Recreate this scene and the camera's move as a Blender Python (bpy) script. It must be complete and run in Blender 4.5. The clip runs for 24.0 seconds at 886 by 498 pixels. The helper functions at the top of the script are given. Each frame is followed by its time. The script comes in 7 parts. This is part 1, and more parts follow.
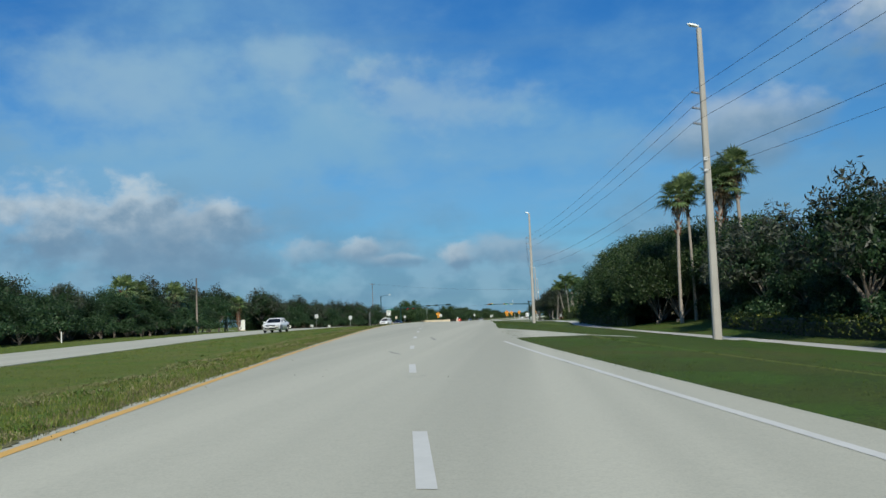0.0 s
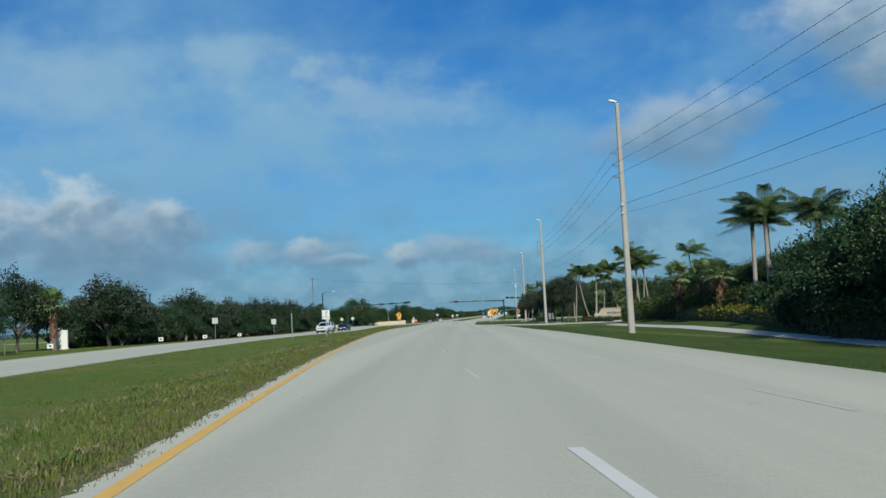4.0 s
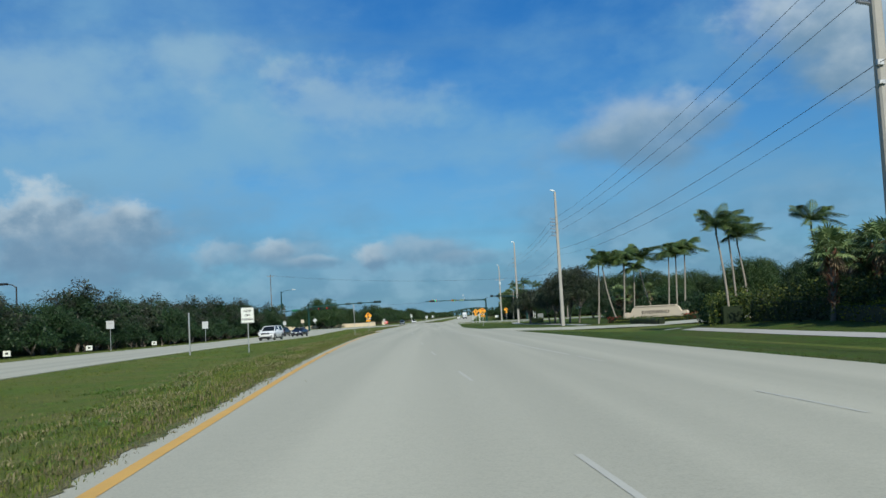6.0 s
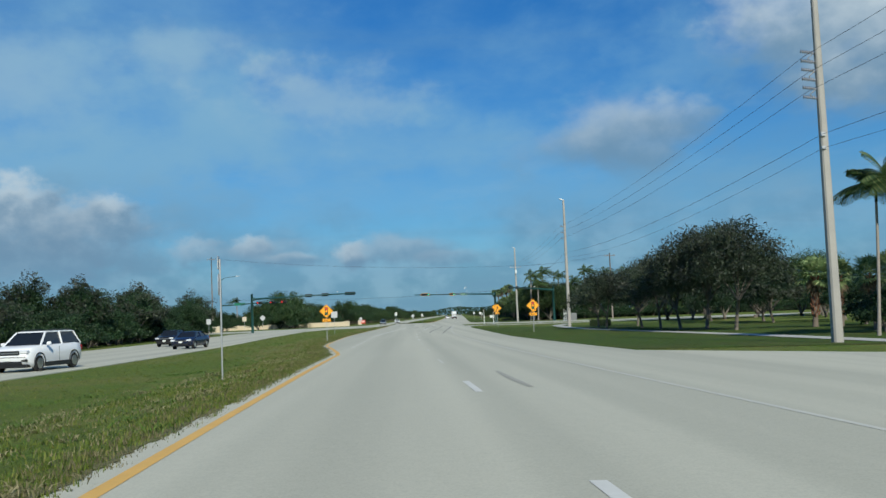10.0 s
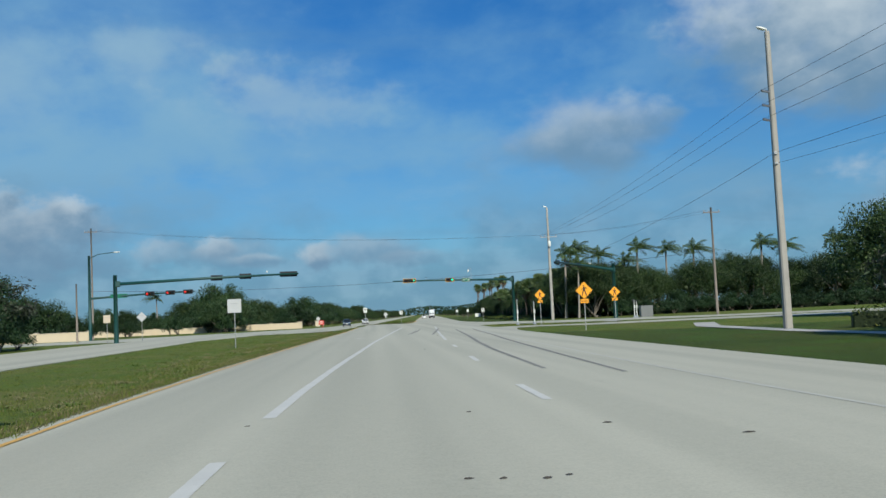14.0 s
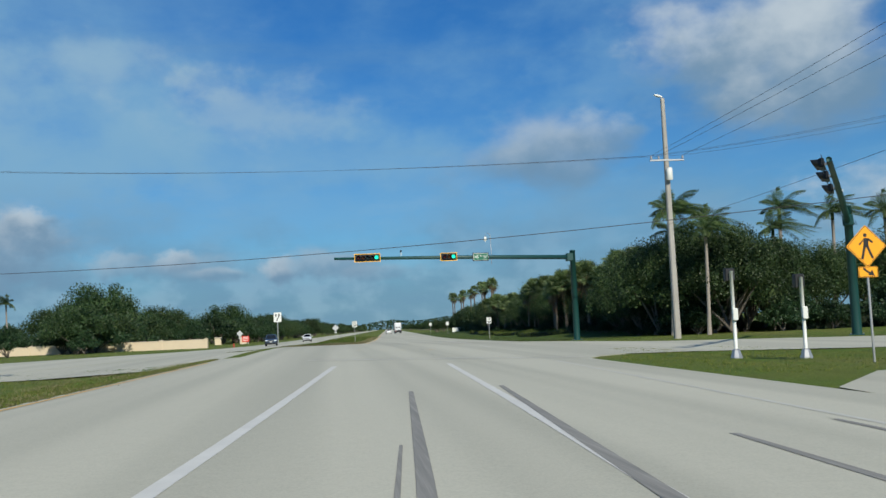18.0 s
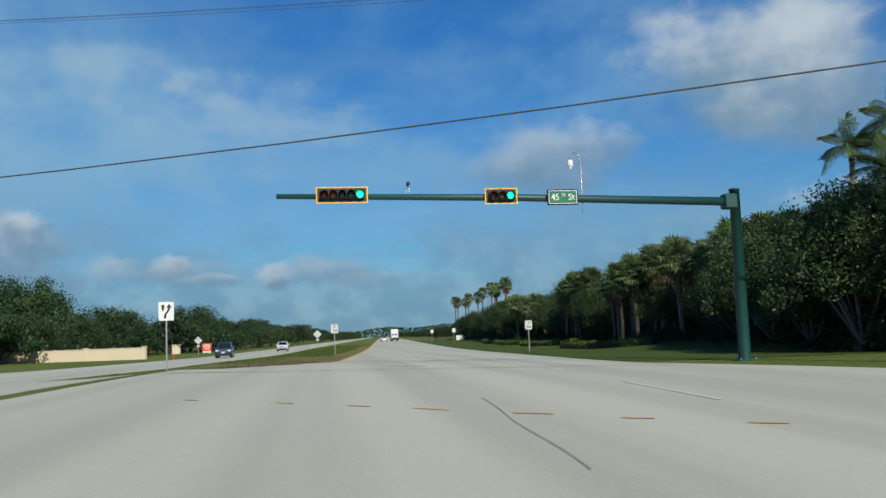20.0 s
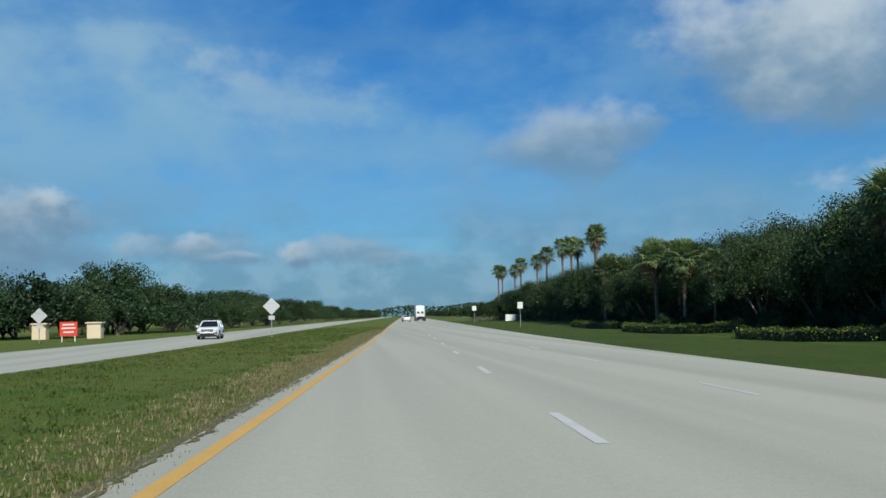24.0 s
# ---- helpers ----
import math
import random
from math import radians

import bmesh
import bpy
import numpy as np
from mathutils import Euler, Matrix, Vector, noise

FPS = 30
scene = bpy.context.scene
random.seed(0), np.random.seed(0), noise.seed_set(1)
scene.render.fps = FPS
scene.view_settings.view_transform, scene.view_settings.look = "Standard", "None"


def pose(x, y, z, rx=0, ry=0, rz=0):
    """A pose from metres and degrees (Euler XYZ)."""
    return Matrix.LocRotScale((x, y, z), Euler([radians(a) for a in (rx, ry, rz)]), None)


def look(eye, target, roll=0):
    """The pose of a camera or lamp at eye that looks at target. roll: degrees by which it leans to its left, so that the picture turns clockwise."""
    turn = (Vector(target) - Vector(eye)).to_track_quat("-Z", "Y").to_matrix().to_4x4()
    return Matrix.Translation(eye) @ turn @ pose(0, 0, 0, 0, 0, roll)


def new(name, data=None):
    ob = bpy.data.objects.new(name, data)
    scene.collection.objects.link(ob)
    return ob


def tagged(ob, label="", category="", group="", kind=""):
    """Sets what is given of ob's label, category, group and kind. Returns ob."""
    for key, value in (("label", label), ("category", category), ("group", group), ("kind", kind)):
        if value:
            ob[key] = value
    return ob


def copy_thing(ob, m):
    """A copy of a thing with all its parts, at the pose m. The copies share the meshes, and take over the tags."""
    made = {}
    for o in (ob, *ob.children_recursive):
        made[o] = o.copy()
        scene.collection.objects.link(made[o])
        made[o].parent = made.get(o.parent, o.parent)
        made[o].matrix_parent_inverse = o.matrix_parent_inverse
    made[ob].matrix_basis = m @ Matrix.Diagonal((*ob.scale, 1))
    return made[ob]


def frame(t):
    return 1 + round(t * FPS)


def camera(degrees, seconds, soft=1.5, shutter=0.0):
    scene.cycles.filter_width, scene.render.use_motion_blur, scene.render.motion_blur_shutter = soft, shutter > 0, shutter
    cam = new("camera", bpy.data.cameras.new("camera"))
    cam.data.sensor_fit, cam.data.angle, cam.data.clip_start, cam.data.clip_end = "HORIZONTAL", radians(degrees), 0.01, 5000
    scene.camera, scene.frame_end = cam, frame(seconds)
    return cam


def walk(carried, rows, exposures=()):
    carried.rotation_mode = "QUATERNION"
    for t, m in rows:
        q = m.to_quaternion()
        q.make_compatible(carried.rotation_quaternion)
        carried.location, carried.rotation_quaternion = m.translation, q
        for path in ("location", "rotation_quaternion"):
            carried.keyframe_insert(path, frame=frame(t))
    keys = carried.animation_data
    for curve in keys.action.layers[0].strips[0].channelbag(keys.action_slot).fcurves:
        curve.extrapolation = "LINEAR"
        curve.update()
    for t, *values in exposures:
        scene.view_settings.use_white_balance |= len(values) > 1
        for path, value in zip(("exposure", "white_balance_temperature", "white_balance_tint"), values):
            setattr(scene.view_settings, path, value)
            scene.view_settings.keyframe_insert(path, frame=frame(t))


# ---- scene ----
cam = camera(51.1, 24.0, soft=1.5)


def aim(x, y, z, yaw, pitch, roll):
    """A camera pose from its place and its yaw (to the left), pitch (up) and roll in degrees."""
    a, b = radians(yaw), radians(pitch)
    way = Vector((-math.sin(a) * math.cos(b), math.cos(a) * math.cos(b), math.sin(b)))
    return look((x, y, z), Vector((x, y, z)) + way * 50, roll)


# seconds, x, y, z, yaw, pitch, roll
EYE_LIFT = 0.037  # thickness of the road surface
PATH = [
    (0, 17.544, -8.978, 1.118, 4.191, 4.283, -2.239),
    (0.5, 15.987, 0.159, 1.189, 3.902, 4.28, -2.494),
    (1, 14.531, 9.613, 1.259, 3.049, 4.172, -2.084),
    (1.5, 13.053, 18.748, 1.327, 2.797, 4.271, -2.334),
    (3.5, 9.35, 55.506, 1.708, 1.21, 4.153, -2.844),
    (4, 8.56, 64.437, 1.78, 0.866, 4.106, -2.945),
    (4.5, 7.84, 73.702, 1.798, 0.559, 4.079, -3.039),
    (5, 7.127, 82.993, 1.816, 0.013, 4.045, -3.203),
    (5.5, 6.546, 92.375, 1.836, -0.901, 4.028, -3.406),
    (6, 5.96, 101.628, 1.853, -1.068, 4.076, -3.12),
    (6.5, 5.523, 110.88, 1.87, -0.794, 4.08, -3.152),
    (7, 5.048, 120.117, 1.886, -0.995, 4.105, -2.96),
    (7.5, 4.685, 129.472, 1.869, -1.034, 4.046, -2.92),
    (8, 4.343, 138.767, 1.851, -0.441, 4.121, -2.756),
    (8.5, 3.943, 148.021, 1.833, -0.56, 4.127, -2.455),
    (9, 3.577, 157.262, 1.798, -0.579, 4.093, -2.279),
    (9.5, 3.3, 166.457, 1.76, -1.452, 4.06, -2.075),
    (10, 3.05, 175.593, 1.721, -2.324, 4, -2.325),
    (10.5, 2.78, 184.618, 1.667, -2.764, 4.06, -2.495),
    (12.5, 1.738, 222.538, 1.33, -3.464, 3.827, -2.556),
    (13, 1.59, 232.131, 1.237, -3.808, 3.886, -2.497),
    (13.5, 1.453, 241.697, 1.155, -4.291, 3.893, -2.386),
    (14, 1.402, 251.217, 1.125, -4.478, 3.931, -2.751),
    (14.5, 1.582, 260.695, 1.091, -5.073, 3.926, -2.86),
    (15, 1.83, 270.26, 1.054, -4.841, 4.041, -2.648),
    (15.5, 2.09, 279.933, 1.013, -5.151, 4.146, -2.546),
    (16, 2.432, 289.575, 0.971, -5.601, 4.25, -2.672),
    (16.5, 2.879, 299.187, 0.926, -6.1, 4.378, -2.691),
    (17, 3.44, 308.742, 0.898, -6.653, 4.597, -2.313),
    (17.5, 4.128, 318.167, 0.869, -6.542, 4.748, -2.564),
    (19.5, 6.265, 354.898, 0.783, -8.034, 4.743, -1.998),
    (20, 6.894, 364.219, 0.799, -7.063, 5.222, -2.053),
    (20.5, 7.429, 373.521, 0.822, -6.58, 5.292, -1.66),
    (21, 7.966, 382.847, 0.846, -6.233, 5.188, -1.69),
    (21.5, 8.465, 392.314, 0.85, -6.085, 4.869, -1.946),
    (22, 8.968, 401.843, 0.79, -6.144, 4.481, -1.888),
    (22.5, 9.485, 411.391, 0.728, -6.18, 4.275, -1.773),
    (23, 9.922, 420.876, 0.667, -6.286, 4.148, -2.004),
    (23.5, 10.446, 430.402, 0.576, -6.123, 4.102, -1.551),
    (24, 10.916, 439.867, 0.487, -5.678, 4.038, -1.326),
]
walk(cam, [(r[0], aim(r[1], r[2], r[3] + EYE_LIFT, *r[4:])) for r in PATH],
     [(0, 0, 6280, 8), (5, 0, 6180, 6.5), (10, 0, 6180, 6.5), (14, 0, 6240, 8), (17, 0, 6350, 10), (20, 0, 6380, 10), (22, 0, 6280, 9), (24, 0, 6200, 8)])

# ---- sky, sun ----
SUN = Vector((2.3, -9.6, 7.1)).normalized()
world = bpy.data.worlds.new("world")
scene.world = world
world.use_nodes = True
wn, wl = world.node_tree.nodes, world.node_tree.links
wn.clear()


def wnode(kind, **inputs):
    n = wn.new(kind)
    for k, v in inputs.items():
        n.inputs[k].default_value = v
    return n


def wmath(op, a, b=None, c=None, clamp=False):
    n = wn.new("ShaderNodeMath")
    n.operation, n.use_clamp = op, clamp
    for i, v in enumerate((a, b, c)):
        if v is None:
            continue
        if isinstance(v, (int, float)):
            n.inputs[i].default_value = v
        else:
            wl.new(v, n.inputs[i])
    return n.outputs[0]


def wsmooth(v, lo, hi):
    n = wn.new("ShaderNodeMapRange")
    n.interpolation_type = "SMOOTHSTEP"
    wl.new(v, n.inputs[0])
    n.inputs[1].default_value, n.inputs[2].default_value = lo, hi
    return n.outputs[0]


def wmix(f, a, b):
    n = wn.new("ShaderNodeMix")
    n.data_type = "RGBA"
    if isinstance(f, (int, float)):
        n.inputs[0].default_value = f
    else:
        wl.new(f, n.inputs[0])
    for i, v in ((6, a), (7, b)):
        if isinstance(v, tuple):
            n.inputs[i].default_value = (*v, 1)
        else:
            wl.new(v, n.inputs[i])
    return n.outputs[2]


sky = wn.new("ShaderNodeTexSky")
sky.sky_type, sky.sun_disc = "NISHITA", False
sky.sun_elevation = math.asin(SUN.z)
sky.sun_rotation = math.atan2(SUN.x, SUN.y)
sky.air_density, sky.dust_density, sky.ozone_density = 1.0, 0.2, 3.0
coord = wn.new("ShaderNodeTexCoord")
split = wn.new("ShaderNodeSeparateXYZ")
wl.new(coord.outputs["Generated"], split.inputs[0])
dx, dy, dz = split.outputs
up = wmath("MAXIMUM", dz, 0.0)
az = wmath("ARCTAN2", dx, dy)


def wnoise(sx, sy, seed, detail=6.0, rough=0.55, flat=0.12):
    """Noise on a flat cloud deck seen from below."""
    h = wmath("ADD", up, flat)
    c = wn.new("ShaderNodeCombineXYZ")
    wl.new(wmath("MULTIPLY", wmath("DIVIDE", dx, h), sx), c.inputs[0])
    wl.new(wmath("MULTIPLY", wmath("DIVIDE", dy, h), sy), c.inputs[1])
    c.inputs[2].default_value = seed
    n = wnode("ShaderNodeTexNoise", Scale=1.0, Detail=detail, Roughness=rough)
    wl.new(c.outputs[0], n.inputs["Vector"])
    return n.outputs["Fac"]


def wpuff(scale, stretch, seed, detail=7.0):
    """Noise over azimuth and elevation, for the low banks."""
    c = wn.new("ShaderNodeCombineXYZ")
    wl.new(wmath("MULTIPLY", az, scale), c.inputs[0])
    wl.new(wmath("MULTIPLY", dz, scale * stretch), c.inputs[1])
    c.inputs[2].default_value = seed
    n = wnode("ShaderNodeTexNoise", Scale=1.0, Detail=detail, Roughness=0.52)
    wl.new(c.outputs[0], n.inputs["Vector"])
    return n.outputs["Fac"]


PUFFS = [wpuff(11.0, 1.5, 1.7, 5.0), wpuff(24.0, 1.4, 4.2, 5.0), wpuff(46.0, 1.2, 2.9, 4.0)]


def blob(a, e, wa, we, k=0, soft=0.8, rag=2.2):
    """A cloud about azimuth a and elevation e (degrees) with a broken, soft outline; also its height across it."""
    u = wmath("DIVIDE", wmath("SUBTRACT", az, radians(a)), radians(wa))
    v = wmath("DIVIDE", wmath("SUBTRACT", dz, math.sin(radians(e))), radians(we))
    r = wmath("SQRT", wmath("ADD", wmath("MULTIPLY", u, u), wmath("MULTIPLY", v, v)))
    r = wmath("ADD", r, wmath("MULTIPLY", wmath("SUBTRACT", PUFFS[k], 0.5), rag))
    return wmath("SUBTRACT", 1.0, wsmooth(r, 1.05 - soft, 1.05)), wmath("SUBTRACT", v, wmath("MULTIPLY", u, 0.35))


skycol = wn.new("ShaderNodeHueSaturation")
skycol.inputs["Saturation"].default_value = 1.12
wl.new(sky.outputs[0], skycol.inputs["Color"])
deep = wmix(wsmooth(dz, 0.0, 0.42), (0.36, 0.70, 0.92), (0.20, 0.70, 1.12))
tint = wn.new("ShaderNodeMix")
tint.data_type, tint.blend_type = "RGBA", "MULTIPLY"
tint.inputs[0].default_value = 1.0
wl.new(skycol.outputs[0], tint.inputs[6])
wl.new(deep, tint.inputs[7])
base = tint.outputs[2]
WHITE, VEIL, GREY = (4.25, 5.9, 6.9), (2.4, 4.75, 6.9), (1.85, 3.45, 5.0)
# a thin haze that thickens downwards, and torn high veils
haze = wmath("MULTIPLY", wmath("SUBTRACT", 1.0, wsmooth(dz, 0.05, 0.36)), 0.30)
base = wmix(haze, base, VEIL)
for sx, sy, seed, lo, hi, k, col in ((0.75, 0.55, 3.1, 0.42, 0.72, 0.50, VEIL), (1.7, 1.1, 8.7, 0.47, 0.74, 0.42, VEIL), (0.45, 1.9, 5.3, 0.50, 0.78, 0.36, GREY), (3.0, 2.2, 1.4, 0.54, 0.76, 0.14, WHITE)):
    base = wmix(wmath("MULTIPLY", wsmooth(wnoise(sx, sy, seed, 8.0, 0.58), lo, hi), k), base, col)
# broad soft banks
for a, e, wa, we, k, p, col in (
    (-21.9, 12.2, 11.5, 5.2, 0.72, 0, VEIL),
    (-23.3, 13.7, 8.0, 3.1, 0.42, 0, WHITE),
    (-14.9, 12.8, 5.9, 3.1, 0.5, 0, VEIL),
    (-13.2, 15.9, 3.5, 1.5, 0.36, 1, WHITE),
    (-4.7, 13.2, 5.6, 2.2, 0.46, 1, WHITE),
    (-14.0, 10.5, 9.8, 1.6, 0.42, 0, VEIL),
    (-21.9, 9.0, 9.8, 1.9, 0.6, 0, VEIL),
    (-3.7, 10.5, 11.5, 1.7, 0.36, 0, VEIL),
    (-6.7, 15.1, 2.2, 1.0, 0.3, 1, WHITE),
    (5.4, 10.5, 5.2, 1.6, 0.36, 1, VEIL),
    (17.7, 14.3, 4.5, 2.6, 0.34, 1, VEIL),
    (2.9, 12.5, 3.3, 1.0, 0.3, 1, VEIL),
    (-1.8, 7.6, 18.2, 1.7, 0.34, 0, VEIL),
    (19.0, 6.5, 10.5, 3.0, 0.36, 0, GREY),
    (-19.9, 18.8, 3.1, 1.0, 0.42, 1, VEIL),
    (-17.1, 5.5, 11.5, 2.4, 0.35, 0, GREY),
    (23.0, 13.1, 5.2, 1.7, 0.62, 0, GREY),
    (50, 13, 14, 5, 0.7, 0, GREY), (-45, 12, 14, 5, 0.7, 0, GREY), (70, 22, 18, 8, 0.6, 0, VEIL), (-80, 20, 20, 8, 0.6, 0, VEIL),
):
    base = wmix(wmath("MULTIPLY", blob(a, e, wa * 1.45, we * 1.45, p, 1.0, 2.0)[0], k), base, col)
# the low grey-blue layer along the horizon
low = wmath("SUBTRACT", 1.0, wsmooth(wmath("ADD", dz, wmath("MULTIPLY", wmath("SUBTRACT", PUFFS[0], 0.5), 0.10)), 0.030, 0.125))
base = wmix(wmath("MULTIPLY", low, 0.78), base, wmix(wsmooth(PUFFS[1], 0.40, 0.66), (1.75, 3.3, 4.75), (2.75, 4.4, 5.8)))
# cumulus heaps: shaded undersides, lit tops
for a, e, wa, we, k, p, lit in (
    (14.1, 10.4, 5.8, 2.2, 0.72, 0, 0.62),
    (10.3, 9.9, 3.5, 1.6, 0.45, 0, 0.45),
    (16.3, 11.1, 2.8, 1.6, 0.5, 1, 0.75),
    (25.9, 15.1, 7.0, 3.5, 0.9, 0, 0.8),
    (23.8, 16.1, 4.2, 2.1, 0.55, 1, 0.95),
    (29.5, 13.9, 5.6, 3.8, 0.85, 0, 0.8),
    (-20.5, 4.2, 8.0, 1.5, 0.75, 0, 0.25),
    (-23.3, 6.1, 4.2, 2.2, 0.88, 1, 0.8),
    (-22.3, 7.3, 2.2, 1.3, 0.85, 2, 1.0),
    (-26.3, 6.3, 3.8, 2.1, 0.85, 1, 0.85),
    (-18.2, 5.8, 2.8, 1.8, 0.8, 1, 0.55),
    (-17.2, 6.9, 1.2, 0.8, 0.8, 2, 1.0),
    (-20.2, 5.6, 3.1, 1.7, 0.6, 1, 0.4),
    (-12.6, 4.2, 1.6, 0.9, 0.62, 2, 0.7),
    (-9.2, 4.4, 1.4, 0.8, 0.75, 2, 0.9),
    (-7.0, 3.7, 2.4, 0.4, 0.62, 2, 0.9),
    (-8.2, 4.1, 2.8, 0.8, 0.4, 1, 0.5),
    (-3.3, 3.7, 1.3, 0.8, 0.85, 2, 1.0),
    (-0.4, 3.9, 3.8, 1.0, 0.62, 1, 0.45),
    (2.9, 3.4, 2.4, 0.6, 0.4, 2, 0.5),
    (-33, 6, 7, 2.6, 0.8, 1, 0.9), (38, 6, 9, 2.6, 0.7, 1, 0.8),
):
    mask, rise = blob(a, e, wa * 1.25, we * 1.25, p, 0.8, 1.8)
    top = wmath("MULTIPLY", wsmooth(wmath("ADD", rise, wmath("MULTIPLY", wmath("SUBTRACT", PUFFS[min(p + 1, 2)], 0.5), 1.5)), -0.6, 0.9), lit)
    base = wmix(wmath("MULTIPLY", mask, k), base, wmix(top, (1.95, 3.3, 4.7), (7.0, 7.8, 8.2)))
back = wnode("ShaderNodeBackground", Strength=0.085)
wl.new(base, back.inputs[0])
out = wn.new("ShaderNodeOutputWorld")
wl.new(back.outputs[0], out.inputs[0])

lamp = bpy.data.lights.new("sun", "SUN")
lamp.energy, lamp.angle, lamp.color = 4.9, radians(0.53), (1.0, 0.93, 0.78)
sun = new("sun", lamp)
sun.matrix_world = look(SUN * 400, (0, 0, 0))
scene.view_settings.exposure = 0.0


# ---- materials ----
def material(name, rough=0.7, metal=0.0):
    m = bpy.data.materials.new(name)
    m.use_nodes = True
    b = m.node_tree.nodes["Principled BSDF"]
    b.inputs["Roughness"].default_value, b.inputs["Metallic"].default_value = rough, metal
    return m, m.node_tree.nodes, m.node_tree.links, b


def mapped(nodes, links, scale, space="Object"):
    c = nodes.new("ShaderNodeTexCoord")
    m = nodes.new("ShaderNodeMapping")
    m.inputs["Scale"].default_value = scale if isinstance(scale, tuple) else (scale,) * 3
    links.new(c.outputs[space], m.inputs[0])
    return m.outputs[0]


def ntex(nodes, links, vec, scale=1.0, detail=5.0, rough=0.55):
    n = nodes.new("ShaderNodeTexNoise")
    n.inputs["Scale"].default_value, n.inputs["Detail"].default_value, n.inputs["Roughness"].default_value = scale, detail, rough
    links.new(vec, n.inputs["Vector"])
    return n.outputs["Fac"]


def ramp(nodes, links, fac, stops):
    r = nodes.new("ShaderNodeValToRGB")
    while len(r.color_ramp.elements) < len(stops):
        r.color_ramp.elements.new(0.5)
    for e, (p, c) in zip(r.color_ramp.elements, stops):
        e.position, e.color = p, (*c, 1)
    links.new(fac, r.inputs[0])
    return r.outputs[0]


def mixed(nodes, links, fac, a, b, mode="MIX"):
    n = nodes.new("ShaderNodeMix")
    n.data_type, n.blend_type = "RGBA", mode
    for i, v in ((0, fac), (6, a), (7, b)):
        if isinstance(v, tuple):
            n.inputs[i].default_value = (*v, 1)
        elif isinstance(v, (int, float)):
            n.inputs[i].default_value = v
        else:
            links.new(v, n.inputs[i])
    return n.outputs[2]


def bump(nodes, links, b, height, strength=0.3, distance=0.02):
    n = nodes.new("ShaderNodeBump")
    n.inputs["Strength"].default_value, n.inputs["Distance"].default_value = strength, distance
    links.new(height, n.inputs["Height"])
    links.new(n.outputs[0], b.inputs["Normal"])


def plain(name, col, rough=0.6, metal=0.0, vary=0.12, scale=6.0, relief=0.15):
    """Paint, metal, plastic: a colour with two scales of wear."""
    m, n, l, b = material(name, rough, metal)
    v = mapped(n, l, scale)
    big, fine = ntex(n, l, v, 0.6, 3.0), ntex(n, l, v, 7.0, 4.0)
    c = mixed(n, l, big, tuple(x * (1 - vary) for x in col), tuple(min(1, x * (1 + vary)) for x in col))
    c = mixed(n, l, 0.25, c, mixed(n, l, fine, tuple(x * (1 - 2 * vary) for x in col), tuple(min(1, x * (1 + vary)) for x in col)))
    l.new(c, b.inputs["Base Color"])
    bump(n, l, b, fine, relief, 0.004)
    return m


def glowing(name, col, strength, base=(0.02, 0.02, 0.02)):
    m, n, l, b = material(name, 0.25)
    b.inputs["Base Color"].default_value = (*base, 1)
    b.inputs["Emission Color"].default_value = (*col, 1)
    b.inputs["Emission Strength"].default_value = strength
    return m


def pavement_material(name, tone, warm):
    m, n, l, b = material(name, 0.82)
    v = mapped(n, l, 1.0)
    wheel = ntex(n, l, mapped(n, l, (0.62, 0.007, 0.5)), 1.0, 2.0)
    patch = ntex(n, l, mapped(n, l, (0.10, 0.03, 0.1)), 1.0, 5.0)
    speck = ntex(n, l, v, 38.0, 3.0, 0.7)
    grit = ntex(n, l, v, 9.0, 6.0, 0.65)
    c = ramp(n, l, patch, [(0.3, tuple(x * 0.86 for x in tone)), (0.7, tuple(x * 1.08 for x in tone))])
    c = mixed(n, l, 0.55, c, ramp(n, l, wheel, [(0.36, tuple(x * 0.72 for x in tone)), (0.62, warm)]))
    c = mixed(n, l, 0.20, c, ramp(n, l, grit, [(0.3, tuple(x * 0.72 for x in tone)), (0.7, tuple(x * 1.12 for x in tone))]))
    c = mixed(n, l, 0.16, c, ramp(n, l, speck, [(0.36, (0.10, 0.10, 0.09)), (0.56, tone)]))
    stain = ntex(n, l, mapped(n, l, (0.8, 0.16, 0.8)), 1.0, 7.0, 0.7)
    c = mixed(n, l, ramp(n, l, stain, [(0.66, (0, 0, 0)), (0.80, (0.4, 0.4, 0.4))]), c, (0.16, 0.155, 0.145))
    l.new(c, b.inputs["Base Color"])
    bump(n, l, b, speck, 0.12, 0.004)
    return m


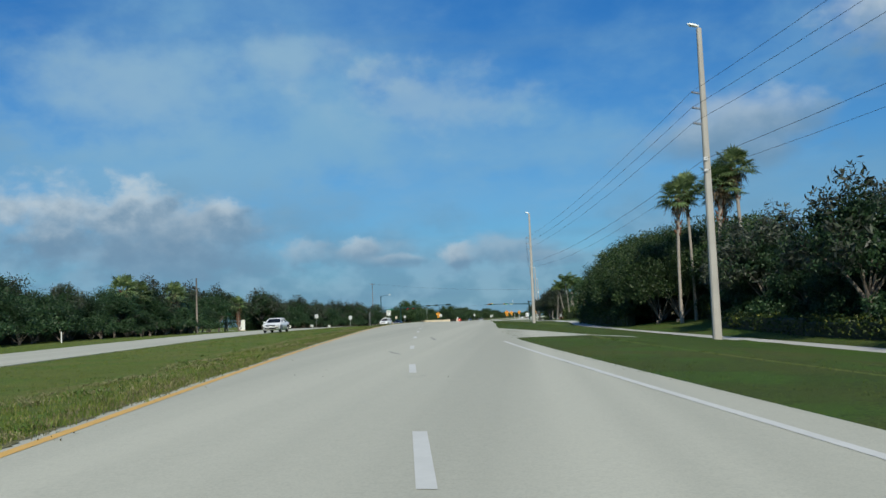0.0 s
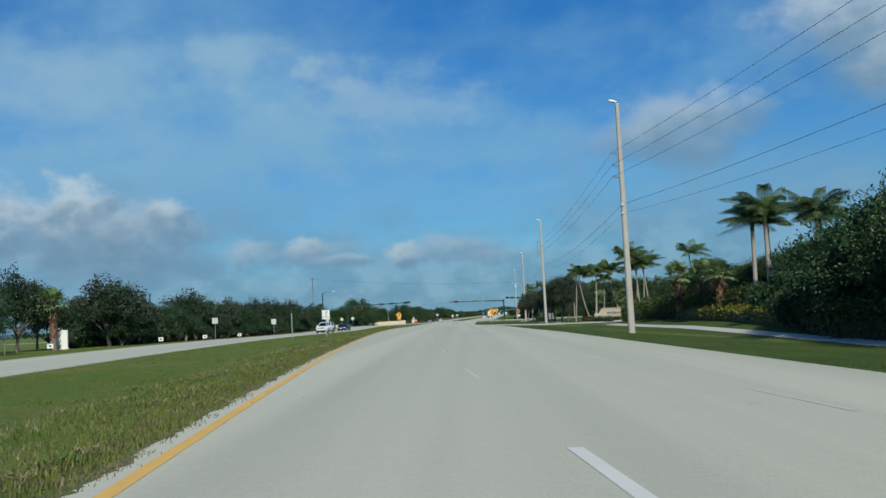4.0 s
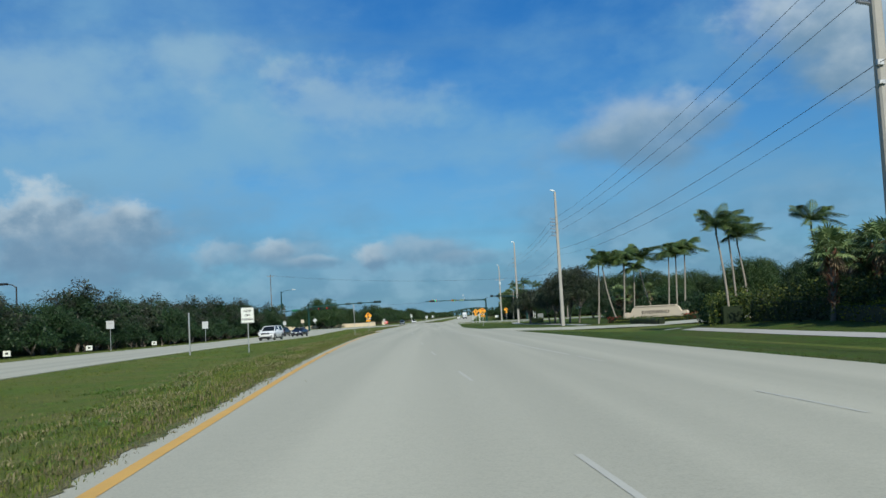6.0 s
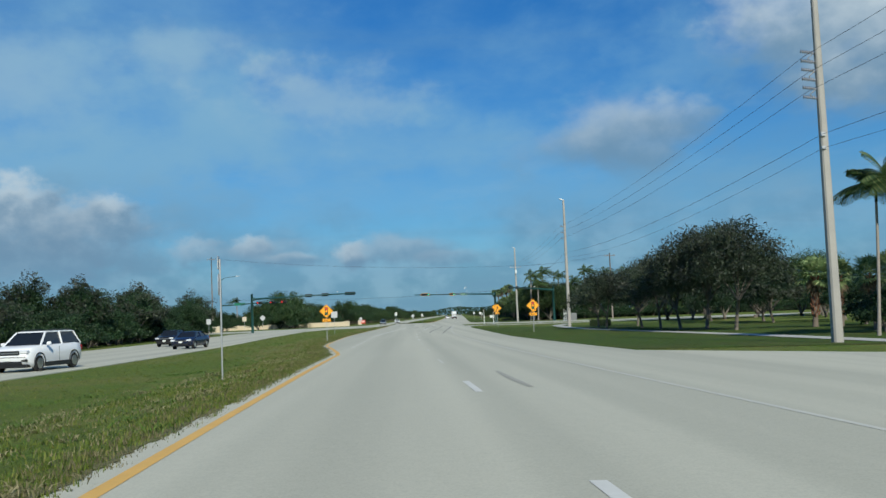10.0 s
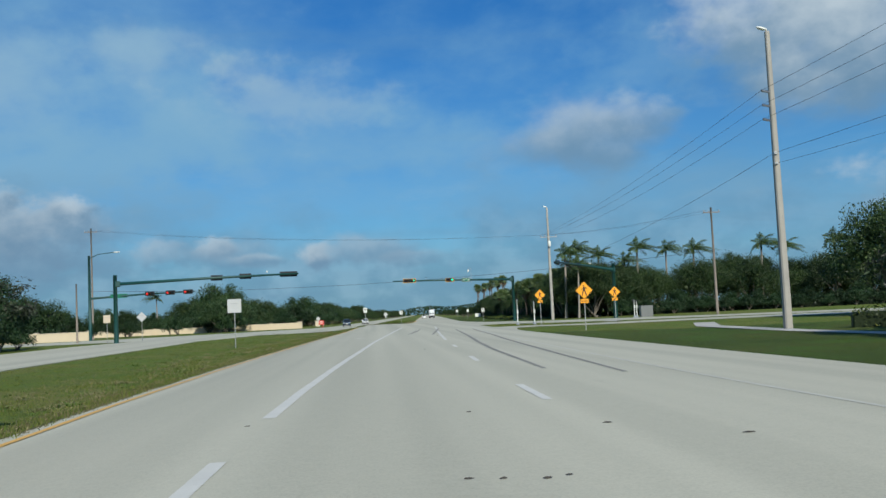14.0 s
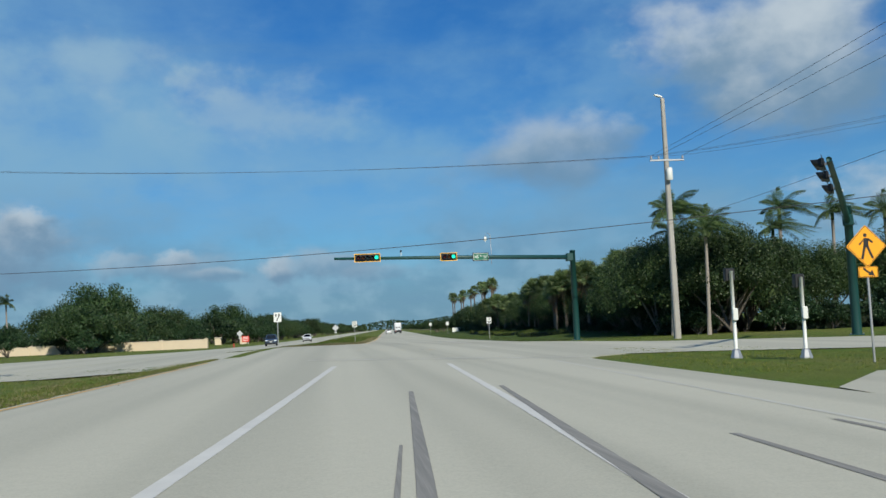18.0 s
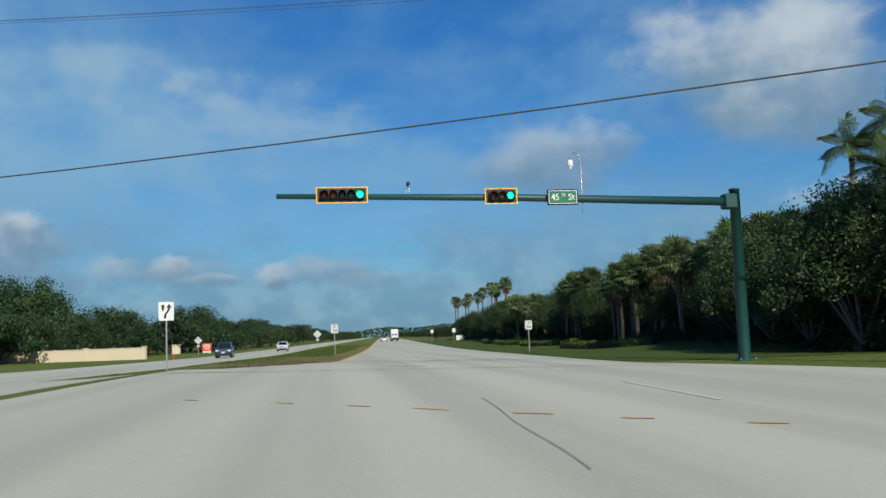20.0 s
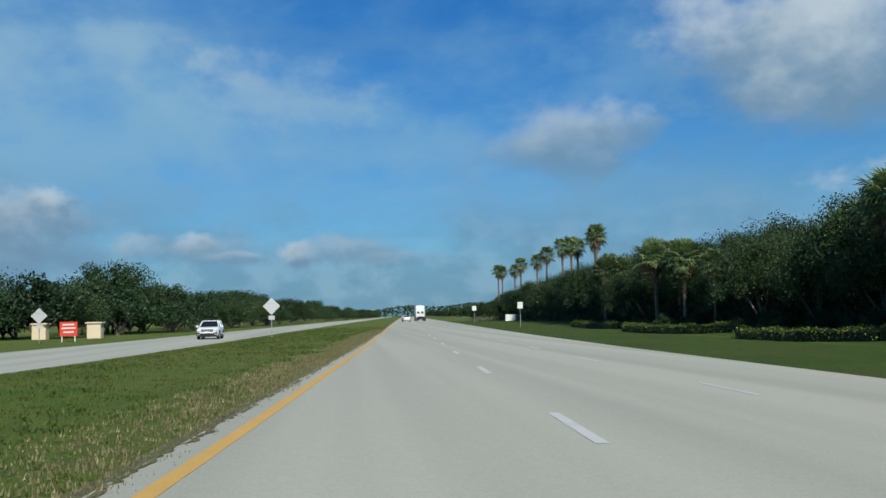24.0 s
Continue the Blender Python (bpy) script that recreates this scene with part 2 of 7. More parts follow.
def grass_material(name, a, b_, dry):
    m, n, l, b = material(name, 0.9)
    v = mapped(n, l, 1.0)
    big, mid, fine = ntex(n, l, v, 0.09, 5.0), ntex(n, l, v, 0.8, 6.0, 0.65), ntex(n, l, v, 26.0, 4.0, 0.7)
    c = ramp(n, l, mid, [(0.3, a), (0.7, b_)])
    c = mixed(n, l, ramp(n, l, big, [(0.40, (0, 0, 0)), (0.60, (0.85, 0.85, 0.85))]), c, dry)
    lush = ntex(n, l, v, 0.33, 6.0, 0.6)
    c = mixed(n, l, ramp(n, l, lush, [(0.47, (0, 0, 0)), (0.60, (0.9, 0.9, 0.9))]), c, (0.060, 0.140, 0.016))
    c = mixed(n, l, 0.6, c, ramp(n, l, fine, [(0.36, tuple(x * 0.22 for x in a)), (0.66, tuple(x * 1.7 for x in b_))]))
    tuft = ntex(n, l, v, 4.5, 5.0, 0.7)
    c = mixed(n, l, ramp(n, l, tuft, [(0.30, (0.55, 0.55, 0.55)), (0.46, (0, 0, 0))]), c, tuple(x * 0.45 for x in a))
    l.new(c, b.inputs["Base Color"])
    b.inputs["Specular IOR Level"].default_value = 0.15
    bump(n, l, b, fine, 0.8, 0.05)
    return m


def leaf_material(name, dark, light, alt, shine=0.5):
    m, n, l, b = material(name, shine)
    g = n.new("ShaderNodeNewGeometry")
    o = n.new("ShaderNodeObjectInfo")
    c = ramp(n, l, g.outputs["Random Per Island"], [(0.0, dark), (0.75, light), (1.0, alt)])
    hsv = n.new("ShaderNodeHueSaturation")
    mr = n.new("ShaderNodeMapRange")
    l.new(o.outputs["Random"], mr.inputs[0])
    mr.inputs[3].default_value, mr.inputs[4].default_value = 0.7, 1.25
    l.new(mr.outputs[0], hsv.inputs["Value"])
    l.new(c, hsv.inputs["Color"])
    l.new(hsv.outputs[0], b.inputs["Base Color"])
    b.inputs["Specular IOR Level"].default_value = 0.3
    t = n.new("ShaderNodeBsdfTranslucent")
    l.new(hsv.outputs[0], t.inputs[0])
    mix = n.new("ShaderNodeMixShader")
    mix.inputs[0].default_value = 0.22
    l.new(b.outputs[0], mix.inputs[1])
    l.new(t.outputs[0], mix.inputs[2])
    l.new(mix.outputs[0], n["Material Output"].inputs[0])
    return m


def bark_material(name, a, b_, ring=0.0):
    m, n, l, b = material(name, 0.9)
    v = mapped(n, l, (5.0, 5.0, 1.2))
    f = ntex(n, l, v, 2.0, 6.0, 0.7)
    c = ramp(n, l, f, [(0.3, a), (0.7, b_)])
    if ring:
        w = n.new("ShaderNodeTexWave")
        w.bands_direction = "Z"
        w.inputs["Scale"].default_value, w.inputs["Distortion"].default_value = ring, 2.0
        l.new(mapped(n, l, 1.0), w.inputs["Vector"])
        c = mixed(n, l, 0.28, c, ramp(n, l, w.outputs["Fac"], [(0.2, tuple(x * 0.6 for x in a)), (0.6, b_)]))
    l.new(c, b.inputs["Base Color"])
    bump(n, l, b, f, 0.7, 0.03)
    return m


M_ROAD = pavement_material("worn concrete asphalt", (0.44, 0.434, 0.347), (0.525, 0.512, 0.410))
M_WALKWAY = pavement_material("sidewalk concrete", (0.46, 0.45, 0.42), (0.5, 0.49, 0.45))
M_GRASS = grass_material("roadside turf", (0.058, 0.098, 0.014), (0.125, 0.160, 0.028), (0.200, 0.165, 0.066))
# mown green, deepened further to carry the trees' shade in its colour
M_LAWN = grass_material("mown lawn", (0.027, 0.054, 0.009), (0.060, 0.091, 0.016), (0.108, 0.102, 0.032))
M_FRINGE = grass_material("dry edge turf", (0.105, 0.108, 0.045), (0.180, 0.168, 0.082), (0.205, 0.180, 0.098))
M_YELLOW = plain("worn yellow line paint", (0.62, 0.37, 0.09), 0.75, 0, 0.18, 3.0, 0.3)
M_WHITE_LINE = plain("worn white line paint", (0.56, 0.56, 0.52), 0.75, 0, 0.16, 3.0, 0.3)
def rubber_material():
    """Worn rubber in streaks along the way of travel."""
    m, n, l, b = material("tyre rubber mark", 0.85)
    f = ntex(n, l, mapped(n, l, (22.0, 0.35, 1.0)), 1.0, 4.0, 0.7)
    l.new(ramp(n, l, f, [(0.30, (0.16, 0.16, 0.145)), (0.52, (0.22, 0.215, 0.195)), (0.72, (0.31, 0.305, 0.27))]), b.inputs["Base Color"])
    return m


M_WORN_PAINT = plain("worn away line paint", (0.47, 0.47, 0.415), 0.8, 0, 0.12, 3.0, 0.2)
M_RUBBER_FAINT = plain("faint tyre rubber", (0.31, 0.305, 0.26), 0.85, 0, 0.12, 2.0, 0.2)
M_RUBBER_MARK = rubber_material()


def stain_material():
    """A rusty stain that fades out unevenly towards its rim."""
    m, n, l, b = material("rust stain", 0.85)
    b.inputs["Base Color"].default_value = (0.45, 0.375, 0.26, 1)
    tc = n.new("ShaderNodeTexCoord")
    sub = n.new("ShaderNodeVectorMath")
    sub.operation = "SUBTRACT"
    sub.inputs[1].default_value = (0.5, 0.5, 0.0)
    l.new(tc.outputs["Generated"], sub.inputs[0])
    flat = n.new("ShaderNodeVectorMath")
    flat.operation = "MULTIPLY"
    flat.inputs[1].default_value = (1, 1, 0)
    l.new(sub.outputs[0], flat.inputs[0])
    far = n.new("ShaderNodeVectorMath")
    far.operation = "LENGTH"
    l.new(flat.outputs[0], far.inputs[0])
    add = n.new("ShaderNodeMath")
    add.operation = "MULTIPLY_ADD"
    l.new(ntex(n, l, mapped(n, l, 1.0), 1.6, 5.0), add.inputs[0])
    add.inputs[1].default_value = 0.22
    l.new(far.outputs["Value"], add.inputs[2])
    mix = n.new("ShaderNodeMixShader")
    l.new(ramp(n, l, add.outputs[0], [(0.10, (0.62, 0.62, 0.62)), (0.46, (0, 0, 0))]), mix.inputs[0])
    l.new(n.new("ShaderNodeBsdfTransparent").outputs[0], mix.inputs[1])
    l.new(b.outputs[0], mix.inputs[2])
    l.new(mix.outputs[0], n["Material Output"].inputs[0])
    return m


M_STAIN = stain_material()
M_SEAM = plain("dark tar seam and dark line", (0.15, 0.147, 0.13), 0.8, 0, 0.3, 2.0)
# near-black green that stands in for the shade inside a hedge
M_INNER_SHADE = leaf_material("inner hedge shade as colour", (0.010, 0.018, 0.006), (0.018, 0.030, 0.010), (0.022, 0.034, 0.012))
M_DEBRIS = plain("road debris", (0.05, 0.045, 0.04), 0.9, 0, 0.4, 9.0)
M_CONCRETE_POLE = pavement_material("spun concrete", (0.36, 0.345, 0.31), (0.40, 0.38, 0.335))
M_GALV = plain("galvanised steel", (0.42, 0.43, 0.43), 0.45, 0.75, 0.15, 8.0)
M_GREEN_STEEL = plain("dark green painted steel", (0.006, 0.052, 0.048), 0.5, 0.0, 0.2, 2.0)
M_BLACK = plain("black plastic", (0.012, 0.013, 0.014), 0.45, 0, 0.3)
M_SIGN_WHITE = plain("white sign sheeting", (0.66, 0.68, 0.64), 0.45, 0, 0.05, 3.0, 0.05)
M_SIGN_BLACK = plain("black sign ink", (0.014, 0.014, 0.015), 0.5, 0, 0.1)
M_SIGN_YELLOW = plain("amber sign sheeting", (0.86, 0.36, 0.008), 0.45, 0, 0.06, 3.0, 0.05)
M_BACKPLATE = plain("yellow backplate tape", (0.83, 0.42, 0.01), 0.45, 0, 0.06, 3.0, 0.05)
M_SIGN_GREEN = plain("green sign sheeting", (0.008, 0.13, 0.07), 0.45, 0, 0.08, 3.0, 0.05)
M_SIGN_RED = plain("red sign paint", (0.62, 0.05, 0.03), 0.5, 0, 0.1)
M_HYDRANT = plain("weathered red hydrant paint", (0.36, 0.045, 0.025), 0.6, 0, 0.2)
# red and amber lenses are off; a faint glow is added to their colour
M_LENS_RED = glowing("unlit red lens with faint added glow", (0.4, 0.02, 0.01), 0.02, (0.055, 0.008, 0.006))
M_LENS_AMBER = glowing("unlit amber lens with faint added glow", (0.4, 0.15, 0.01), 0.02, (0.075, 0.026, 0.006))
M_LENS_GREEN = glowing("lit green lens", (0.02, 1.0, 0.55), 1.6)
M_LENS_DARK = plain("unlit green lens", (0.01, 0.03, 0.028), 0.3)
M_LENS_STOP = glowing("lit red lens", (1.0, 0.03, 0.02), 1.2)
M_WIRE = plain("overhead cable", (0.05, 0.05, 0.053), 0.6, 0, 0.2)
M_GLASS_INS = plain("grey porcelain insulator", (0.33, 0.34, 0.36), 0.25, 0, 0.1)
M_BARK = bark_material("grey bark", (0.07, 0.058, 0.045), (0.19, 0.165, 0.135))
M_PALM_BARK = bark_material("ringed palm bark", (0.22, 0.195, 0.165), (0.33, 0.295, 0.25), 5.0)
M_SABAL_BARK = bark_material("brown palm bark", (0.085, 0.068, 0.052), (0.20, 0.165, 0.13), 4.0)
M_BOOT = bark_material("red-brown palm boots", (0.075, 0.033, 0.018), (0.22, 0.10, 0.055), 3.5)
M_OAK = leaf_material("oak leaves", (0.009, 0.026, 0.010), (0.029, 0.064, 0.024), (0.054, 0.092, 0.036))
M_YOUNG_OAK = leaf_material("young oak leaves", (0.022, 0.036, 0.020), (0.058, 0.082, 0.045), (0.095, 0.115, 0.068))
M_HEDGE = leaf_material("clipped hedge leaves", (0.030, 0.052, 0.010), (0.090, 0.125, 0.020), (0.20, 0.23, 0.035))
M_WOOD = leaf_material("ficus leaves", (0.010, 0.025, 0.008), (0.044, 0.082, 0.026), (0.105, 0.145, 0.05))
M_BROAD = leaf_material("broad tree leaves", (0.014, 0.034, 0.011), (0.043, 0.084, 0.027), (0.080, 0.122, 0.044))
M_SHRUB = leaf_material("shrub leaves", (0.018, 0.036, 0.010), (0.055, 0.085, 0.020), (0.15, 0.16, 0.03))
M_GOLD_SHRUB = leaf_material("golden shrub leaves", (0.09, 0.11, 0.012), (0.26, 0.26, 0.025), (0.40, 0.36, 0.04))
M_RED_SHRUB = leaf_material("red shrub leaves", (0.14, 0.015, 0.015), (0.36, 0.04, 0.035), (0.10, 0.09, 0.02))
M_TWIG = leaf_material("bare twigs and sparse leaves", (0.030, 0.036, 0.026), (0.062, 0.072, 0.052), (0.055, 0.080, 0.036))
M_FAN = leaf_material("fan palm leaves", (0.055, 0.095, 0.034), (0.17, 0.24, 0.092), (0.28, 0.32, 0.15))
M_FEATHER = leaf_material("feather palm leaves", (0.030, 0.066, 0.020), (0.090, 0.145, 0.045), (0.20, 0.22, 0.08))
M_DEAD = leaf_material("dead palm leaves", (0.08, 0.055, 0.03), (0.20, 0.15, 0.09), (0.26, 0.2, 0.12))
M_BLADE = leaf_material("grass blades", (0.040, 0.072, 0.010), (0.130, 0.165, 0.027), (0.21, 0.19, 0.065), 0.85)
# lawn blades, darkened along with the lawn for that tree shade
M_LAWN_BLADE = leaf_material("mown grass blades", (0.030, 0.058, 0.010), (0.064, 0.098, 0.019), (0.108, 0.116, 0.038), 0.85)
M_WEED = leaf_material("lush grass clumps", (0.06, 0.12, 0.018), (0.11, 0.20, 0.030), (0.19, 0.24, 0.06), 0.8)
M_STRAW = leaf_material("straw-coloured grass", (0.13, 0.125, 0.055), (0.23, 0.205, 0.105), (0.32, 0.28, 0.16), 0.85)
M_STUCCO = plain("cream stucco", (0.62, 0.52, 0.37), 0.9, 0, 0.08, 1.5, 0.4)
M_STONE = plain("beige cast stone", (0.56, 0.48, 0.37), 0.85, 0, 0.1, 2.0, 0.4)
M_BRONZE = plain("dark bronze letters", (0.035, 0.028, 0.022), 0.5, 0.4, 0.2)
M_TYRE = plain("tyre rubber", (0.015, 0.015, 0.016), 0.85, 0, 0.2)
M_RIM = plain("alloy wheel", (0.45, 0.46, 0.48), 0.3, 0.9, 0.1)
M_CARGLASS = plain("dark car glass", (0.012, 0.015, 0.018), 0.06, 0, 0.1, 1.0, 0.0)
M_HEADLAMP = plain("headlamp lens", (0.7, 0.72, 0.75), 0.1, 0.2, 0.05, 1.0, 0.0)
M_TAILLAMP = plain("red tail lamp", (0.35, 0.01, 0.01), 0.2, 0, 0.05, 1.0, 0.0)
M_CAR_WHITE = plain("white car paint", (0.72, 0.73, 0.74), 0.2, 0, 0.03, 1.0, 0.0)
M_CAR_BLUE = plain("blue-grey metallic car paint", (0.06, 0.10, 0.16), 0.22, 0.35, 0.05, 1.0, 0.0)
M_CAR_NAVY = plain("navy car paint", (0.012, 0.022, 0.06), 0.2, 0.2, 0.05, 1.0, 0.0)
M_CAR_BLACK = plain("black car paint", (0.012, 0.013, 0.015), 0.2, 0.1, 0.05, 1.0, 0.0)
M_TRUCK = plain("white truck box", (0.62, 0.65, 0.66), 0.5, 0, 0.08, 1.0, 0.1)
M_CABINET = plain("grey cabinet paint", (0.17, 0.18, 0.18), 0.5, 0.2, 0.1)
M_WOODPOLE = bark_material("weathered wood pole", (0.13, 0.11, 0.09), (0.28, 0.24, 0.20))


# ---- mesh building ----
class Shape:
    """Vertices and faces gathered for one mesh."""

    def __init__(self):
        self.v, self.f, self.n = [], [], 0

    def add(self, verts, faces):
        self.v.extend(tuple(p) for p in verts)
        self.f.extend(tuple(i + self.n for i in f) for f in faces)
        self.n += len(verts)
        return self

    def box(self, x0, x1, y0, y1, z0, z1, bevel=0.0, m=None):
        if bevel:
            b = bevel
            rings = [(z0, b), (z0 + b, 0), (z1 - b, 0), (z1, b)]
        else:
            rings = [(z0, 0), (z1, 0)]
        pts, faces = [], []
        for z, i in rings:
            c = i if i else bevel
            x, X, y, Y = x0 + i, x1 - i, y0 + i, y1 - i
            pts += [(x + c, y, z), (X - c, y, z), (X, y + c, z), (X, Y - c, z), (X - c, Y, z), (x + c, Y, z), (x, Y - c, z), (x, y + c, z)] if bevel else [(x, y, z), (X, y, z), (X, Y, z), (x, Y, z)]
        k = 8 if bevel else 4
        for r in range(len(rings) - 1):
            for i in range(k):
                j = (i + 1) % k
                faces.append((r * k + i, r * k + j, (r + 1) * k + j, (r + 1) * k + i))
        faces.append(tuple(range(k))[::-1])
        faces.append(tuple(range((len(rings) - 1) * k, len(rings) * k)))
        if m is not None:
            pts = [m @ Vector(p) for p in pts]
        return self.add(pts, faces)

    def tube(self, pts, radii, sides=8, caps=True, turn=0.0):
        pts = [Vector(p) for p in pts]
        if isinstance(radii, (int, float)):
            radii = [radii] * len(pts)
        vs, fs = [], []
        ref = Vector((0, 0, 1)) if abs((pts[-1] - pts[0]).normalized().z) < 0.9 else Vector((1, 0, 0))
        for i, p in enumerate(pts):
            d = (pts[min(i + 1, len(pts) - 1)] - pts[max(i - 1, 0)]).normalized()
            a = d.cross(ref).normalized()
            b = d.cross(a)
            for s in range(sides):
                t = 2 * math.pi * s / sides + turn
                vs.append(p + (a * math.cos(t) + b * math.sin(t)) * radii[i])
        for i in range(len(pts) - 1):
            for s in range(sides):
                q = (s + 1) % sides
                fs.append((i * sides + s, i * sides + q, (i + 1) * sides + q, (i + 1) * sides + s))
        if caps:
            fs.append(tuple(range(sides)))
            fs.append(tuple(range((len(pts) - 1) * sides, len(pts) * sides))[::-1])
        return self.add(vs, fs)

    def plate(self, outline, y0, y1):
        """A flat plate: an outline in x and z, pulled from y0 to y1."""
        k = len(outline)
        vs = [(x, y0, z) for x, z in outline] + [(x, y1, z) for x, z in outline]
        fs = [tuple(range(k)), tuple(range(k, 2 * k))[::-1]] + [(i, k + i, k + (i + 1) % k, (i + 1) % k) for i in range(k)]
        return self.add(vs, fs)

    def loft(self, rings, caps=True):
        k = len(rings[0])
        vs = [p for r in rings for p in r]
        fs = [(r * k + i, r * k + (i + 1) % k, (r + 1) * k + (i + 1) % k, (r + 1) * k + i) for r in range(len(rings) - 1) for i in range(k)]
        if caps:
            fs += [tuple(range(k))[::-1], tuple(range((len(rings) - 1) * k, len(rings) * k))]
        return self.add(vs, fs)

    def mesh(self, name, mat, smooth=False):
        me = bpy.data.meshes.new(name)
        me.from_pydata([tuple(p) for p in self.v], [], self.f)
        if mat is not None:
            me.materials.append(mat)
        if smooth:
            me.shade_smooth()
        me.update()
        return me


def quads(name, verts, mat, k=4):
    """A mesh of loose faces of k corners, from an array (n, k, 3)."""
    v = np.asarray(verts, dtype=np.float32).reshape(-1, 3)
    n = len(v) // k
    me = bpy.data.meshes.new(name)
    me.vertices.add(len(v))
    me.vertices.foreach_set("co", v.ravel())
    me.loops.add(len(v))
    me.loops.foreach_set("vertex_index", np.arange(len(v), dtype=np.int32))
    me.polygons.add(n)
    me.polygons.foreach_set("loop_start", np.arange(0, n * k, k, dtype=np.int32))
    me.materials.append(mat)
    me.update(calc_edges=True)
    return me


def thing(name, place, label, category, group="", turn=0.0, kind=""):
    ob = new(name)
    ob.empty_display_size = 0.1
    ob.matrix_world = pose(*place, 0, 0, turn)
    return tagged(ob, label, category, group, kind)


def part(name, shape, mat, parent, label="", smooth=False, at=None):
    me = shape if isinstance(shape, bpy.types.Mesh) else shape.mesh(name, mat, smooth)
    ob = new(name, me)
    ob.parent = parent
    if at is not None:
        ob.matrix_local = at
    return tagged(ob, label)


def solo(name, shape, mat, label, category, kind="", group="", smooth=False):
    me = shape if isinstance(shape, bpy.types.Mesh) else shape.mesh(name, mat, smooth)
    return tagged(new(name, me), label, category, group, kind)


# ---- the lie of the land ----
KNOT_Y = [-400, -39, -9, 25, 60, 90, 120, 150, 180, 210, 240, 270, 300, 330, 360, 390, 420, 450, 480, 510, 540, 600, 700, 3000]
KNOT_Z = [-0.3, -0.22, 0.01, 0.26, 0.56, 0.69, 0.72, 0.68, 0.53, 0.28, 0.03, -0.11, -0.20, -0.24, -0.21, -0.16, -0.34, -0.58, -0.74, -0.81, -0.82, -0.80, -0.75, -0.75]
FALL = 0.0224


def along(y):
    """Height of the road's inner edge."""
    a = np.asarray(y, float)
    return (np.interp(a - 7, KNOT_Y, KNOT_Z) + 2 * np.interp(a, KNOT_Y, KNOT_Z) + np.interp(a + 7, KNOT_Y, KNOT_Z)) / 4


def drift(y):
    """How far the road has swung to the right."""
    a = np.asarray(y, float)
    k, d = [255, 265, 271, 277, 284, 291, 297, 303, 309, 316, 324, 330, 340, 358, 380, 400, 3000], [0, 0.05, 0.25, 0.45, 0.75, 1.05, 1.25, 1.55, 1.9, 2.25, 2.7, 3.0, 3.65, 4.66, 5.88, 7.0, 7.0]
    return sum(np.interp(a + s, k, d) for s in (-4, -2, 0, 2, 4)) / 5


BEND_Y = [-300, -60, -20, 0, 12, 25, 50, 73, 95, 131, 155, 182, 205, 230, 250, 402, 3000]
BEND_X = [30, 20.0, 15.2, 12.85, 11.45, 10.0, 7.7, 5.75, 4.15, 2.3, 1.45, 0.68, 0.25, 0.06, 0, 0, 145.2]


def bend(y):
    """How far the whole place swings to the right at y: the road turns gently before and after a straight stretch."""
    a = np.asarray(y, float)
    return sum(np.interp(a + s, BEND_Y, BEND_X) for s in (-8, -4, 0, 4, 8)) / 5


def land(x, y):
    x, y = np.asarray(x, float), np.asarray(y, float)
    d = np.clip(drift(y), 0, 7)
    z = along(y) - FALL * np.clip(x, 0, 24) + 0.05 * np.clip(x - 0 * d, -6, 0)
    swale = np.exp(-(((x + 5.2 - 0.3 * d) / 2.4) ** 2)) * 0.10
    # planted bank on the right
    rise = 0.9 * np.clip((x - BANK(y)) / 9.0, 0, 1) ** 1.3
    verge = 0.065 * np.clip(x - 12.0, 0, 8.5) * np.interp(y, [-60, 150, 200, 210], [1, 1, 0.3, 0])
    return z - swale + rise - verge


def BANK(y):
    return np.interp(y, [0, 60, 100, 175, 195, 240, 300, 330, 345, 400, 415, 440, 480, 650, 700, 3000], [20.5, 21, 20, 22, 40, 40, 60, 200, 200, 200, 30, 27.5, 28.5, 30, 60, 60])


def lz(x, y):
    return float(land(x, y))


XS = sorted(set([-2500, -1500, -900, -500, -300, -200, -140, -100, -75, -60, -50] + list(np.arange(-44, 60.1, 2.0)) + [-6, -3, 0, 24] + [66, 75, 90, 110, 150, 220, 350, 600, 1000, 1600, 2500]))
YS = sorted(set([-1200, -600, -300, -150, -80, -50] + list(np.arange(-30, 640, 4.0)) + list(np.arange(640, 900, 20.0)) + [950, 1000, 1100, 1300, 1600, 2000, 2600, 3200]))


def sheet(name, xs_of, ys, lift, mat, label, category, skirt=0.0):
    s = Shape()
    rows = [xs_of(y) for y in ys]
    k = len(rows[0])
    vs = []
    for y, xs in zip(ys, rows):
        zs = land(np.array(xs), np.full(len(xs), y)) + lift
        vs += [(x, y, z) for x, z in zip(xs, zs)]
    fs = [(r * k + i, r * k + i + 1, (r + 1) * k + i + 1, (r + 1) * k + i) for r in range(len(ys) - 1) for i in range(k - 1)]
    s.add(vs, fs)
    if skirt:
        n = len(vs)
        edge = [r * k for r in range(len(ys))], [r * k + k - 1 for r in range(len(ys))]
        for e, flip in zip(edge, (False, True)):
            low = [(vs[i][0], vs[i][1], vs[i][2] - skirt) for i in e]
            base_i, m = s.n, len(e)
            s.v.extend([vs[i] for i in e] + low)
            s.n += 2 * m
            for j in range(m - 1):
                q = (base_i + j, base_i + j + 1, base_i + m + j + 1, base_i + m + j)
                s.f.append(q if flip else q[::-1])
    return solo(name, s, mat, label, category, "structure", smooth=True)


sheet("ground", lambda y: XS, YS, 0.0, M_GRASS, "patchy green and straw-coloured roadside turf", "ground")

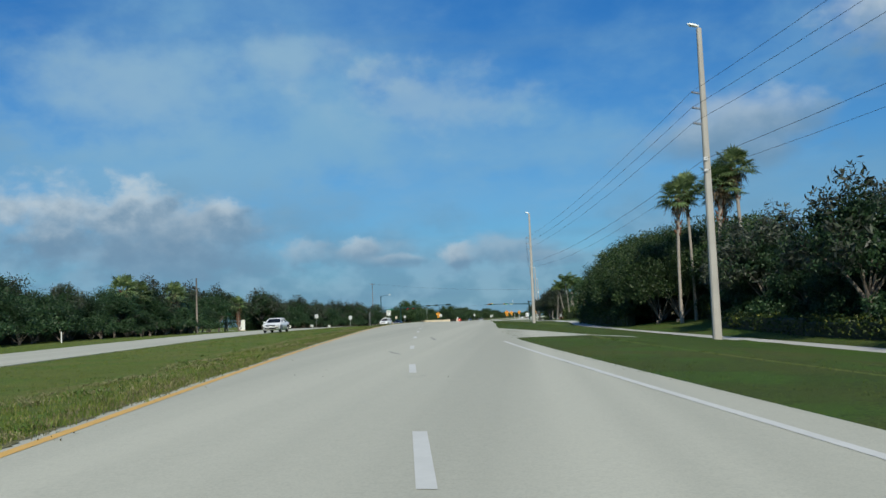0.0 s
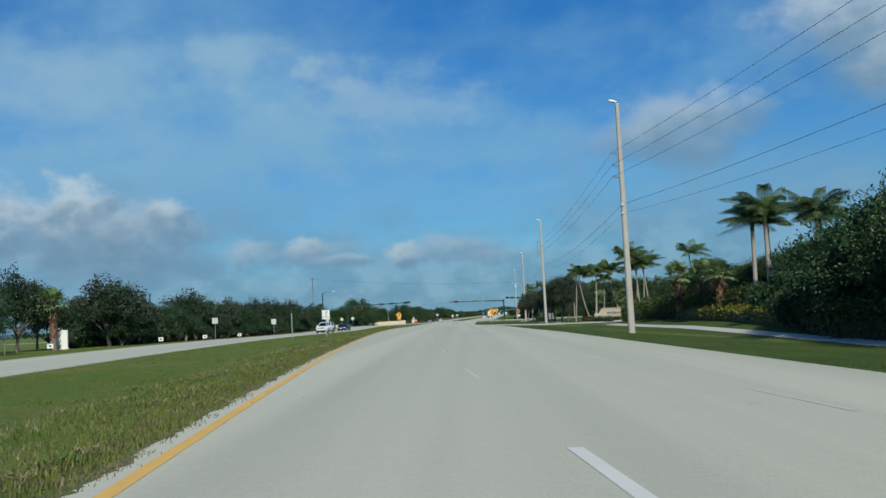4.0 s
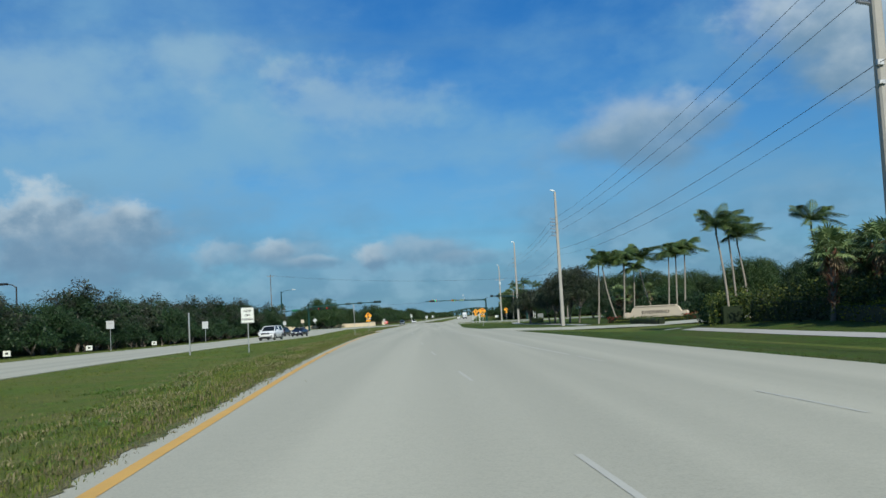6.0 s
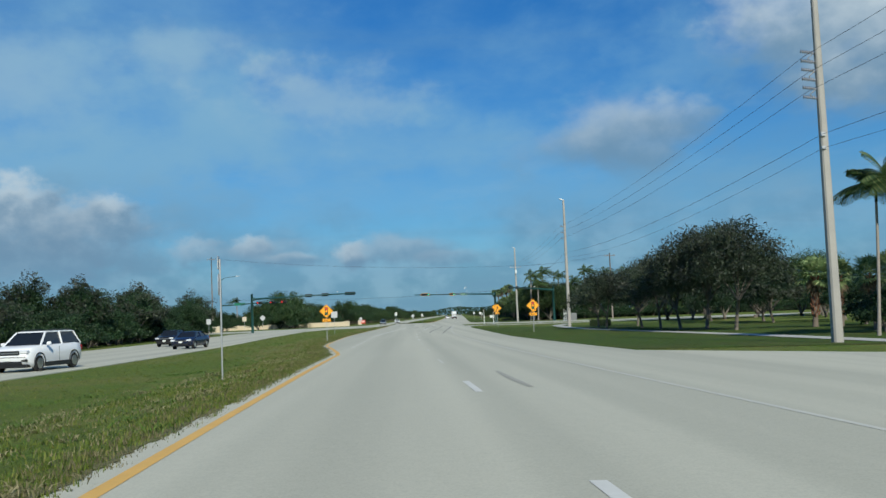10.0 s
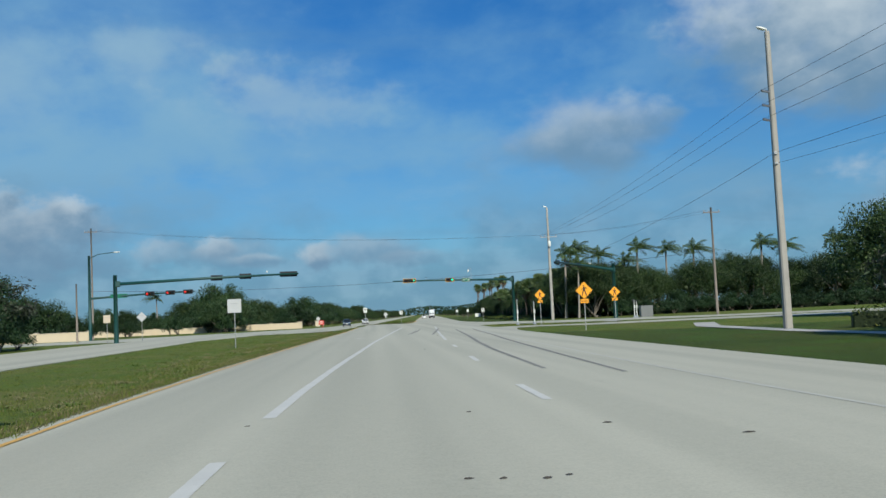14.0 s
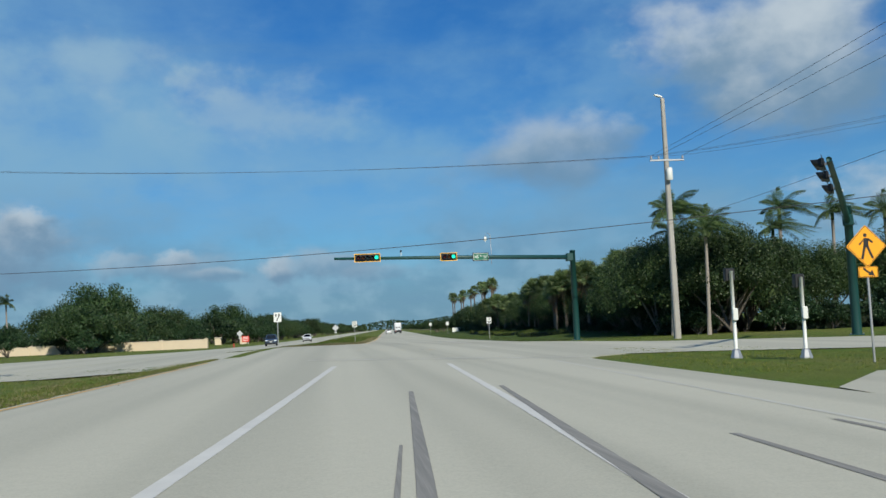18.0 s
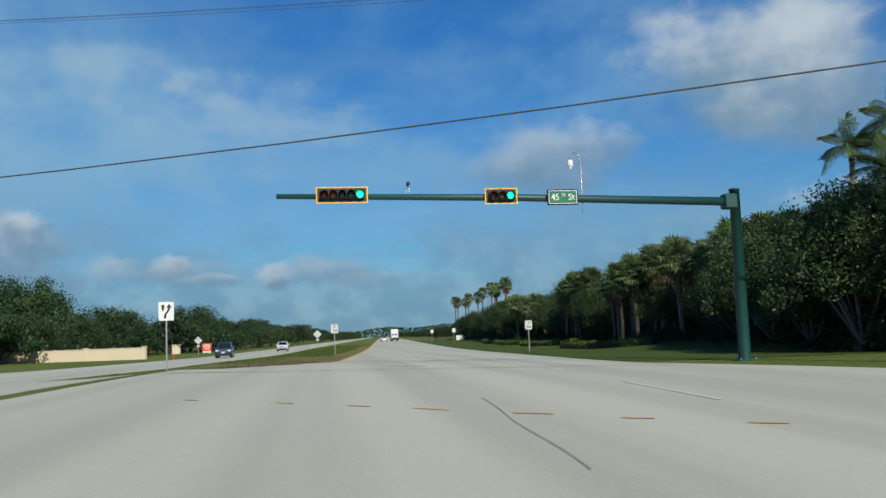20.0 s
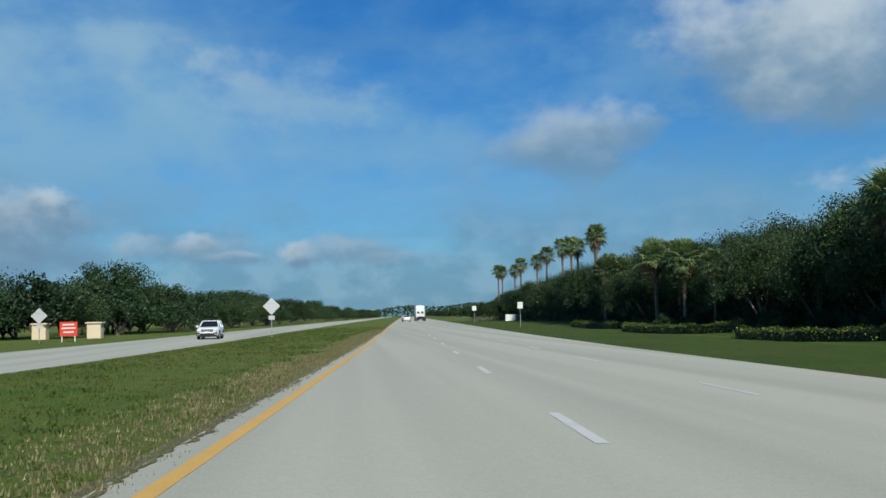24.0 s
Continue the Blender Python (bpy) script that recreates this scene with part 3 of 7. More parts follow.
RY = sorted(set(list(np.arange(-60, 640, 2.0)) + list(np.arange(640, 2001, 40.0))))
RY = sorted(set(RY + [float(v) for v in range(399, 420)]))


def yellow_x(y):
    """The yellow line on the inner edge."""
    return float(np.interp(y, [214, 226, 238, 248, 262, 270, 283, 296, 320, 345, 368], [0, -1.2, -2.5, -3.1, -3.4, -3.7, -3.75, -3.5, -2.6, -1.2, -0.4]) if y < 385 else np.interp(y, [398, 405.6, 407, 408.1, 409.7, 411, 412.2, 413.3, 415.6, 425, 446], [1.2, 3.95, 4.75, 5.2, 5.6, 6.0, 6.45, 6.78, 6.92, 6.95, 7.0]))


def right_x(y):
    return float(np.interp(y, [22, 30, 60, 80, 120, 170, 210, 250, 300, 330, 345, 358, 361, 364, 372, 396, 410, 430, 700], [8.2, 8.2, 9.4, 10.6, 11.8, 12.0, 11.8, 11.3, 12.4, 12.9, 13.3, 13.6, 13.8, 16.5, 18.0, 19.5, 18.9, 18.7, 18.7]))


def spread(a, b, n=9):
    return [a + (b - a) * i / (n - 1) for i in range(n)]


def near_x(y):
    """The oncoming road's edge on the median."""
    return float(np.interp(y, [0, 60, 130, 220, 262, 300, 345, 395, 430, 480, 540, 2000], [-11.8, -12.2, -12.0, -11.8, -13.2, -15.2, -16.0, -6.5, -1.6, -3.2, -4.6, -4.6]))


def far_x(y):
    return float(np.interp(y, [0, 60, 120, 200, 250, 300, 345, 395, 430, 480, 540, 2000], [-18.5, -20, -22.5, -24.0, -26.5, -28.0, -29, -22, -14.5, -13.6, -14.0, -14.0]))


def own_left(y):
    return yellow_x(y) - float(np.interp(y, [-60, 20, 60, 150, 230, 385, 395, 404, 2000], [0.3, 0.32, 0.42, 0.42, 0.42, 0.4, 0.6, 0.42, 0.42]))


sheet("ground_verge", lambda y: spread(right_x(y) + 0.02, 36.0, 20), [y for y in YS if -50 <= y <= 176] + [176], 0.02, M_LAWN, "mown green lawn between the road and the walk", "ground")
sheet("ground_lawn", lambda y: spread(right_x(y) + 0.02, 46.0, 24), [214] + [y for y in YS if 214 < y < 316], 0.02, M_LAWN, "mown green lawn with young oaks", "ground")
sheet("ground_bank", lambda y: spread(right_x(y) + 0.02, 40.0, 18), [405] + [y for y in YS if 405 < y < 700], 0.02, M_LAWN, "mown green bank below the palms", "ground")
road = sheet("road", lambda y: [own_left(y)] + spread(0.0, right_x(y), 12), [y for y in RY if y <= 372] + [372], 0.035, M_ROAD, "pale worn concrete-grey carriageway", "road", 0.2)
sheet("road_onward", lambda y: spread(own_left(y), right_x(y), 13), [398] + [y for y in RY if y > 398], 0.035, M_ROAD, "pale worn concrete-grey carriageway past the junction", "road", 0.2)
sheet("road_oncoming", lambda y: spread(far_x(y), near_x(y), 9), RY, 0.035, M_ROAD, "pale worn oncoming carriageway", "road", 0.2)


def strip(name, pts_a, pts_b, lift, mat, label, category, n=8, kind="structure", skirt=0.15):
    """A surface between two lines of points, laid on the land."""
    s = Shape()
    vs = []
    for (ax, ay), (bx, by) in zip(pts_a, pts_b):
        for i in range(n):
            t = i / (n - 1)
            x, y = ax + (bx - ax) * t, ay + (by - ay) * t
            vs.append((x, y, lz(x, y) + lift))
    k = len(pts_a)
    s.add(vs, [(r * n + i, r * n + i + 1, (r + 1) * n + i + 1, (r + 1) * n + i) for r in range(k - 1) for i in range(n - 1)])
    return solo(name, s, mat, label, category, kind, smooth=True)


def line_pts(a, b, n):
    return [(a[0] + (b[0] - a[0]) * i / (n - 1), a[1] + (b[1] - a[1]) * i / (n - 1)) for i in range(n)]


# the junction with the side street, skewed
def resampled(pts, n):
    """n points spread evenly along a broken line."""
    d = np.concatenate([[0], np.cumsum(np.hypot(*np.diff(np.array(pts), axis=0).T))])
    s = np.linspace(0, d[-1], n)
    return list(zip(np.interp(s, d, [q[0] for q in pts]), np.interp(s, d, [q[1] for q in pts])))


strip("road_junction_west", resampled([(-150, 374), (-60, 367), (-30, 363), (-16, 362), (-3, 366)], 40), resampled([(-150, 410), (-75, 392), (-42, 386.5), (-30, 392), (-20, 402), (-3, 403)], 40), 0.028, M_ROAD, "pale worn side street", "road", 12)
strip("road_junction_east", resampled([(-3, 366), (8, 364.5), (13.6, 361.6), (17, 364.5), (22, 364.5), (30, 360.5), (45, 351.8), (70, 341), (150, 305)], 50), resampled([(-3, 403), (8, 403), (18.5, 403), (22.0, 396), (25.3, 385), (34, 375.5), (45, 365), (70, 352), (150, 316)], 50), 0.028, M_ROAD, "pale worn side street", "road", 12)
# slip lane round the corner island
strip("road_slip", [(12.5, 318), (13.3, 328), (14.5, 336), (18, 341), (24, 343), (32, 342), (45, 338), (70, 330)], [(11, 322), (12.0, 334), (13.5, 343), (17, 347.5), (24, 350.5), (32, 351), (45, 348), (70, 340)], 0.030, M_ROAD, "pale worn slip lane at the corner", "road", 6)
# entrances on the right
strip("road_entrance", [(11, 178), (14, 184), (19, 190), (28, 194), (45, 196), (80, 196)], [(11, 213), (15, 209), (20, 206), (28, 204.5), (45, 205), (80, 206)], 0.030, M_ROAD, "pale paved estate entrance", "road", 6)
strip("road_turnout", [(7.4, 31.8), (9.5, 33.8), (12, 35.2), (14.5, 36.2)], [(7.6, 58), (9.4, 54), (11, 45), (14.5, 37.6)], 0.030, M_ROAD, "pale paved turnout strip", "road", 5)
# walks
walk_x = lambda y: float(np.interp(y, [-40, 70, 105, 140, 181], [20.2, 20.2, 21.2, 23.6, 24.2])) + 0.4 * math.sin(y / 17)
strip("pavement_walk", [(walk_x(y), y) for y in range(-40, 181, 6)], [(walk_x(y) + 1.3, y) for y in range(-40, 181, 6)], 0.045, M_WALKWAY, "narrow pale concrete walk beside the lawn", "pavement", 3)
strip("pavement_corner", [(24, 214), (25, 235), (24.5, 255), (23, 280), (23.5, 300), (25, 318), (29, 330)], [(25.5, 214), (26.5, 235), (26, 255), (24.5, 280), (25, 300), (26.5, 317), (30.5, 329)], 0.045, M_WALKWAY, "narrow pale concrete walk", "pavement", 3)
strip("pavement_island", [(27.5, 356), (29.0, 359), (30.2, 362.5)], [(28.9, 355.6), (30.4, 358.6), (31.6, 361.8)], 0.05, M_WALKWAY, "pale concrete walk across the corner island", "pavement", 3)

# turf that creeps over the inner edge of the road
fr = np.random.RandomState(88)
for y0, y1, out in ((-40, 366, 0.24), (404, 560, 0.24)):
    ys = np.arange(y0, y1, 0.12)
    n1, n2 = np.repeat(fr.rand(len(ys) // 9 + 2), 9)[:len(ys)], fr.rand(len(ys))
    lip = [own_left(v) + out * (0.55 * a + 0.45 * b) - 0.06 for v, a, b in zip(ys, n1, n2)]
    s = Shape()
    s.add([q for v, e in zip(ys, lip) for q in ((own_left(v) - 0.3, v, lz(own_left(v) - 0.3, v) - 0.01), (own_left(v) - 0.05, v, lz(own_left(v), v) + 0.03), (e, v, lz(e, v) + 0.042))], [f for i in range(len(ys) - 1) for f in ((3 * i, 3 * i + 1, 3 * i + 4, 3 * i + 3), (3 * i + 1, 3 * i + 2, 3 * i + 5, 3 * i + 4))])
    solo("ground_fringe", s, M_FRINGE, "ragged dry turf creeping over the road's edge", "ground", "structure")

# lane paint
def dashes(name, x_of, y0, y1, length, gap, width, mat, label, parent, first=0.0):
    y = y0 + first
    while y + length <= y1:
        s = Shape()
        ys = [y, y + length / 2, y + length]
        vs, fs = [], []
        for q in ys:
            for e in (-width / 2, width / 2):
                x = x_of(q) + e
                vs.append((x, q, lz(x, q) + 0.039))
        s.add(vs, [(0, 1, 3, 2), (2, 3, 5, 4)])
        part(name, s, mat, parent, label)
        y += length + gap


def stripe(name, x_of, y0, y1, width, mat, parent, label="", step=4.0):
    n = max(2, int((y1 - y0) / step) + 1)
    s = Shape()
    vs = []
    for i in range(n):
        y = y0 + (y1 - y0) * i / (n - 1)
        for e in (-width / 2, width / 2):
            x = x_of(y) + e
            vs.append((x, y, lz(x, y) + 0.039))
    s.add(vs, [(2 * i, 2 * i + 1, 2 * i + 3, 2 * i + 2) for i in range(n - 1)])
    return part(name, s, mat, parent, label)


def lane_x(c):
    return lambda y: c + float(drift(y))


marks = tagged(new("lane_marking"), "worn white and yellow lane paint", "road marking", "", "structure")
stripe("yellow_line", yellow_x, -60, 366, 0.16, M_YELLOW, marks, "worn yellow edge line")
stripe("yellow_line", lambda y: yellow_x(y) + 0.02 * math.sin(y * 5.3), 409.6, 426, 0.19, M_YELLOW, marks, "worn yellow edge line", 0.6)
stripe("yellow_line", yellow_x, 426, 900, 0.17, M_YELLOW, marks, "worn yellow edge line")
dashes("lane_dash", lane_x(3.745), -50, 52, 3.05, 9.14, 0.15, M_WHITE_LINE, "worn white lane dash", marks, 10.78)
dashes("lane_dash", lane_x(3.745), 203.4, 240, 3.05, 9.14, 0.09, M_WORN_PAINT, "nearly worn away white lane dash", marks)
dashes("lane_dash", lane_x(3.745), 239.97, 300, 3.05, 9.14, 0.15, M_WHITE_LINE, "worn white lane dash", marks)
dashes("lane_dash", lane_x(3.745), 50, 80, 3.05, 9.14, 0.15, M_WHITE_LINE, "worn white lane dash", marks, 7.70)
dashes("lane_dash", lane_x(3.745), 80, 178, 3.05, 9.14, 0.07, M_WORN_PAINT, "nearly worn away white lane dash", marks, 2.08)
dashes("lane_dash", lane_x(3.745), 178, 203, 3.05, 9.14, 0.14, M_WHITE_LINE, "worn white lane dash", marks, 1.6)
stripe("lane_line", lane_x(3.745), 300.5, 358, 0.17, M_WHITE_LINE, marks, "white solid lane line")
stripe("lane_line", lane_x(0.0), 263, 358, 0.17, M_WHITE_LINE, marks, "white solid lane line")
dashes("short_dash", lane_x(0.0), 224.45, 261, 1.7, 3.05, 0.15, M_WHITE_LINE, "short white lane dash", marks, 0.0)
stripe("edge_line", lane_x(7.39), -60, 28, 0.15, M_WHITE_LINE, marks, "white edge line")
dashes("lane_dash", lane_x(7.39), 60, 128, 3.05, 9.14, 0.07, M_WORN_PAINT, "worn white lane dash", marks, 3.0)
stripe("edge_line", lane_x(7.39), 128, 358, 0.11, M_WORN_PAINT, marks, "faded white edge line")
dashes("lane_dash", lane_x(3.72), 399, 700, 3.05, 9.14, 0.15, M_WHITE_LINE, "worn white lane dash", marks, 1.1)
stripe("edge_line", lane_x(7.75), 393.8, 424, 0.15, M_WHITE_LINE, marks, "white edge line")
dashes("lane_dash", lane_x(7.5), 424, 600, 3.05, 9.14, 0.12, M_WHITE_LINE, "worn white lane dash", marks, 6.0)
bar = Shape()
for i in range(13):
    x = 3.6 + 0.85 * i
    y = 364.6 - 0.365 * (x - 3.6)
    bar.add([(x, y, lz(x, y) + 0.043), (x, y + 0.3, lz(x, y + 0.3) + 0.043)], [])
bar.f = [(2 * i, 2 * i + 2, 2 * i + 3, 2 * i + 1) for i in range(12)]
part("stop_bar", bar, M_WHITE_LINE, marks, "broad white stop bar")
for ax, ay, bx, by in ((8.36, 379.95, 8.76, 379.62), (9.44, 379.07, 9.99, 378.53), (10.87, 377.77, 11.43, 377.43), (12.21, 376.58, 12.62, 376.35), (5.2, 382.3, 5.5, 382.1), (7.05, 381.0, 7.4, 380.75), (13.6, 375.5, 14.05, 375.3)):
    s = Shape()
    ax, bx = ax - 0.0559 * (402 - ay), bx - 0.0559 * (402 - by)
    s.add([(a, b, lz(a, b) + 0.043) for a, b in ((ax, ay), (bx, by), (bx + 0.02, by + 0.12), (ax + 0.02, ay + 0.12))], [(0, 1, 2, 3)])
    part("guide_dash", s, M_YELLOW, marks, "short worn yellow guide dash")

for ax, ay, bx, by in ((4.2, 403.77, 4.54, 404.45), (4.95, 405.85, 5.24, 406.4), (5.62, 407.75, 5.92, 408.3), (6.2, 409.6, 6.46, 410.3), (6.98, 413.0, 7.05, 413.5)):
    s = Shape()
    s.add([(a, b, lz(a, b) + 0.043) for a, b in ((ax, ay), (ax + 0.16, ay - 0.03), (bx + 0.14, by), (bx, by + 0.05))], [(0, 1, 2, 3)])
    part("guide_dash", s, M_YELLOW, marks, "worn yellow dash round the median's end")

stripe("edge_line", lambda y: 14.7 - 0.0559 * (402 - y), 379.5, 386.0, 0.10, M_WHITE_LINE, marks, "worn white line")
for pts in ([(-1.4, 309.3), (0.3, 308.6), (0.3, 309.0), (-1.4, 309.8)], [(0.304, 307.9), (0.8, 308.6), (0.78, 309.0), (0.304, 309.8)]):
    s = Shape()
    s.add([(x, y, lz(x, y) + 0.042) for x, y in pts], [(0, 1, 2, 3)])
    part("turn_arrow", s, M_WORN_PAINT, marks, "nearly worn away white turn arrow")


# ---- plants ----
rnd = np.random.RandomState(7)


def unit(v):
    return v / np.maximum(np.linalg.norm(v, axis=-1, keepdims=True), 1e-9)


def leaves(centres, size, rs, up=0.35, long=1.7):
    """One pointed leaf quad a centre, turned at random with a lean to face up."""
    n = len(centres)
    nrm = unit(rs.normal(size=(n, 3)) + np.array([0, 0, up]))
    a = unit(np.cross(nrm, rs.normal(size=(n, 3))))
    b = np.cross(nrm, a)
    s = size * (0.6 + 0.8 * rs.rand(n, 1))
    c = np.asarray(centres)
    return np.stack([c - a * s * long / 2, c + b * s * 0.42, c + a * s * long / 2 + nrm * s * 0.15, c - b * s * 0.42], 1)


def crown_points(rs, n, clumps, rx, ry, rz, z0, hollow=0.45, spread=0.14):
    """Points in clumps over an uneven crown."""
    d = unit(rs.normal(size=(clumps, 3)))
    d[:, 2] = np.abs(d[:, 2]) * 1.15 - 0.42
    r = hollow + (1 - hollow) * rs.rand(clumps, 1) ** 0.6
    lump = 0.75 + 0.35 * rs.rand(clumps, 1)
    c = d * r * lump * np.array([rx, ry, rz]) + np.array([0, 0, z0])
    k = rs.randint(0, clumps, n)
    w = (0.6 + 0.9 * rs.rand(clumps, 1))[k]
    p = c[k] + unit(rs.normal(size=(n, 3))) * rs.rand(n, 1) ** 0.45 * np.array([rx, ry, rz]) * spread * 1.75 * w
    return p, c


def broadleaf(name, label, category, seed, height, width, mat, n=3000, clumps=70, trunk=0.16, base=0.28, leaf=0.17, twiggy=0.0, stems=1, inner=7, gap=0.45):
    rs = np.random.RandomState(seed)
    ob = thing(name, (0, 0, 0), label, category)
    rz = height * (1 - base) / 2
    z0 = height * base + rz * 0.85
    pts, c = crown_points(rs, n, clumps, width / 2, width / 2, rz, z0, gap)
    s = Shape()
    for k in range(stems):
        off = Vector((rs.uniform(-0.5, 0.5), rs.uniform(-0.5, 0.5), 0)) * (stems > 1)
        lean = Vector((rs.uniform(-0.3, 0.3), rs.uniform(-0.3, 0.3), 0))
        fork = off + lean + Vector((0, 0, height * base * 1.1))
        s.tube([off + Vector((0, 0, -0.3)), off + Vector((0, 0, 0.25)), off + lean * 0.4 + Vector((0, 0, height * base * 0.6)), fork], [trunk * 1.5, trunk * 1.1, trunk * 0.9, trunk * 0.8], 7)
        for i in range(7):
            t = Vector(c[rs.randint(len(c))])
            mid = fork.lerp(t, 0.5) + Vector((rs.uniform(-0.3, 0.3), rs.uniform(-0.3, 0.3), rs.uniform(0, 0.4)))
            s.tube([fork, mid, t], [trunk * 0.62, trunk * 0.36, trunk * 0.12], 5)
    part("trunk", s, M_BARK, ob, smooth=True)
    mid_c = np.array([0, 0, z0])
    heart = mid_c + (np.repeat(c, inner, 0) - mid_c) * rs.uniform(0.35, 0.85, (len(c) * inner, 1)) + rs.normal(size=(len(c) * inner, 3)) * 0.04 * width
    part("crown", quads("crown", np.concatenate([leaves(pts, leaf, rs), leaves(heart, width * 0.055, rs, 0.0, 1.2)]), mat), None, ob)
    if twiggy:
        m = int(n * twiggy)
        q, _ = crown_points(rs, m, clumps, width / 2 * 1.06, width / 2 * 1.06, rz * 1.08, z0 + 0.2, 0.75, 0.10)
        part("twig_layer", quads("twig_layer", leaves(q, leaf * 1.2, rs, 0.9, 3.2), M_TWIG), None, ob, "thin bare grey twigs")
    return ob


def trunk_line(height, lean, bend):
    return [Vector((lean * t + bend * math.sin(math.pi * t) * 0.5, 0.25 * lean * t, height * t)) for t in (0, 0.2, 0.4, 0.6, 0.8, 1.0)]


def feather_palm(label, seed, height, lean=0.6, bend=0.0, frond=2.6, count=15, wind=0.5, trunk=0.17):
    """A tall palm with arching feather fronds that the wind pushes to one side."""
    rs = np.random.RandomState(seed)
    ob = thing("palm_tree", (0, 0, 0), label, "palm tree")
    line = trunk_line(height, lean, bend)
    part("trunk", Shape().tube([line[0] - Vector((0, 0, 0.3))] + line, [trunk * 1.7, trunk * 1.35, trunk * 1.05, trunk, trunk * 0.95, trunk * 0.85, trunk * 0.8], 9), M_PALM_BARK, ob, smooth=True)
    top = line[-1]
    part("crownshaft", Shape().tube([top - Vector((0, 0, 0.05)), top + Vector((0.02, 0, 0.5)), top + Vector((0.04, 0, 1.0))], [trunk * 0.95, trunk * 0.85, trunk * 0.3], 8), M_SHRUB, ob, "smooth green crownshaft", True)
    tip = np.array(top) + np.array([0.03, 0, 0.85])
    for i in range(count):
        a = 2 * math.pi * (i * 0.381966) + rs.uniform(-0.2, 0.2)
        rise = rs.uniform(0.05, 1.45)
        d = np.array([math.cos(a), math.sin(a), 0.0])
        L = frond * rs.uniform(0.8, 1.12)
        k = 23
        t = np.linspace(0.02, 1, k)[:, None]
        out = d * math.cos(rise * 0.8) * L * t + np.array([0, 0, 1.0]) * (math.sin(rise) * L * t - (0.32 + 0.42 * rs.rand()) * L * t ** 2.2)
        spine = tip + out + np.array([wind, 0.12, 0.06]) * L * t ** 1.6
        tang = unit(np.gradient(spine, axis=0))
        side = unit(np.cross(tang, np.array([0, 0, 1.0])))
        fs = []
        for sg in (-1, 1):
            ll = 0.72 * np.sin(np.pi * np.clip(t * 0.93 + 0.07, 0, 1)) ** 0.6 + 0.08
            drop = np.array([wind * 0.5, 0, -0.55]) * ll
            base_a, base_b = spine - tang * 0.028, spine + tang * 0.028
            end = spine + side * sg * ll * 0.78 + tang * ll * 0.45 + drop
            fs.append(np.stack([base_a, base_b, end + tang * 0.02, end - tang * 0.02], 1))
            mid = spine + tang * (L / k * 0.5)
            end2 = mid + side * sg * ll * 0.7 + tang * ll * 0.55 + drop * 0.7 + np.array([0, 0, 0.08])
            fs.append(np.stack([mid - tang * 0.028, mid + tang * 0.028, end2 + tang * 0.02, end2 - tang * 0.02], 1))
        st = 0.03
        rib = np.stack([spine[:-1] - side[:-1] * st, spine[1:] - side[1:] * st, spine[1:] + side[1:] * st, spine[:-1] + side[:-1] * st], 1)
        part("frond", quads("frond", np.concatenate(fs + [rib]), M_FEATHER), None, ob)
    return ob


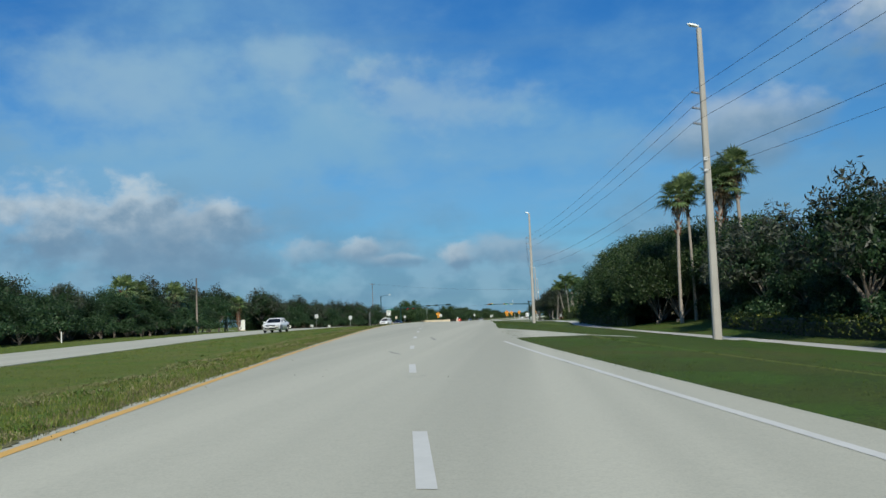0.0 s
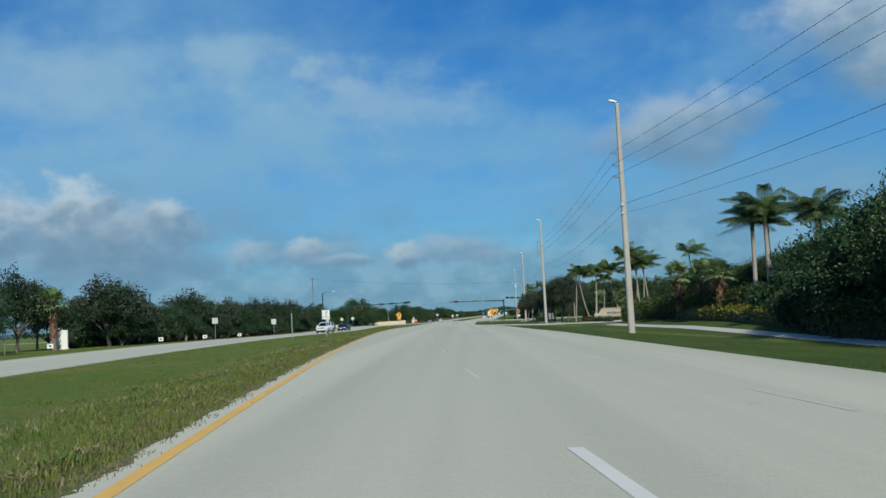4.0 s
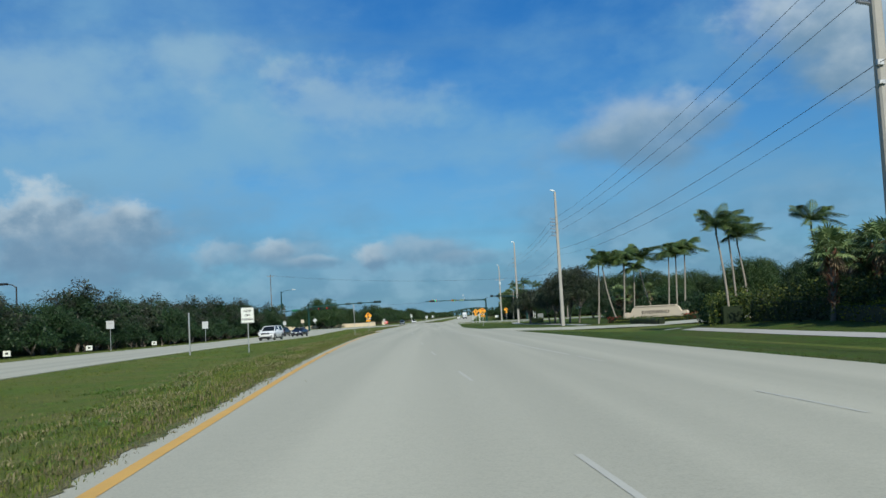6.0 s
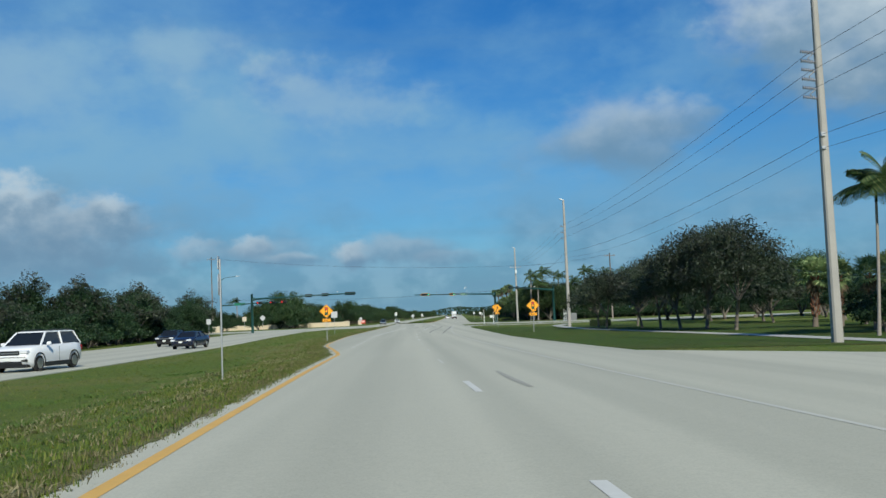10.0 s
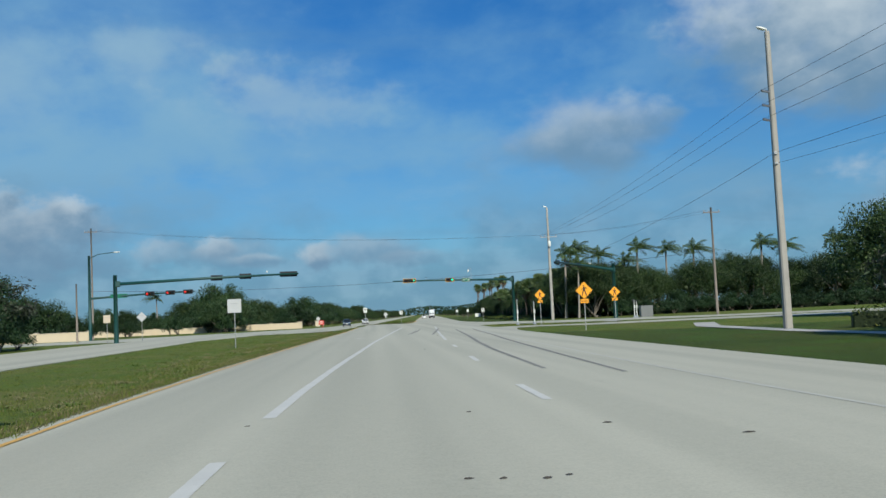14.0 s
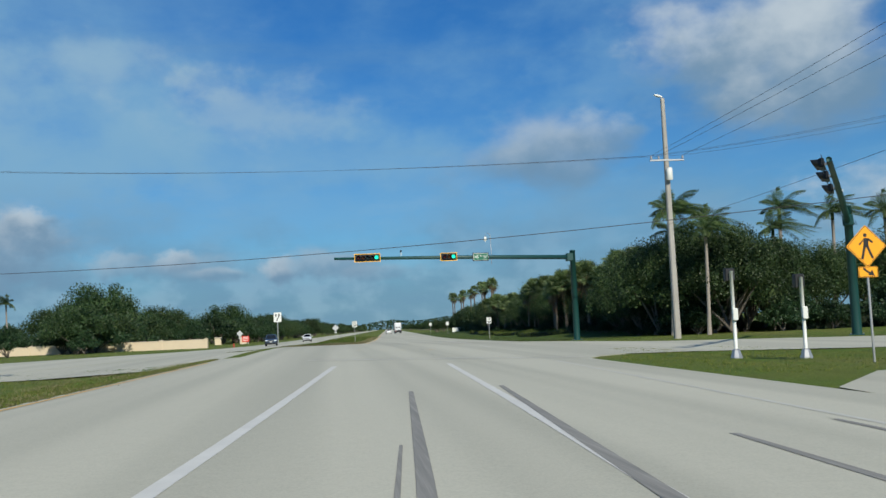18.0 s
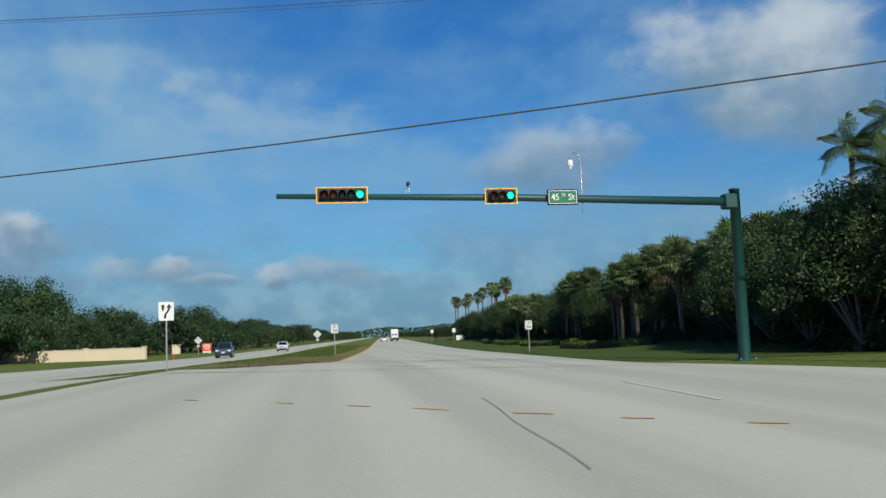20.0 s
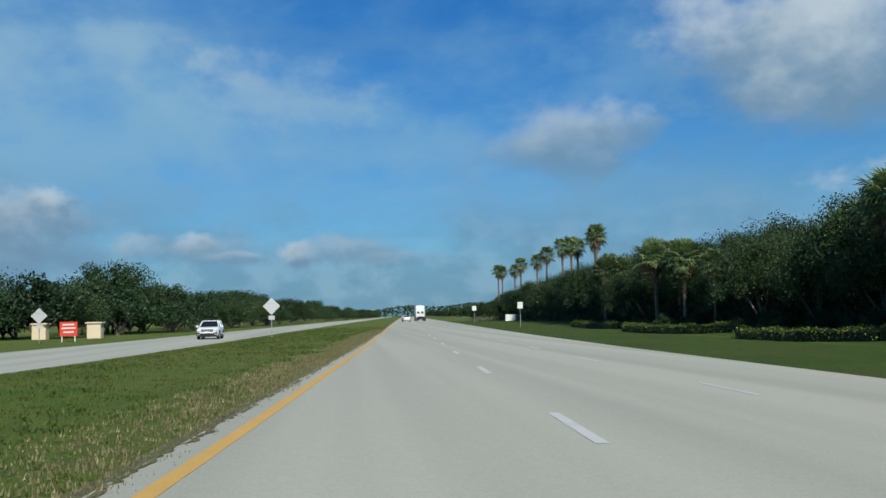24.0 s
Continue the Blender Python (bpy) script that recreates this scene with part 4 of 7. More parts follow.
def fan_palm(label, seed, height, leaf=0.85, count=30, trunk=0.19, boots=0.35, skirt=6):
    """A palm with a boot-clad trunk and a round head of fan leaves."""
    rs = np.random.RandomState(seed)
    ob = thing("palm_tree", (0, 0, 0), label, "palm tree")
    lean = rs.uniform(-0.5, 0.5)
    line = trunk_line(height, lean, rs.uniform(-0.3, 0.3))
    part("trunk", Shape().tube([line[0] - Vector((0, 0, 0.3))] + line, [trunk * 1.5, trunk * 1.25, trunk, trunk * 0.95, trunk * 0.95, trunk, trunk * 1.05], 9), M_SABAL_BARK if trunk > 0.15 else M_PALM_BARK, ob, smooth=True)
    top = np.array(line[-1])
    b = Shape()
    nb = int(60 * boots)
    for i in range(nb):
        t = 1 - boots * (i / nb)
        j = min(int(t * 5), 4)
        p = line[j].lerp(line[j + 1], t * 5 - j)
        a = i * 2.39996
        d = Vector((math.cos(a), math.sin(a), 0))
        q = p + d * trunk * 0.9
        b.tube([q, q + d * 0.09 + Vector((0, 0, 0.16)), q + d * 0.17 + Vector((0, 0, 0.34))], [0.075, 0.06, 0.02], 4)
    part("boot_sheath", b, M_BOOT, ob, "red-brown split leaf bases")

    def fans(m, lo, hi, size, droop):
        fs = []
        for i in range(m):
            a = i * 2.39996 + rs.uniform(-0.2, 0.2)
            e = lo + (hi - lo) * (i + 0.5) / m + rs.uniform(-0.12, 0.12)
            d = np.array([math.cos(a) * math.cos(e), math.sin(a) * math.cos(e), math.sin(e)])
            stem = size * rs.uniform(0.75, 1.15)
            c = top + np.array([0, 0, 0.2]) + d * stem
            side = unit(np.cross(d, np.array([0, 0, 1.0])) + 1e-6)
            nrm = np.cross(side, d)
            fs.append(np.stack([top + side * 0.025, top - side * 0.025, c - side * 0.018, c + side * 0.018])[None])
            k = 15
            th = np.linspace(-2.0, 2.0, k)[:, None]
            ray = d * np.cos(th) + side * np.sin(th)
            r = size * (0.62 + 0.38 * np.cos(th * 0.6)) * rs.uniform(0.85, 1.1)
            end = c + ray * r + nrm * (0.10 * size * (np.cos(th) - 1)) + np.array([0, 0, -droop]) * r * (0.25 + 0.75 * np.abs(rs.rand(k, 1)))
            mid = c + ray * r * 0.55
            w = unit(np.cross(ray, nrm)) * size * 0.062
            fs.append(np.stack([np.repeat(c[None], k, 0), mid - w, end, mid + w], 1))
        return np.concatenate(fs)

    part("leaf_head", quads("leaf_head", fans(count, -0.55, 1.4, leaf, 0.35), M_FAN), None, ob)
    if skirt:
        part("dead_skirt", quads("dead_skirt", fans(skirt, -1.35, -0.7, leaf * 0.8, 0.8), M_DEAD), None, ob, "hanging straw-brown dead leaves")
    return ob


def bed(x, y):
    """The beds on the right between the first belt and the oaks stand further back from the road."""
    if x > 28 and 403 < y < 700 and x - 0.9 * max(0, 430 - y) < 50:
        return x - 4.3, y
    if x < 18 or not 112 < y < 262:
        return x, y
    return x + float(np.interp(y, [112, 124, 165, 195, 205, 245, 262], [0, 2.6, 2.6, 2.4, 1.9, 1.9, 0])), y + float(np.interp(y, [112, 124, 132, 160, 178, 200, 205, 245, 262], [0, 9, 12, 6, 0, 0, 2.9, 2.9, 0]))


def hedge(name, label, category, pts, width, height, mat, seed, dens=90, leaf=0.11, kind=""):
    """A clipped or loose hedge along points (x, y)."""
    rs = np.random.RandomState(seed)
    out = []
    core = Shape()
    pts = [bed(*p) for p in pts]
    for (ax, ay), (bx, by) in zip(pts[:-1], pts[1:]):
        L = math.hypot(bx - ax, by - ay)
        n = int(L * dens * (height + width) * 0.55)
        t, u, v = rs.rand(n), rs.uniform(-1, 1, n), rs.rand(n)
        shell = np.maximum(np.abs(u), 2 * v - 1)
        grow = 0.82 + 0.18 * shell
        nx, ny = -(by - ay) / L, (bx - ax) / L
        bump_ = 1 + 0.13 * np.sin(t * L * 1.7 + seed) + 0.06 * np.sin(t * L * 5.1)
        x = ax + (bx - ax) * t + nx * u * width / 2 * grow
        y = ay + (by - ay) * t + ny * u * width / 2 * grow
        z = land(x, y) + v ** 0.7 * height * bump_ * (1 - 0.12 * u ** 2)
        out.append(leaves(np.stack([x, y, z], 1), leaf, rs, 0.5, 1.5))
        ang = math.atan2(by - ay, bx - ax)
        m = Matrix.Translation(((ax + bx) / 2, (ay + by) / 2, lz((ax + bx) / 2, (ay + by) / 2))) @ Matrix.Rotation(ang, 4, "Z")
        # solid dark core: the hedge's inner shade put in as a coloured block
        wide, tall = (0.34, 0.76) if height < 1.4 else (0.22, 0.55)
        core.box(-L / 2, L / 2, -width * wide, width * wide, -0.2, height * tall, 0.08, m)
    ob = tagged(new(name), label, category, "", kind)
    part("inner_growth", core, M_INNER_SHADE, ob, "dark core with the hedge's inner shade put into its colour")
    part("foliage", quads("foliage", np.concatenate(out), mat), None, ob)
    return ob


def place(proto, spots, rs, used=[0]):
    """Copies of a plant at (x, y, scale) with a turn of their own; the first spot takes the plant itself."""
    for i, (x, y, k) in enumerate(spots):
        x, y = bed(x, y)
        m = Matrix.Translation((x, y, lz(x, y) - 0.05)) @ Matrix.Rotation(rs.uniform(0, 6.28), 4, "Z") @ Matrix.Diagonal((k * rs.uniform(0.92, 1.1), k * rs.uniform(0.92, 1.1), k, 1))
        if i == 0:
            proto.matrix_world = m
        else:
            copy_thing(proto, m)


def place_turned(proto, spots, set_back=True):
    """Copies at (x, y, scale, turn)."""
    for i, (x, y, k, a) in enumerate(spots):
        x, y = bed(x, y) if set_back else (x, y)
        m = Matrix.Translation((x, y, lz(x, y) - 0.05)) @ Matrix.Rotation(radians(a), 4, "Z") @ Matrix.Diagonal((k, k, k, 1))
        if i == 0:
            proto.matrix_world = m
        else:
            copy_thing(proto, m)


rt = np.random.RandomState(21)
oaks = [broadleaf("oak_tree", "dense dark green roadside oak with grey trunk", "tree", 1, 6.6, 6.4, M_OAK, 11000, 60, 0.15, 0.14, 0.092),
        broadleaf("oak_tree", "thinning grey-green roadside oak with bare twigs", "tree", 2, 6.4, 6.0, M_OAK, 8000, 55, 0.14, 0.16, 0.09, 0.35),
        broadleaf("oak_tree", "broad dark green roadside oak", "tree", 3, 7.2, 7.6, M_OAK, 13000, 70, 0.17, 0.13, 0.098),
        broadleaf("oak_tree", "half-bare grey oak with fine twigs", "tree", 4, 7.4, 5.6, M_OAK, 5600, 50, 0.14, 0.2, 0.09, 0.6)]
airy = broadleaf("oak_tree", "young grey-green oak with airy crown on the lawn", "tree", 12, 8.2, 7.4, M_YOUNG_OAK, 15000, 120, 0.13, 0.20, 0.085, 0.25, 1, 2, 0.3)
airy_tall = broadleaf("oak_tree", "tall grey-green oak with open twiggy crown on the lawn", "tree", 14, 10.2, 8.6, M_YOUNG_OAK, 20000, 150, 0.15, 0.22, 0.085, 0.3, 1, 2, 0.3)
bush = broadleaf("bush", "dense dark green rounded bush", "bush", 5, 2.6, 3.4, M_OAK, 4000, 30, 0.07, 0.02, 0.08)
big = broadleaf("shade_tree", "large dark green shade tree with full crown", "tree", 6, 10.0, 10.5, M_BROAD, 14000, 65, 0.24, 0.06, 0.155)
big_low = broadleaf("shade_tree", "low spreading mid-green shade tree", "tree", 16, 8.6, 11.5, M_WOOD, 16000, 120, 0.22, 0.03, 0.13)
big_tall = broadleaf("shade_tree", "tall uneven dark green shade tree", "tree", 17, 11.0, 9.0, M_BROAD, 14000, 48, 0.24, 0.05, 0.15)
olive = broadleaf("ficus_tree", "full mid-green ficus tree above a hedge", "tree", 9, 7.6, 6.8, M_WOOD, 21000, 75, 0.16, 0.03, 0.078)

spots = {0: [], 1: [], 2: [], 3: []}
# left tree belt before the junction
y = 18.0
while y < 352:
    for row, x0 in ((0, -33.5), (1, -38.8)):
        if 140 < y < 165 and row == 0:
            continue
        k = int(rt.choice([0, 1, 2, 3], p=[0.35, 0.25, 0.3, 0.1]))
        spots[k].append((x0 - 0.018 * max(0, y - 200) + rt.uniform(-1.2, 1.2), y + rt.uniform(-1.5, 1.5), rt.uniform(0.78, 1.15) * (1.0 + 0.10 * row)))
    y += 6.1
# right belt near the start
for x, y, k, s in ((25, 24, 0, 1.15), (29, 30, 3, 1.3), (25.5, 37, 1, 1.1), (30, 42, 3, 1.35), (27.5, 48, 0, 1.1), (32, 52, 2, 1.2), (28, 56, 1, 1.1), (33, 60, 2, 1.15), (34, 44, 0, 1.2), (35, 34, 2, 1.2), (29, 63, 0, 1.0), (36, 68, 2, 1.15)):
    spots[k].append((x, y, s))
for x, y, k, s in ((27, 20, 0, 1.0), (31, 24, 2, 1.2), (36, 28, 2, 1.25), (28.5, 36, 0, 1.0), (33, 38, 2, 1.2), (27.6, 43, 0, 0.95), (38, 40, 2, 1.3), (38, 50, 0, 1.3), (29.8, 52, 0, 1.05), (26.5, 53, 1, 0.95), (37, 58, 2, 1.25), (33.5, 66, 0, 1.2), (41, 62, 2, 1.3), (30, 68, 1, 1.1), (25.6, 110.5, 2, 1.2), (27.6, 114.5, 0, 1.3), (29.8, 110, 2, 1.3), (26.2, 105.5, 0, 1.25), (31.5, 117, 2, 1.2), (29.0, 104, 2, 1.25)):
    spots[k].append((x, y, s))
dense = [(26.5, 75, 1.16), (28, 84, 1.30), (27.8, 90, 1.33), (27.4, 96, 1.28), (28, 108, 1.10), (32.5, 82, 1.39), (33, 98, 1.33), (33, 108, 1.22), (37, 84, 1.39), (38, 97, 1.39), (40, 110, 1.28), (32, 116, 1.04), (25.2, 77, 1.07), (26, 82, 1.16), (24.8, 87, 1.10), (25.5, 92.5, 1.14), (24.8, 98, 1.07), (25.6, 104, 0.99), (29, 79, 1.22), (30, 86, 1.25), (30, 94, 1.22), (30.5, 102, 1.16), (34, 76, 1.28), (35, 90, 1.28), (36, 104, 1.16), (31, 72, 1.16), (27.5, 110, 0.93)]
# oaks beyond the estate entrance
for k in (0, 1, 2):
    spots[k] += [(x, y, f) for x, y, f, q in ((41, 292, 1.0, 0), (45, 284, 1.05, 2), (43, 276, 0.9, 1), (47, 268, 1.0, 0), (51, 276, 1.1, 2), (44, 300, 1.0, 1)) if q == k]
place(airy, [(28.6, 276.5, 1.0), (28.6, 269.0, 1.08), (28.6, 262.2, 1.06), (26.0, 287.0, 0.9), (25.4, 279.8, 0.92), (31.5, 290.0, 0.92)], rt)
place(airy_tall, [(28.8, 256.0, 1.02), (28.8, 249.6, 1.0)], rt)
airy["group"] = airy_tall["group"] = "young oaks on the lawn"
for k, list_ in spots.items():
    place(oaks[k], list_, rt)
for i in range(4):
    oaks[i]["group"] = "roadside oaks"
bushes = [(-31.5 + rt.uniform(-0.8, 0.8) - 0.018 * max(0, y - 200), y, rt.uniform(0.75, 1.3)) for y in np.arange(20, 350, 4.4) if not 134 < y < 166]
bushes += [(26.5 + rt.uniform(-0.9, 1.2), y, rt.uniform(0.75, 1.15)) for y in np.arange(16, 58, 3.0)] + [(29.5 + rt.uniform(-1, 1), y, rt.uniform(1.0, 1.4)) for y in np.arange(16, 74, 4.0)] + [(34 + rt.uniform(-1.5, 1.5), y, rt.uniform(1.1, 1.5)) for y in np.arange(20, 116, 5.0)]
bushes += [(24.3 + rt.uniform(-0.5, 0.8), y, rt.uniform(0.8, 1.1)) for y in np.arange(82, 118, 3.4)] + [(26.4 + rt.uniform(-0.5, 0.8), y, rt.uniform(1.0, 1.3)) for y in np.arange(82, 122, 3.6)]
bushes += [(40.0 + rt.uniform(-1.2, 1.0), y, rt.uniform(0.5, 0.95)) for y in np.arange(404, 660, 4.2)] + [(37.0 + rt.uniform(-0.9, 1.2), y, rt.uniform(0.28, 0.5)) for y in np.arange(406, 560, 3.1)]
bushes += [(40 + 4.0 * i, 404.5 - 0.9 * i + rt.uniform(-1.2, 1.2), rt.uniform(0.9, 1.4)) for i in range(17)] + [(42 + 4.0 * i, 401.5 - 0.9 * i + rt.uniform(-1.0, 1.0), rt.uniform(0.6, 0.95)) for i in range(17)]
bushes += [(x, y, s) for x, y, s in ((38, 216, 1.1), (36, 224, 1.2), (40, 223, 1.2), (43, 220, 1.3), (33, 226, 1.2), (46, 216, 1.2), (41, 232, 1.3), (36, 240, 1.1), (40, 250, 1.2), (44, 246, 1.3), (30, 228, 0.9), (39, 162, 1.3), (37, 152, 1.3), (36, 144, 1.2), (39, 136, 1.3))]
place(bush, bushes, rt)

# far belts and the planted bank past the junction
fars = []
for y in np.arange(480, 1300, 12.0):
    fars.append((-38 - 0.02 * (y - 480) + rt.uniform(-7, 7), y + rt.uniform(-4, 4), rt.uniform(0.65, 1.1)))
    if y > 560:
        fars.append((-26 + 0.012 * (y - 560) + rt.uniform(-3, 3), y, rt.uniform(0.55, 0.8)))
    if y > 640:
        fars.append((34 - 0.01 * (y - 640) + rt.uniform(-3, 3), y, rt.uniform(0.6, 0.9)))
for x, y, s in ((-48, 520, 1.25), (-58, 526, 1.1), (-70, 530, 1.15), (-84, 528, 0.9), (-100, 530, 0.95), (-40, 527, 0.9), (-118, 532, 0.9), (-62, 512, 0.8), (-90, 512, 0.85), (-135, 520, 0.9), (-44, 552, 1.05), (-36, 570, 0.9), (-33, 590, 0.9),
                (-38, 512, 0.8), (-33, 530, 0.72), (-43, 507, 0.85), (-29, 546, 0.66), (-51, 509, 0.8), (-36, 548, 0.8), (-24, 575, 0.62), (-46, 410, 0.8), (-56, 414, 0.8), (-70, 416, 0.8), (-88, 420, 0.8), (-105, 426, 0.85), (-47, 520, 1.2), (-57, 463, 0.95), (-69, 456, 0.85), (-80, 470, 0.95), (-52, 480, 0.8), (-42, 492, 0.72), (-64, 488, 0.9), (-48, 498, 0.85)):
    fars.append((x, y, s))
fars = [(x, y, s * (1.2 if x < -15 and y > 480 else 1.0)) for x, y, s in fars]
fars = [(x, y, f * float(rt.choice([0.66, 0.8, 0.95, 1.12]))) for x, y, f in fars]
place(big, fars[0::3], rt)
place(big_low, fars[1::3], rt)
place(big_tall, fars[2::3], rt)
place(bush, [(x + rt.uniform(-3, 3), y - rt.uniform(3, 6), rt.uniform(1.0, 1.9)) for x, y, f in fars if x < -15 and y < 700], rt)
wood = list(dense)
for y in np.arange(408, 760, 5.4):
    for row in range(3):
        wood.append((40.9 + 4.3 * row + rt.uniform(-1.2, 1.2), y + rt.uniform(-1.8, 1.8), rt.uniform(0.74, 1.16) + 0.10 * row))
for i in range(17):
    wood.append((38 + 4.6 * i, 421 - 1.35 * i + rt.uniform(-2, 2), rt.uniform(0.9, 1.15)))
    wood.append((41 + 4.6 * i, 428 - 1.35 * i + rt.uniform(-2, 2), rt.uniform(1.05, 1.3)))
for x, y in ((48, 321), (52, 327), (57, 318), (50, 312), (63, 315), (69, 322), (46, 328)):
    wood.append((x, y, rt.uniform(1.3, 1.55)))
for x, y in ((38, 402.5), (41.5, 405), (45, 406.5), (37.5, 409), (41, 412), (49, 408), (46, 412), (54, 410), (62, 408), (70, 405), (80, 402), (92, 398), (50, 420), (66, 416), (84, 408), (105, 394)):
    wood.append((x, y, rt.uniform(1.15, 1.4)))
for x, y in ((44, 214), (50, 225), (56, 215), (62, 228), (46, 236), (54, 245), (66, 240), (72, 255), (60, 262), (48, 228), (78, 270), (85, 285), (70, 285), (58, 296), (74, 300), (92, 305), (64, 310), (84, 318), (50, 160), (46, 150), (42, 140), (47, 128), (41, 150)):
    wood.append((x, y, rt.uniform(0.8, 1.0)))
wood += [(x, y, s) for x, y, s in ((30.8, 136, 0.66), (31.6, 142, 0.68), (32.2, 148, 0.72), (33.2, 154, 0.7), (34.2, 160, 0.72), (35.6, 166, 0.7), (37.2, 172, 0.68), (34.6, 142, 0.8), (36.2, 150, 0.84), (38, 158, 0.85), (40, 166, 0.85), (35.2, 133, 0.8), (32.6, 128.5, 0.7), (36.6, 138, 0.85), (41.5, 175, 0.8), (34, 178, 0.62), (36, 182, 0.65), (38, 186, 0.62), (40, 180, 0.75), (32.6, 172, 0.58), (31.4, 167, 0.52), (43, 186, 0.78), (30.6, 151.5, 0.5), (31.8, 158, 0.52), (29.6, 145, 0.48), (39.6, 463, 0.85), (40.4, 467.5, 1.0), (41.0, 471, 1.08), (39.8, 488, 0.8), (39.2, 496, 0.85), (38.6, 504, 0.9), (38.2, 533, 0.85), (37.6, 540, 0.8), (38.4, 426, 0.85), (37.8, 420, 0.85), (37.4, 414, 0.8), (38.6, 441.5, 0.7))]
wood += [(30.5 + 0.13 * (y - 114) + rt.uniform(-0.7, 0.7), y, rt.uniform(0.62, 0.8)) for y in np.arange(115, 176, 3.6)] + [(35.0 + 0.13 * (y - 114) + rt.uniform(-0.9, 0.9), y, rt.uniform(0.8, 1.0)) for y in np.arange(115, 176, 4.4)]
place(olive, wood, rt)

washingtonia = [fan_palm("tall slender fan palm with red-brown upper trunk", 31, 9.4, 0.95, 30, 0.12, 0.30, 4), fan_palm("tall slender fan palm with grey trunk", 32, 10.9, 0.95, 30, 0.12, 0.22, 5)]
place(washingtonia[0], [(25.8, 71.0, 1.12), (29.2, 70.5, 1.06), (30.4, 72.5, 1.0)], rt)
place(washingtonia[1], [(27.4, 72.5, 1.02), (31.0, 70.0, 1.1)], rt)
sabals = [fan_palm("sabal palm with full round head and booted trunk", 33, 7.0, 1.3, 38, 0.21, 0.55, 10), fan_palm("sabal palm with grey trunk and drooping dead leaves", 34, 7.8, 1.3, 38, 0.2, 0.3, 14)]
place(sabals[0], [(42.4, 458, 0.98), (41.8, 424, 0.95), (42.6, 416, 1.0), (43.2, 440, 1.05), (41.6, 535, 0.92), (40.6, 560, 0.95), (42.2, 567, 1.0)], rt)
place(sabals[1], [(41.4, 428, 0.9), (43.6, 446, 1.0), (42.8, 484, 0.86), (41.8, 530, 0.9), (40.8, 556, 0.9), (42.0, 420, 0.95)], rt)
for head, group in ((sabals[0], [(32.0, 452.2, 0.88), (32.7, 447.8, 0.92), (34.7, 448.8, 1.0), (31.6, 449.4, 0.84), (34.4, 445.6, 0.96), (33.4, 479.0, 1.0), (34.9, 475.2, 1.0), (33.0, 483.0, 0.92), (33.4, 437.0, 0.95), (36.0, 431.0, 1.0), (33.5, 519.0, 0.85), (33.0, 526.0, 0.92), (33.2, 550.0, 0.9)]),
                    (sabals[1], [(33.2, 450.6, 0.84), (33.9, 453.9, 0.80), (35.6, 451.5, 0.88), (32.4, 455.4, 0.76), (35.6, 477.4, 0.92), (34.3, 481.0, 0.88), (36.4, 480.0, 0.96), (35.0, 434.6, 0.86), (33.8, 512.0, 0.7), (34.4, 523.0, 0.8), (34.2, 543.0, 0.85)])):
    for x, y, k in group:
        copy_thing(head, Matrix.Translation((x, y, lz(x, y) - 0.05)) @ Matrix.Rotation(rt.uniform(0, 6.28), 4, "Z") @ Matrix.Diagonal((k, k, k, 1)))
place_turned(fan_palm("tall fan palm above the tree belt", 35, 12.0, 1.15, 28, 0.2, 0.15, 6), [(41.5, 572.6, 1.0, 20), (42.6, 579, 0.97, 90), (40.8, 584, 0.92, 200), (41.6, 594, 1.0, 140), (42.4, 607, 1.05, 260), (40.9, 616, 1.0, 10), (41.0, 630, 0.96, 70), (40.4, 652, 1.02, 330), (40.9, 668, 1.0, 15), (39.8, 688, 1.05, 120), (39.9, 699, 1.12, 75)])
small_fan = fan_palm("short fan palm with red trunk in a planted bed", 36, 3.6, 0.85, 26, 0.17, 0.8, 4)
place(small_fan, [(26.0, 148.0, 1.15), (29.6, 153, 0.85), (31.0, 160, 0.9), (32.2, 165.5, 0.9), (33.6, 171, 0.9), (27.5, 142, 0.95), (29.5, 150, 1.0), (31, 158, 0.95), (26.5, 133, 0.9), (33.5, 228, 0.9), (34.9, 248.4, 1.0), (36.4, 247, 0.95), (38.5, 243.5, 1.0), (35.5, 236, 0.9), (31.5, 232, 0.85), (-33, 100, 1.3), (-32.5, 104, 1.2), (-34, 158, 1.1), (-33.5, 121, 1.3), (-34.5, 124, 1.2)], rt)

swept = [feather_palm("feather palm with leaning pale trunk and wind-swept fronds", 41, 6.4, -1.6, -0.4, 2.7, 15, 0.20, 0.085), feather_palm("feather palm with slim pale trunk and wind-swept fronds", 42, 7.0, 0.5, 0.1, 2.6, 15, 0.22, 0.085)]
place_turned(swept[0], [(28.9, 221.6, 1.12, 8), (35.2, 226, 1.08, -20)])
place_turned(swept[1], [(29.7, 221.6, 1.08, 0), (31.3, 222.6, 0.85, 15), (35.5, 221.0, 1.06, 0), (37.0, 222.4, 1.1, 25), (26.4, 222.0, 0.98, 10), (38.2, 223, 1.12, 0), (30.2, 223.5, 1.05, 30)])
nearer = feather_palm("tall feather palm with slim pale trunk blown by the wind", 45, 7.6, -0.7, 0.3, 3.0, 16, 0.22, 0.095)
place_turned(nearer, [(27.2, 170.2, 0.88, 0), (28.2, 171.4, 0.94, 35), (29.6, 172.6, 0.86, -25), (34.6, 171.0, 0.95, 10)], False)
royal = feather_palm("tall royal palm with drooping fronds and smooth trunk", 43, 7.0, 0.2, 0.1, 3.2, 20, 0.12, 0.19)
